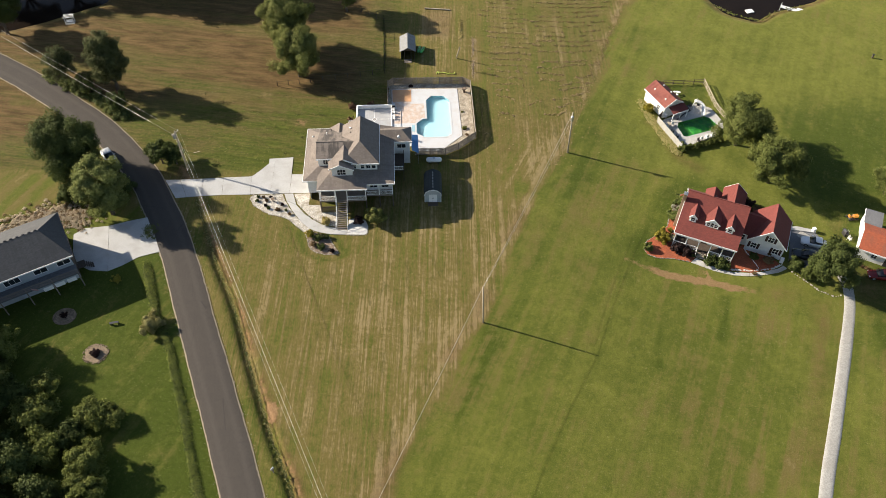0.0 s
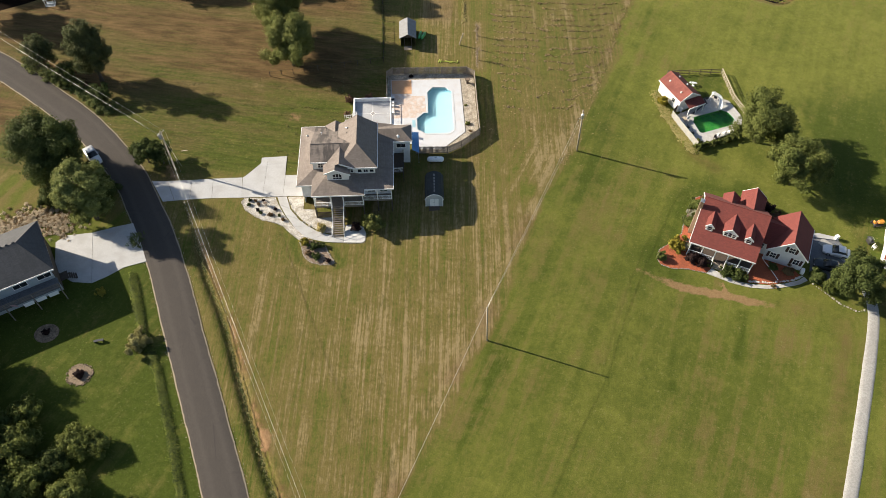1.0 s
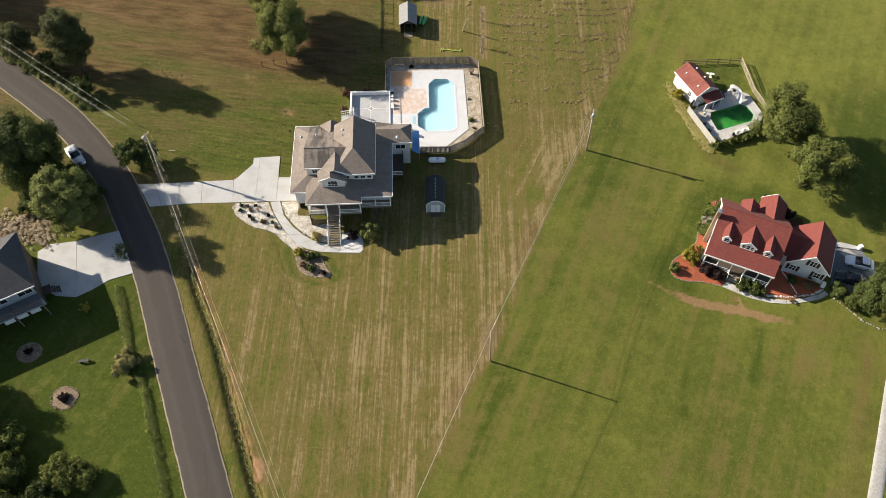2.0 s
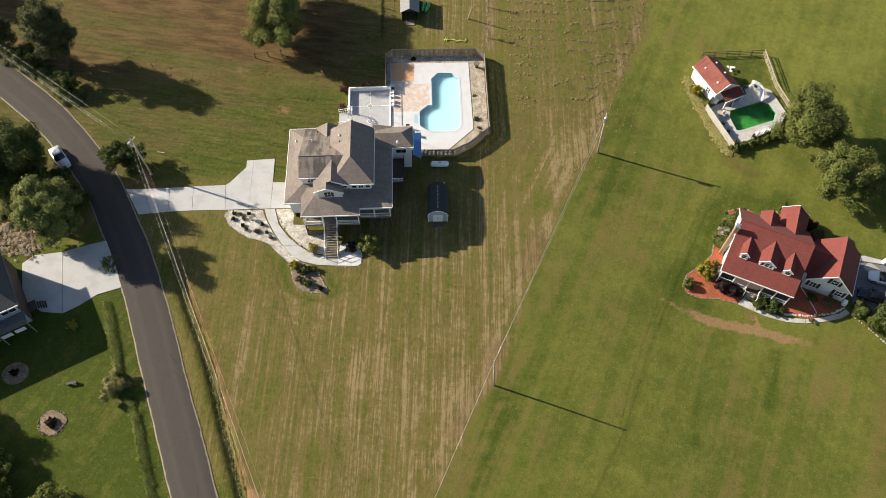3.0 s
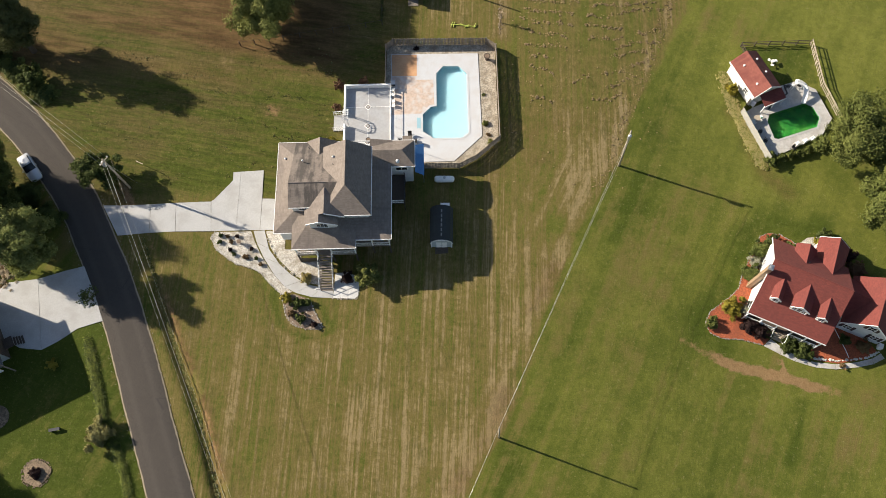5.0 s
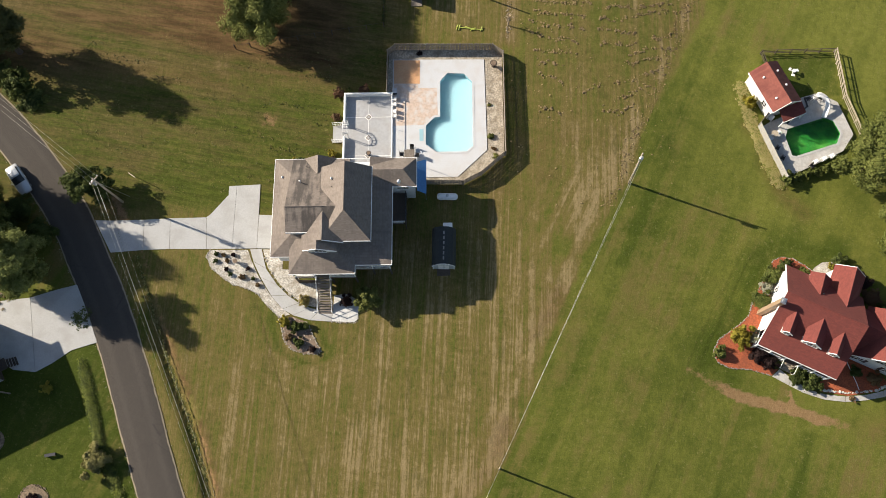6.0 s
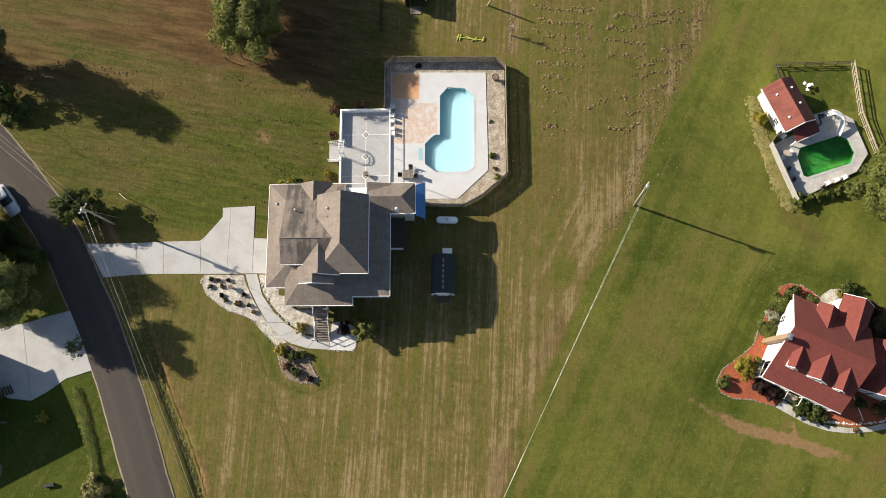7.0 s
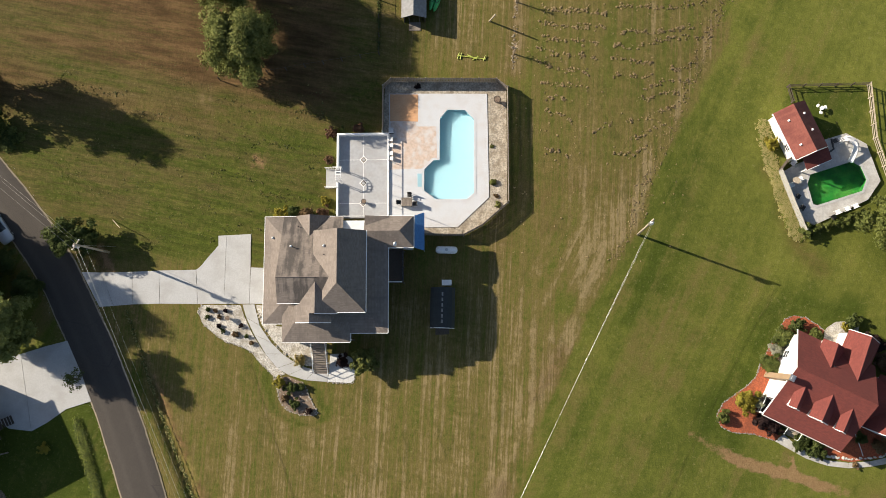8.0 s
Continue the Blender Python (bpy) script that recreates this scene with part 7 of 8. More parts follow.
UP = Vector((0, 0, 1))
wire(P1 - UP * 0.1, P2 - UP * 0.1, 0.5, "pale power line across the field", 0.018)
wire(P1 - UP * 0.75 + Vector((0.25, -0.1, 0)), P2 - UP * 0.45, 0.7, "lower pale power line across the field", 0.014)
wire(P2 - UP * 0.1, P3, 0.6, "pale power line over the field edge", 0.02)
for o, dz, s in ((Vector((0.3, 0.5, 0)), -0.3, 0.5), (Vector((-0.3, -0.5, 0)), -0.3, 0.6), (Vector((0, 0, 0)), -1.1, 0.8)):
    wire(P0 + o + UP * dz, PN + o + UP * dz, s, "power line along the road", 0.01)
for o, da, db, sag, r in (((0.1, 0.15), -0.3, -2.1, 1.4, 0.018), ((-0.2, -0.3), -0.3, -1.9, 1.5, 0.008), ((0.5, 0.8), -1.0, -2.3, 1.1, 0.007)):
    wire(P0 + Vector((*o, da)), PS + Vector((*o, db)), sag, "power line over the verge", r)
wire(P0 - UP * 1.2, (-46.2, 103.4, 0.1), 0.0, "steel guy wire of the pole", 0.02)


# ---- vehicles ----
def car(x, y, yaw, paint, label, length=4.8, width=1.85, height=1.5, hood=0.3, tail=0.12, z=None):
    """A car: it points along +x at yaw 0."""
    C = thing("car", pose(x, y, (gz(x, y) if z is None else z), 0, 0, yaw), label, "car")
    L, W = length / 2, width / 2
    def loft(rows, name, mat, lab="", parent=C):
        g = Geo()
        n = 8
        pts = []
        for px, w, z0, z1 in rows:
            r = min(0.12, (z1 - z0) * 0.35)
            pts += [(px, -w, z0), (px, -w, z1 - r), (px, -w + r, z1), (px, 0, z1 + 0.02), (px, w - r, z1), (px, w, z1 - r), (px, w, z0), (px, 0, z0)]
        g.add(pts, [(i * n + j, i * n + (j + 1) % n, i * n + n + (j + 1) % n, i * n + n + j) for i in range(len(rows) - 1) for j in range(n)] + [tuple(range(n)), tuple(len(pts) - 1 - j for j in range(n))])
        return part(name, g, mat, parent, lab, True)
    zb = height * 0.62
    body = loft([(-L, W * 0.82, 0.42, zb * 0.8), (-L + 0.15, W * 0.95, 0.3, zb * 0.97), (-L + length * 0.25, W, 0.25, zb), (0, W, 0.25, zb), (L - length * hood, W, 0.25, zb * 0.98), (L - 0.5, W * 0.94, 0.28, zb * 0.85), (L - 0.1, W * 0.82, 0.32, zb * 0.72), (L, W * 0.7, 0.4, zb * 0.6)], "body", paint)
    a, b = -L + length * tail, L - length * hood
    loft([(a, W * 0.8, zb - 0.05, zb + 0.02), (a + 0.45, W * 0.78, zb - 0.05, height - 0.06), (b - 0.9, W * 0.78, zb - 0.05, height - 0.05), (b, W * 0.85, zb - 0.05, zb + 0.02)], "window_band", GLASS, "dark tinted windows")
    loft([(a + 0.4, W * 0.7, height - 0.1, height - 0.03), (a + 0.7, W * 0.74, height - 0.12, height), (b - 1.15, W * 0.74, height - 0.12, height), (b - 0.85, W * 0.7, height - 0.1, height - 0.04)], "roof", paint)
    for sx in (-L + 0.85, L - 0.9):
        for sy in (-1, 1):
            w = part("wheel", Geo().tube([(sx, sy * (W - 0.2), 0.33), (sx, sy * (W + 0.01), 0.33)], 0.33, 16), RUBBER, C)
            part("rim", Geo().tube([(sx, sy * (W - 0.02), 0.33), (sx, sy * (W + 0.025), 0.33)], 0.2, 12), METAL, w)
    for sy in (-1, 1):
        part("headlight", Geo().cbox(L - 0.28, L - 0.06, sy * W * 0.62 - 0.18, sy * W * 0.62 + 0.18, zb * 0.55, zb * 0.72, 0.02), METAL, C)
        part("tail_light", Geo().cbox(-L - 0.01, -L + 0.12, sy * W * 0.72 - 0.12, sy * W * 0.72 + 0.12, zb * 0.6, zb * 0.85, 0.02), SHUTTER, C)
        part("mirror", Geo().cbox(b - 0.55, b - 0.35, sy * (W + 0.1) - 0.1, sy * (W + 0.1) + 0.1, zb, zb + 0.16, 0.02), paint, C)
    return C


PAINT_WHITE = plain("white_car_paint", (0.75, 0.76, 0.78), 0.25)
PAINT_SILVER = plain("silver_car_paint", (0.55, 0.56, 0.58), 0.25, 0.3)
PAINT_RED = plain("red_car_paint", (0.16, 0.014, 0.014), 0.25)
PAINT_DARK = plain("dark_car_paint", (0.03, 0.035, 0.04), 0.25)
car(-62.1, 105.3, -51, PAINT_SILVER, "silver-white car parked on the road shoulder in tree shade", 4.9, hood=0.34)
car(63.6, 85.4, 162, PAINT_WHITE, "white car parked on the dark apron beside the garage", 4.2, hood=0.32)
car(61.4, 82.6, 160, PAINT_DARK, "dark car parked in the shade of the tree", 4.5)
car(72.6, 78.3, 172, PAINT_RED, "dark red car with pale windscreen on the gravel", 4.3, 1.75)

# ---- outbuildings and clutter ----
def far_shed():
    S = thing("open_shed", pose(-7.4, 138.6, 0, 0, 0, 2), "old dark shed with a worn grey gable roof and open front", "shed")
    w, l = 1.45, 2.5
    for x0, x1, y0, y1 in ((-w, -w + 0.1, -l, l), (w - 0.1, w, -l, l), (-w + 0.1, w - 0.1, l - 0.1, l)):
        part("wall", Geo().box(x0, x1, y0, y1, -0.1, 2.2), WOOD_DARK, S)
    for x in (-w + 0.05, -0.7, 0.7, w - 0.05):
        part("post", Geo().box(x - 0.06, x + 0.06, -l, -l + 0.12, 0, 2.2), WOOD_DARK, S)
    roof_planes("roof", [[(0, -l - 0.25, 3.1), (-w - 0.25, -l - 0.25, 2.15), (-w - 0.25, l + 0.25, 2.15), (0, l + 0.25, 3.1)], [(0, -l - 0.25, 3.1), (0, l + 0.25, 3.1), (w + 0.25, l + 0.25, 2.15), (w + 0.25, -l - 0.25, 2.15)]], S, SHINGLE_WORN, 0.08, "worn pale grey roofing")
    part("gable", Geo().add([(-w, -l, 2.15), (w, -l, 2.15), (0, -l, 3.05), (-w, -l + 0.08, 2.15), (w, -l + 0.08, 2.15), (0, -l + 0.08, 3.05)], [(0, 1, 2), (5, 4, 3), (0, 3, 4, 1), (1, 4, 5, 2), (2, 5, 3, 0)]), WOOD_DARK, S)
    part("ramp", Geo().box(-0.8, 0.8, -l - 1.2, -l, -0.05, 0.1), WOOD_GREY, S)


far_shed()


def kayak(x, y, yaw, material, label):
    K = thing("kayak", pose(x, y, 0.25, 0, 12, yaw), label, "kayak")
    xs = np.linspace(-1.7, 1.7, 11)
    part("hull", Geo().tube([(v, 0, 0.12 + 0.08 * (v / 1.7) ** 2) for v in xs], [max(0.03, 0.36 * math.sqrt(max(0, 1 - (v / 1.72) ** 2))) for v in xs], 12), material, K, smooth=True)
    part("cockpit_rim", Geo().tube([(0.45 * math.cos(a), 0.24 * math.sin(a), 0.44) for a in np.linspace(0, 2 * math.pi, 13)], 0.04, 6), DARK, K)


GREEN_PLASTIC = plain("green_plastic", (0.05, 0.36, 0.09), 0.35)
kayak(-5.0, 139.2, 82, GREEN_PLASTIC, "bright green kayak leaning beside the shed")
kayak(-4.3, 139.0, 76, GREEN_PLASTIC, "second green kayak beside the shed")


def side_shed():
    S = thing("small_shed", pose(74.3, 88.9, -1.0, 0, 0, -25), "white shed with a flat dark grey roof", "shed")
    part("wall", Geo().box(-1.25, 1.3, -1.7, 1.7, 0, 2.5), SIDING_WHITE, S)
    roof_planes("roof", [[(-1.4, -1.95, 2.55), (1.5, -1.95, 2.6), (1.5, 1.95, 2.9), (-1.4, 1.95, 2.85)]], S, surface("grey_roofing", (0.15, 0.15, 0.155), 0.8, 0.1, 0.6, 5.0, 0.01), 0.12, "flat dark grey roof", [((-1.4, -1.97, 2.55), (1.5, -1.97, 2.6)), ((-1.42, 1.95, 2.85), (-1.42, -1.95, 2.55))])
    window(S, 0.3, -1.71, 1.4, 0.8, 0.8)
    T = thing("garage", pose(74.7, 83.8, -1.0, 0, 0, -28), "pale garage with a faded orange-red roof", "garage")
    part("wall", Geo().box(-3.8, 4.0, -3.2, 2.8, 0, 2.5), SIDING_WHITE, T)
    roof_planes("roof", [[(-4.0, -3.6, 2.45), (4.3, -3.6, 2.45), (4.3, 0, 3.65), (-4.0, 0, 3.65)], [(-4.0, 0, 3.65), (4.3, 0, 3.65), (4.3, 3.1, 2.5), (-4.0, 3.1, 2.5)]], T, SHINGLE_ORANGE, 0.12, "faded orange-red shingle roof", [((-4.02, 0, 3.65), (-4.02, -3.6, 2.45)), ((-4.0, -3.62, 2.45), (4.3, -3.62, 2.45)), ((-4.02, 3.1, 2.5), (-4.02, 0, 3.65))])
    part("gable", Geo().add([(-3.8, -3.2, 2.4), (-3.8, 2.8, 2.4), (-3.8, 0, 3.5), (-3.6, -3.2, 2.4), (-3.6, 2.8, 2.4), (-3.6, 0, 3.5)], [(0, 1, 2), (5, 4, 3), (0, 3, 4, 1), (1, 4, 5, 2), (2, 5, 3, 0)]), SIDING_WHITE, T)
    window(T, -1.2, -3.21, 1.5, 0.8, 0.9)
    part("door", Geo().box(0.6, 2.8, -3.27, -3.2, 0, 2.1), DARK, T, "dark garage door")


side_shed()


def ride_mower(x, y, yaw):
    M = thing("ride_on_mower", pose(x, y, gz(x, y), 0, 0, yaw), "orange-yellow ride-on mower on the grass", "mower")
    OR = plain("orange_paint", (0.6, 0.25, 0.03), 0.4)
    part("hood", Geo().cbox(0.2, 1.2, -0.32, 0.32, 0.35, 0.85, 0.08), OR, M)
    part("seat", Geo().cbox(-0.6, -0.1, -0.25, 0.25, 0.55, 0.7, 0.05).cbox(-0.7, -0.55, -0.25, 0.25, 0.6, 1.1, 0.05), OR, M, "pale seat")
    part("deck", Geo().cbox(-0.5, 0.6, -0.6, 0.6, 0.12, 0.3, 0.04), STEEL_DARK, M)
    part("steering_wheel", Geo().tube([(0.1, 0, 0.8), (0.02, 0, 1.0)], 0.03, 6).tube([(0.0 + 0.05 * math.sin(a), 0.18 * math.cos(a), 1.0 + 0.14 * math.sin(a)) for a in np.linspace(0, 6.283, 11)], 0.02, 5), DARK, M)
    for px, r in ((-0.5, 0.28), (0.9, 0.2)):
        for s in (-1, 1):
            part("wheel", Geo().tube([(px, s * 0.4, r), (px, s * 0.58, r)], r, 14), RUBBER, M)


ride_mower(72.3, 91.4, 10)
grill(69.8, 87.6, -1.0, 100, "dark grill standing on the lawn", (DARK, STEEL_DARK), 0.7)
chair(70.2, 86.4, -1.0, 30, WHITE, "white lawn chair beside the grill")
bx = thing("wheeled_bin", pose(64.6, 88.3, -0.95, 0, 0, 20), "white box on the concrete strip", "box")
part("body", Geo().cbox(-0.3, 0.3, -0.28, 0.28, 0, 0.8, 0.05), WHITE, bx)
part("lid", Geo().cbox(-0.33, 0.33, -0.31, 0.31, 0.8, 0.87, 0.03), WHITE, bx)
for i, (x, y) in enumerate(((70.2, 80.5), (70.9, 80.0))):
    shrub(x, y, 0.5, 0.45, LEAF_RUST, "small red-flowered plant beside the garage wall", 400 + i, group="flowers by the garage")


def pergola_swing():
    S = thing("garden_swing", pose(-83.0, 149.3, 0, 0, 0, 10) @ Matrix.Scale(0.66, 4), "white wooden swing frame with slatted roof near the pond", "swing")
    for x in (-1.3, 1.3):
        for y in (-0.9, 0.9):
            part("post", Geo().box(x - 0.08, x + 0.08, y - 0.08, y + 0.08, 0, 2.4), WHITE, S)
    for y in (-0.9, 0.9):
        part("beam", Geo().box(-1.6, 1.6, y - 0.05, y + 0.05, 2.4, 2.55), WHITE, S)
    for i in range(9):
        x = -1.5 + i * 0.375
        part("slat", Geo().box(x - 0.05, x + 0.05, -1.2, 1.2, 2.55, 2.65), WHITE, S)
    part("bench", Geo().cbox(-1.0, 1.0, -0.3, 0.3, 0.45, 0.55, 0.02).cbox(-1.0, 1.0, 0.25, 0.32, 0.55, 1.05, 0.02), WHITE, S)
    for x in (-0.95, 0.95):
        part("chain", Geo().tube([(x, 0, 0.5), (x, 0, 2.45)], 0.02, 5), METAL, S)
    part("base", Geo().box(-1.5, 1.5, -1.1, 1.1, 0.0, 0.1), CONCRETE, S)


pergola_swing()
# raft and jetty on the east pond
rf = thing("raft", pose(72.0, 157.6, -2.0, 0, 0, 15), "white floating raft on the dark pond", "raft")
part("deck", Geo().cbox(-0.9, 0.9, -0.7, 0.7, 0.05, 0.25, 0.04), WHITE, rf)
part("float", Geo().tube([(-0.8, -0.5, 0.0), (0.8, -0.5, 0.0)], 0.15, 8), DARK, rf)
part("float", Geo().tube([(-0.8, 0.5, 0.0), (0.8, 0.5, 0.0)], 0.15, 8), DARK, rf)
jt = thing("jetty", pose(81.0, 157.8, -1.3, 0, 0, -28), "short white wooden jetty at the pond bank", "jetty")
for i in range(12):
    part("board", Geo().box(-1.9 + i * 0.3, -1.63 + i * 0.3, -0.55, 0.55, 0.1, 0.16), WHITE, jt)
for x in (-1.8, 0.0, 1.6):
    for y in (-0.5, 0.5):
        part("post", Geo().tube([(x, y, -1.2), (x, y, 0.8 if x < 0 else 0.2)], 0.06, 6), WHITE, jt)
part("platform", Geo().cbox(1.7, 3.6, -1.1, 1.1, 0.05, 0.2, 0.03), WHITE, jt)

# paddock fence, posts, clutter by the far shed
fence("wire_fence", [(-33.8, 127.0), (-27.2, 128.2)], 1.2, "low rail fence under the tall tree", WOOD_DARK, picket=0, rails=(0.9,), post_step=2.6, thick=0.02)
fence("wire_fence", [(-27.2, 128.2), (-12.0, 131.3), (-13.0, 149.8), (-18.3, 153.7)], 1.25, "dark post-and-rail fence round the paddock", WOOD_DARK, picket=0, rails=(0.95,), post_step=2.6, thick=0.02)
pz = thing("leaning_post", pose(3.0, 136.6, 0, 8, 12, 0), "pale leaning wooden post in the grass", "post")
part("shaft", Geo().tube([(0, 0, -0.2), (0, 0, 3.2)], [0.13, 0.1], 8), WOOD_PALE, pz)
part("cap", Geo().tube([(0, 0, 3.2), (0, 0, 3.28)], [0.12, 0.06], 8), WOOD_PALE, pz)


def playframe():
    Y = plain("yellow_green_paint", (0.4, 0.45, 0.08), 0.5)
    S = thing("folded_play_frame", pose(0.7, 131.3, 0, 0, 0, -3), "yellow-green metal frame lying on the grass", "frame")
    for a, b in (((-2, 0.1, 0.12), (2, -0.1, 0.12)), ((-1.9, -0.4, 0.1), (-1.7, 0.5, 0.15)), ((-1.5, -0.4, 0.1), (-1.4, 0.5, 0.15)), ((1.7, -0.3, 0.1), (1.9, 0.4, 0.2)), ((-0.6, 0.3, 0.1), (0.8, -0.2, 0.12)), ((0.2, -0.35, 0.1), (0.9, 0.2, 0.12))):
        part("bar", Geo().tube([a, b], 0.07, 8), Y, S)


playframe()


TWIG = surface("dry_twigs", (0.33, 0.25, 0.17), 0.9, 0.3, 2.0, 8.0, 0.01)


def dead_tree(x, y, h, lean, seed, label):
    r = random.Random(seed)
    T = thing("dead_tree", pose(x, y, gz(x, y)), label, "tree")
    top = Vector((lean[0], lean[1], h))
    part("trunk", Geo().tube([(0, 0, -0.2), top * 0.5 + Vector((0.1, 0, 0)), top], [0.1, 0.07, 0.03], 7), TWIG, T)
    for i in range(26):
        s = top * r.uniform(0.3, 0.95)
        e = s + Vector((r.uniform(-0.9, 0.9), r.uniform(-0.9, 0.9), r.uniform(0.1, 0.9)))
        part("branch", Geo().tube([s, (s + e) / 2 + Vector((0, 0, 0.1)), e], [0.035, 0.025, 0.01], 5), TWIG, T)


dead_tree(6.4, 132.0, 2.6, (0.1, 0.2), 1, "bare leafless sapling in dry brush")
dead_tree(6.5, 139.5, 2.6, (0.1, 0.1), 2, "bare leafless sapling with thin twigs")
dead_tree(-63.3, 101.7, 3.0, (0.2, 0.3), 3, "bare leafless bush in the shade beside the road")
lg = thing("timber_edging", pose(-1.1, 155.0, 0.1, 0, 0, -6), "weathered timber edging a bare garden plot", "timber")
part("beam", Geo().cbox(-2.9, 2.9, -0.12, 0.12, -0.1, 0.14, 0.03), WOOD_PALE, lg)
part("stake", Geo().box(-2.8, -2.7, -0.2, -0.12, -0.2, 0.35), WOOD_GREY, lg)

np_ = thing("field_post", pose(93.4, 138.5, -1.0), "dark stump with a tilted cap in the green field", "post")
part("shaft", Geo().tube([(0, 0, -0.1), (0.05, 0, 0.9)], [0.2, 0.14], 8), WOOD_DARK, np_)
part("cap", Geo().cbox(-0.25, 0.25, -0.25, 0.25, 0.85, 0.95, 0.02), DARK, np_)
# mailbox and roadside post
mb = thing("mailbox", pose(-23.2, 44.0, 0, 0, 0, 60), "pale mailbox on a post beside the road", "mailbox")
part("post", Geo().box(-0.06, 0.06, -0.06, 0.06, -0.1, 1.1), WOOD_GREY, mb)
part("box", Geo().tube([(-0.25, 0, 1.2), (0.25, 0, 1.2)], 0.13, 12), METAL, mb)
part("shelf", Geo().box(-0.26, 0.26, -0.16, 0.16, 1.02, 1.06), WOOD_GREY, mb)
lp = thing("garden_post", pose(-47.0, 107.0, 0, 0, 55, -35), "thin pale guy marker leaning in the grass", "post")
part("shaft", Geo().tube([(0, 0, 0), (0, 0, 2.6)], 0.05, 6), WOOD_PALE, lp)
part("tip", Geo().tube([(0, 0, 2.6), (0, 0, 2.7)], [0.06, 0.02], 6), WOOD_PALE, lp)

# ---- shrubs ----
shrub(-11.6, 89.6, 3.2, 1.9, LEAF_PALE, "round pale green shrub beside the house corner", 201, 0.13)
shrub(-14.7, 89.3, 1.3, 0.95, LEAF_PURPLE, "dark purple shrub in white gravel", 202)
shrub(-20.3, 89.3, 1.2, 0.9, LEAF_STRAW, "tuft of yellow-green ornamental grass beside the stairs", 203, 0.2, upright=0.7)
shrub(-22.7, 86.3, 1.3, 0.85, LEAF_YELLOW, "yellow-green shrub at the path", 204)
shrub(-21.2, 85.7, 1.0, 0.9, LEAF_DARK, "dark low shrub in the mulch bed", 205)
shrub(-19.9, 85.9, 0.8, 0.6, LEAF_DARK, "small dark shrub in the mulch bed", 206)
shrub(-20.6, 83.6, 0.7, 0.8, LEAF_DARK, "low dark shrub among stones", 207)
shrub(-22.0, 84.3, 0.6, 0.6, LEAF_RUST, "low rust-coloured plant in the mulch bed", 208)
shrub(-18.7, 82.8, 0.7, 0.5, LEAF_PURPLE, "small dark plant at the bed's tip", 209)
for i, (x, y) in enumerate(((-33.0, 95.4), (-32.0, 95.3), (-30.7, 95.4), (-33.0, 94.5), (-31.4, 94.5), (-31.4, 93.3), (-30.8, 92.7), (-29.1, 92.3), (-28.4, 93.5), (-27.6, 92.1), (-26.9, 91.2))):
    shrub(x, y, 0.5, 0.36 if i != 7 else 0.5, (LEAF_DARK, LEAF_RUST, LEAF_PURPLE)[i % 3], "small dark shrub in white gravel", 220 + i, 0.1, group="shrubs in the gravel bed")
urn(-30.2, 94.4, 0.05, 1.0, "pale stone bird bath in the gravel bed", STONE)
for i, (x, y, r, m) in enumerate(((-17.9, 119.9, 0.9, LEAF_PINK), (-14.2, 120.6, 0.9, LEAF_PINK), (-16.5, 120.6, 0.4, LEAF_DARK), (-18.0, 116.2, 0.7, LEAF_PINK), (-18.2, 110.6, 0.7, LEAF_YELLOW), (-18.4, 108.9, 0.9, LEAF_PINK),
                                  (-24.0, 108.4, 1.1, LEAF_YELLOW), (-22.4, 108.8, 1.1, LEAF_DARK), (-20.7, 108.6, 1.2, LEAF_RUST), (-19.0, 108.1, 0.7, LEAF_YELLOW))):
    shrub(x, y, r * 1.2, r, m, ("pinkish flowering shrub beside the terrace", "low shrub along the north wall")[i > 5], 240 + i, group="shrubs round the terrace")
for i, (x, y, r, m) in enumerate(((4.2, 113.9, 0.6, LEAF_PALE), (5.0, 110.9, 0.5, LEAF_PALE), (4.7, 112.1, 0.35, LEAF_RUST), (3.9, 118.9, 0.3, LEAF_PALE), (-6.5, 126.9, 0.45, LEAF_PURPLE))):
    shrub(x, y, r * 0.8, r, m, "dry low plant in the sandy bed", 260 + i, 0.1, group="plants in the sandy bed")
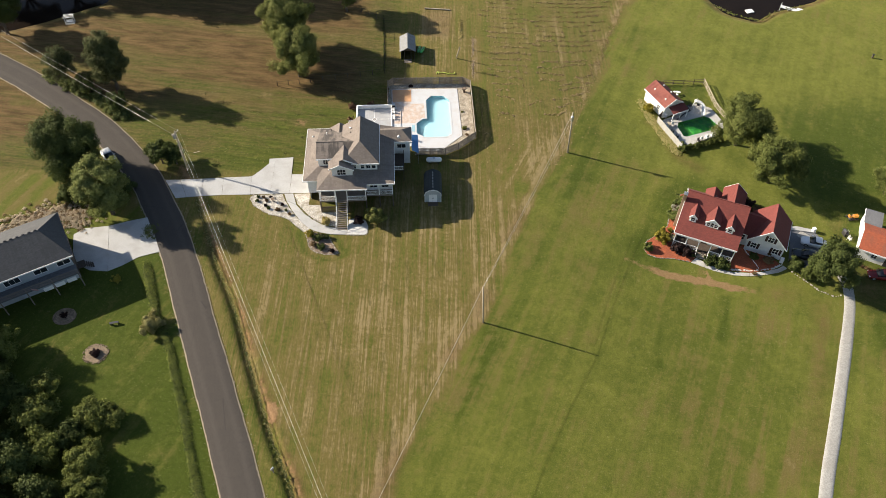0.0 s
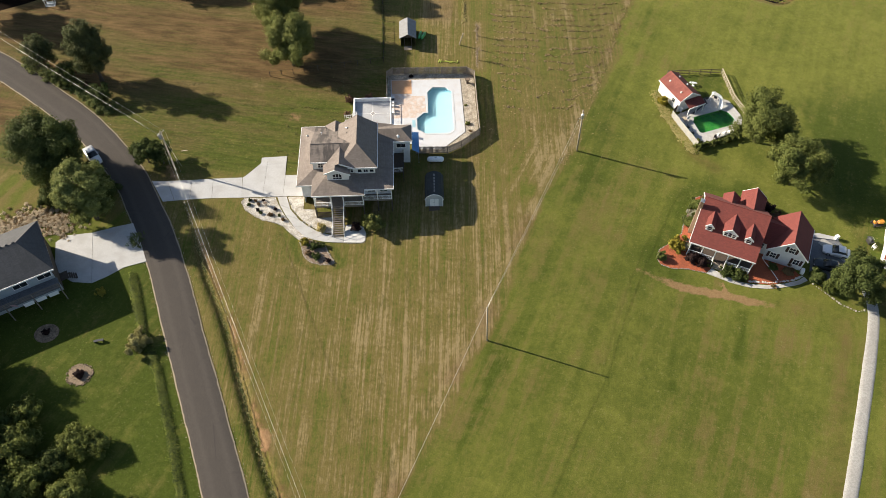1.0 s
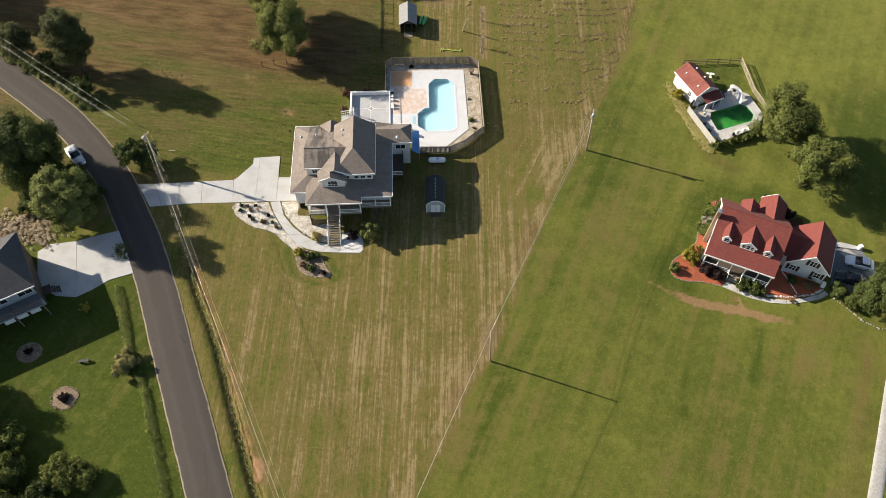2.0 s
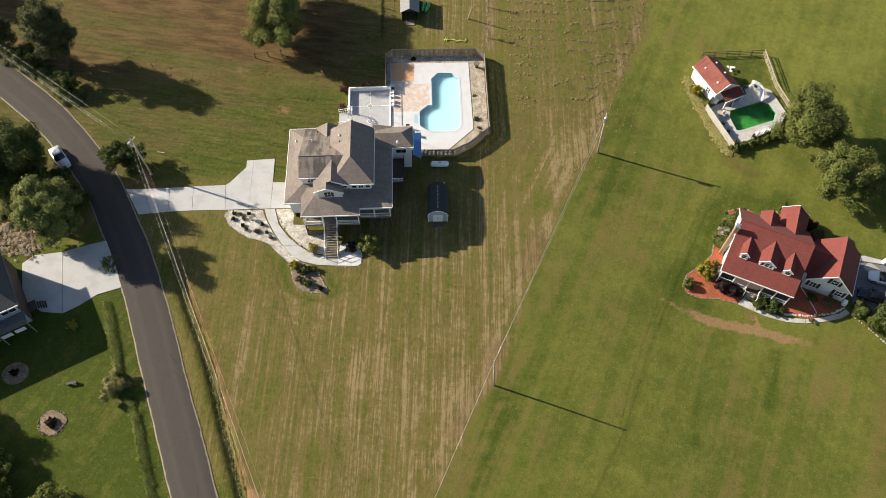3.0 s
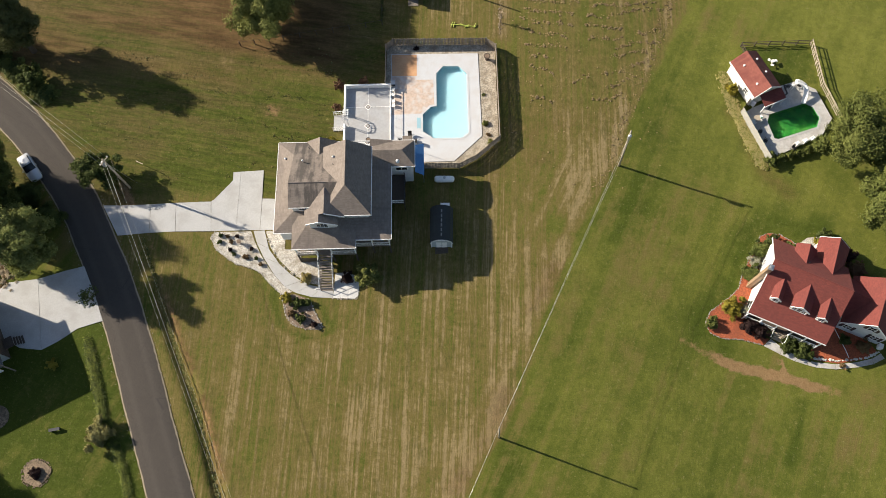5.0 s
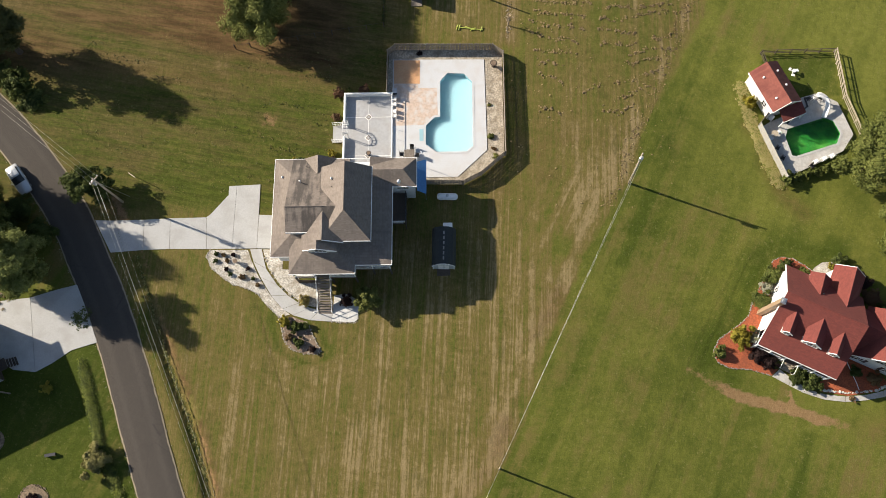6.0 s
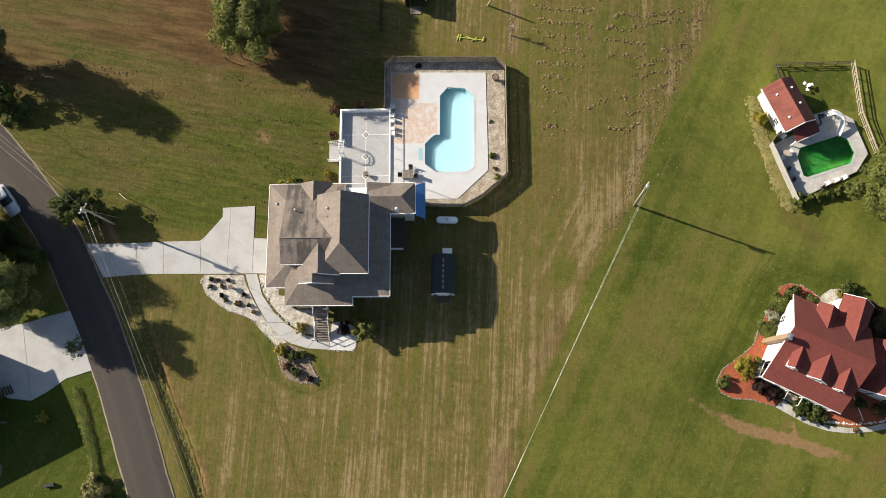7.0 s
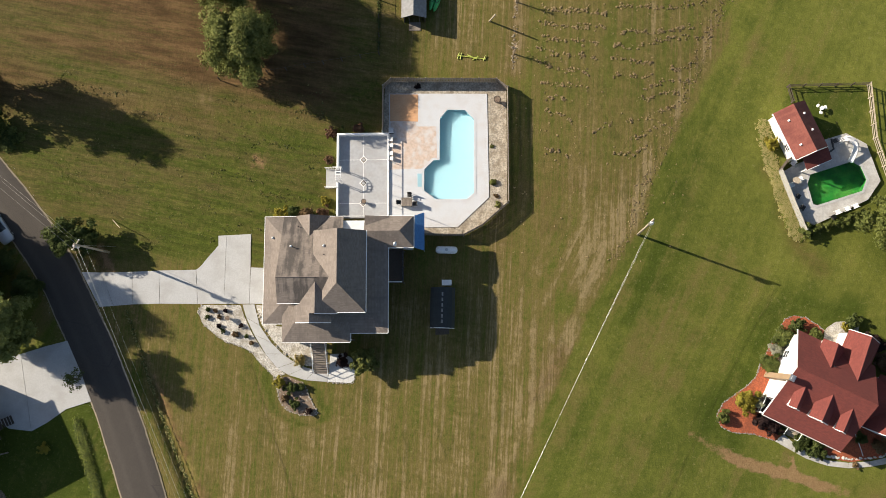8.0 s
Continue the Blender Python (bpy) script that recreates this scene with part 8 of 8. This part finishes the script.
# round the red-roofed house
for i, (x, y, h, r, m, l) in enumerate((
        (34.95, 84.2, 1.1, 0.85, LEAF_MID, "clipped green shrub in red mulch"), (37.7, 86.4, 2.0, 1.45, LEAF_YELLOW, "bright yellow-green shrub in red mulch"), (39.25, 86.4, 1.5, 0.95, LEAF_WHITE, "pale flowering shrub beside the porch"),
        (40.2, 84.1, 1.3, 1.2, LEAF_PURPLE, "dark purple shrub before the porch"), (41.5, 83.2, 1.2, 1.1, LEAF_PURPLE, "dark purple shrub beside the steps"), (42.3, 82.9, 0.9, 0.7, LEAF_DARK, "dark shrub beside the steps"),
        (40.95, 91.3, 1.7, 1.4, LEAF_MID, "dense round green shrub beside the chimney"), (41.9, 93.1, 1.2, 1.0, LEAF_WHITE, "white flowering shrub along the west wall"), (42.7, 94.8, 1.7, 1.4, LEAF_MID, "dense round green shrub at the house corner"),
        (44.6, 96.3, 1.1, 0.95, LEAF_DARK, "low green shrub in the mulch behind the house"), (46.9, 95.5, 1.0, 0.75, LEAF_MID, "small green shrub beside the back wall"),
        (44.6, 81.1, 1.0, 0.8, LEAF_DARK, "clipped dark ball shrub at the path"), (45.2, 81.9, 1.0, 0.8, LEAF_DARK, "clipped dark ball shrub before the porch"), (46.9, 81.2, 1.0, 0.8, LEAF_DARK, "clipped dark ball shrub before the porch rail"), (46.15, 80.3, 1.0, 0.85, LEAF_DARK, "clipped dark ball shrub at the path edge"), (47.4, 80.2, 0.9, 0.7, LEAF_DARK, "clipped dark ball shrub at the porch corner"),
        (52.5, 82.3, 1.1, 0.8, LEAF_DARK, "dark shrub under the garage window"), (54.7, 81.4, 1.2, 0.9, LEAF_RUST, "rust-tinged shrub beside the garage"), (57.3, 90.3, 1.7, 1.4, LEAF_DARK, "dark shrub behind the garage"), (55.6, 92.2, 1.5, 1.2, LEAF_PINK, "pinkish shrub behind the garage"),
        (51.8, 97.2, 1.2, 1.0, LEAF_DARK, "green shrub beside the rear wing"), (54.2, 94.5, 1.6, 1.4, LEAF_PURPLE, "dark shrub in the shade behind the house"),
        (58.9, 80.0, 2.2, 1.5, LEAF_DARK, "dark rust-tinged bushy shrub at the apron"), (60.2, 78.2, 2.0, 1.4, LEAF_MID, "green shrub below the tree"), (51.8, 78.9, 0.4, 0.4, LEAF_RUST, "small rust plant on the stone edging"),
        (51.0, 96.4, 0.7, 0.6, LEAF_YELLOW, "yellow plant in the stone bed"))):
    shrub(x, y, h * 1.05, r * 1.14, m, l, 300 + i, 0.1, 1.2, group="shrubs round the red-roofed house")
# hedge at the green pool, tall grass along the board fence, spiky plant
for i in range(7):
    t = i / 6
    shrub(46.3 + 7.4 * t, 108.9 + 2.7 * t, 1.1, 0.8, LEAF_MID if i else LEAF_DARK, "clipped green hedge bush beside the pool", 340 + i, group="hedge bushes")
shrub(46.0, 108.9, 1.6, 1.1, LEAF_MID, "rounded green bush at the fence end", 350)
shrub(41.6, 120.6, 1.6, 1.0, LEAF_YELLOW, "spiky yellow-green plant against the pool house", 351, 0.3, upright=0.6)
# west side
shrub(-45.2, 67.8, 1.9, 1.9, LEAF_TAN, "tan-green round shrub in the hedgerow", 360, 0.12)
shrub(-52.6, 62.7, 0.55, 0.9, LEAF_PURPLE, "small dark shrub in a mulch ring", 361)
shrub(-59.4, 69.6, 0.8, 0.6, LEAF_PURPLE, "small dark shrub in a shaded mulch ring", 362)
bed("mulch_ring", [(-52.6 + (1.7 + 0.16 * math.sin(a * 3 + 1) + 0.1 * math.sin(a * 7)) * math.cos(a), 62.8 + (1.6 + 0.15 * math.sin(a * 4)) * math.sin(a)) for a in np.linspace(0, 6.17, 40)], STRAW, "round bed of pale wood mulch", 0.09)
bed("mulch_ring", [(-59.4 + 1.8 * math.cos(a), 69.6 + 1.6 * math.sin(a)) for a in np.linspace(0, 6.0, 30)], STRAW, "round bed of thin mulch in house shade", 0.09)
scatter("mulch_chips", [(-52.6 + 1.95 * math.cos(a), 62.8 + 1.85 * math.sin(a)) for a in np.linspace(0, 6.0, 24)], 420, 0.08, STRAW, "loose chips of pale wood mulch on the lawn", 7)
tree(-49.4, 85.6, 3.2, 1.3, LEAF_DARK, "thin sparse sapling at the driveway corner", 363, low=0.5, leaf=0.12, density=0.16, name="sapling")
bn = thing("garden_bench", pose(-51.2, 68.2, 0, 0, 0, 12), "low dark green bench on the lawn", "bench")
part("seat", Geo().cbox(-0.7, 0.7, -0.2, 0.2, 0.4, 0.46, 0.015), STEEL_DARK, bn)
for q in (-0.55, 0.55):
    part("leg", Geo().box(q - 0.04, q + 0.04, -0.18, 0.18, 0, 0.4), STEEL_DARK, bn)
shrub(-53.0, 76.5, 1.3, 0.8, LEAF_YELLOW, "yellow-green sapling on the shaded lawn", 364)


def row_of_clumps(name, line, width, h, count, per, leaf, mats, label, seed, upright=0.3, flat=0.9):
    """Rough growth along a plan line, one mesh for each leaf colour."""
    r = random.Random(seed)
    line = [np.array(p, float) for p in line]
    for k, m in enumerate(mats):
        cl = []
        for i in range(count):
            j = r.randrange(len(line) - 1)
            p = line[j] + (line[j + 1] - line[j]) * r.random()
            x, y = p[0] + r.gauss(0, width / 2), p[1] + r.gauss(0, width / 2)
            cl.append((x, y, gz(x, y) + h * r.uniform(0.05, 0.6), h * r.uniform(0.35, 0.9)))
        tagged(part(name, leaf_mesh(name, cl, per, leaf, seed + k, m, 0, upright, flat), m, None), label, "plants", kind="stuff")


row_of_clumps("hedgerow", [(-49.2, 80.0), (-47.0, 74.5), (-45.2, 69.6), (-41.6, 63.4), (-37.3, 53.0), (-33.6, 42.9), (-30, 34)], 0.55, 0.4, 1500, 15000, 0.08, (LEAF_YG, LEAF_MID, LEAF_DARK), "rough green growth along a ditch in the lawn", 500, 0.0, 2.0)
row_of_clumps("tall_grass", [(40.6, 123.7), (41.4, 118.6), (42.9, 114.0), (44.0, 110.6), (45.0, 108.2)], 0.65, 0.3, 2200, 30000, 0.075, (LEAF_STRAW, LEAF_STRAW, LEAF_YG), "tall straw-coloured grass along the board fence", 510, 0.0, 3.5)
row_of_clumps("dead_stalks", [(-79, 85), (-73, 89), (-67, 91.5), (-62.5, 90.2)], 2.8, 0.4, 330, 15000, 0.1, (LEAF_STALK, LEAF_STALK, LEAF_RUST), "tangle of pale dead stalks behind the house", 520, 0.0, 3.0)
row_of_clumps("ditch_weeds", [tuple(p) for p in DITCH[6:]], 0.3, 0.16, 700, 4000, 0.06, (LEAF_TAN, LEAF_DARK), "dry weeds along the eroded ditch", 530, 0.0, 2.0)
row_of_clumps("bank_scrub", [(-62, 117), (-68, 122), (-75, 126.5), (-82, 131)], 1.4, 0.8, 220, 12000, 0.18, (LEAF_DARK, LEAF_MID), "rough scrub on the roadside bank", 540, 0.0, 1.2)
row_of_clumps("pond_reeds", [(64, 158.5), (66, 156), (70, 153.4), (73.2, 152.6), (77.4, 156), (84.5, 159)], 0.5, 0.16, 70, 2200, 0.09, (LEAF_TAN, LEAF_YG), "pale reeds on the pond bank", 550, 0.1, 1.5)
row_of_clumps("dry_brush", [(6.6, 142.5), (6.5, 136), (6.4, 129.8)], 0.35, 0.1, 70, 1000, 0.09, (LEAF_STALK,), "dry brown brush in a line across the grass", 570, 0.0, 2.0)
row_of_clumps("dry_brush", [(4.1, 151.0), (4.0, 143.7)], 0.4, 0.2, 120, 1800, 0.07, (LEAF_STRAW,), "dry brush beside the garden plot", 575, 0.2, 0.8)
row_of_clumps("fence_weeds", [(-12.1, 132), (-12.6, 142), (-13.3, 152.5)], 0.25, 0.25, 400, 3000, 0.07, (LEAF_DARK,), "weeds grown along the paddock fence", 580, 0.2, 0.8)


HAY_ROWS = [
    (9.4, 137.0, 19.0, 135.7), (9.7, 135.1, 18.1, 133.5), (9.5, 133.1, 17.9, 131.4), (9.8, 131.2, 16.7, 129.0), (10.2, 128.5, 16.7, 127.1), (11.0, 126.2, 13.9, 125.6), (10.9, 124.5, 14.6, 122.6), (11.0, 119.2, 14.4, 117.7),
    (20.6, 135.4, 32.3, 137.3), (25.5, 134.2, 33.5, 136.1), (20.0, 133.3, 24.3, 134.2), (19.7, 131.5, 25.5, 131.8), (19.7, 129.1, 25.5, 130.1), (24.3, 128.0, 30.4, 129.3),
    (27.4, 130.6, 31.3, 131.5), (22.8, 126.3, 29.2, 127.3), (17.4, 121.6, 20.4, 122.6), (21.9, 123.3, 28.6, 125.1), (22.6, 121.0, 27.4, 122.7), (20.2, 118.1, 24.7, 119.6)]


def hay_tufts():
    """Cut hay left in broken rows, in two mown strips, and along the field's edge."""
    r = random.Random(56)
    rows = list(HAY_ROWS)
    y = 139.2
    while y < 164:
        rows += [(9.0 + r.uniform(-1, 1), y, 19 + r.uniform(-1, 1), y - 1.4), (20.5 + r.uniform(-1, 1), y - 0.3, 33 + (y - 138) * 0.35 + r.uniform(-2, 1), y + 1.4)]
        y += r.uniform(1.7, 2.3)
    cl = []
    for x0, y0, x1, y1 in rows:
        n = int((x1 - x0) * 11)
        hump = [r.uniform(0.15, 1) for i in range(9)]
        for i in range(n):
            t = r.random()
            if r.random() < hump[int(t * 9)]:
                x, yy = x0 + (x1 - x0) * t, y0 + (y1 - y0) * t + 0.35 * math.sin(t * 5 + x0) + r.gauss(0, 0.2)
                cl.append((x, yy, gz(x, yy) + 0.03, r.uniform(0.05, 0.17)))
    for i in range(900):
        yy = 104 + r.random() * 58
        x = np.interp(yy, [p[1] for p in FIELD_EDGE], [p[0] for p in FIELD_EDGE]) - 1.2 + r.gauss(0, 0.6) if i % 3 else 7 + r.random() * 24
        cl.append((x, yy, gz(x, yy) + 0.02, r.uniform(0.03, 0.12)))
    tagged(part("hay_tufts", leaf_mesh("hay_tufts", cl, 60000, 0.08, 561, LEAF_HAY, 0, 0.0, 1.5), LEAF_HAY, None), "scattered tufts of cut hay in broken rows", "hay", kind="stuff")


hay_tufts()


def lawn_tufts():
    """Coarse tufts and clippings left in rows over the mown lawn."""
    r = random.Random(77)
    for k, m in enumerate((LEAF_CLIP, LEAF_SLIM)):
        cl = []
        while len(cl) < 520:
            v, u = 104 + 1.75 * r.randrange(0, 15), r.uniform(-56, -19)
            x, y = u, v - 0.158 * (u + 37) + 0.6 * math.sin(u * 0.23 + v) + r.gauss(0, 0.42)
            if 102.5 < y < 129 and x > -50 - (y - 104) * 0.55 and math.sin(u * 0.5 + v * 1.9) + math.sin(u * 0.17 + v) + r.gauss(0, 0.6) > 0.4:
                cl.append((x, y, gz(x, y) + 0.02, r.uniform(0.03, 0.12)))
        tagged(part("lawn_tufts", leaf_mesh("lawn_tufts", cl, 5000, 0.055, 580 + k, m, 0, 0.0, 1.2), m, None), "coarse tufts and clippings in rows on the lawn", "grass", kind="stuff")


lawn_tufts()


def road_gravel():
    r = random.Random(9)
    g = Geo()
    for i in range(0, len(ROAD_LINE) - 1):
        a, b = ROAD_LINE[i], ROAD_LINE[i + 1]
        d = b - a
        n = np.array([d[1], -d[0]]) / np.hypot(*d)
        for s in (-1, 1):
            for k in range(3):
                p = a + d * r.random() + n * s * (ROAD_HALF + abs(r.gauss(0.0, 0.22)))
                q = r.uniform(0.02, 0.045)
                g.cbox(-q, q, -q * 0.7, q * 0.7, -0.05, q * 0.5, q * 0.25, pose(p[0], p[1], 0.0, r.uniform(-10, 10), r.uniform(-10, 10), r.uniform(0, 180)))
    tagged(part("roadside_gravel", g, STONE, None), "loose pale gravel along the road edges", "gravel", kind="stuff")


road_gravel()
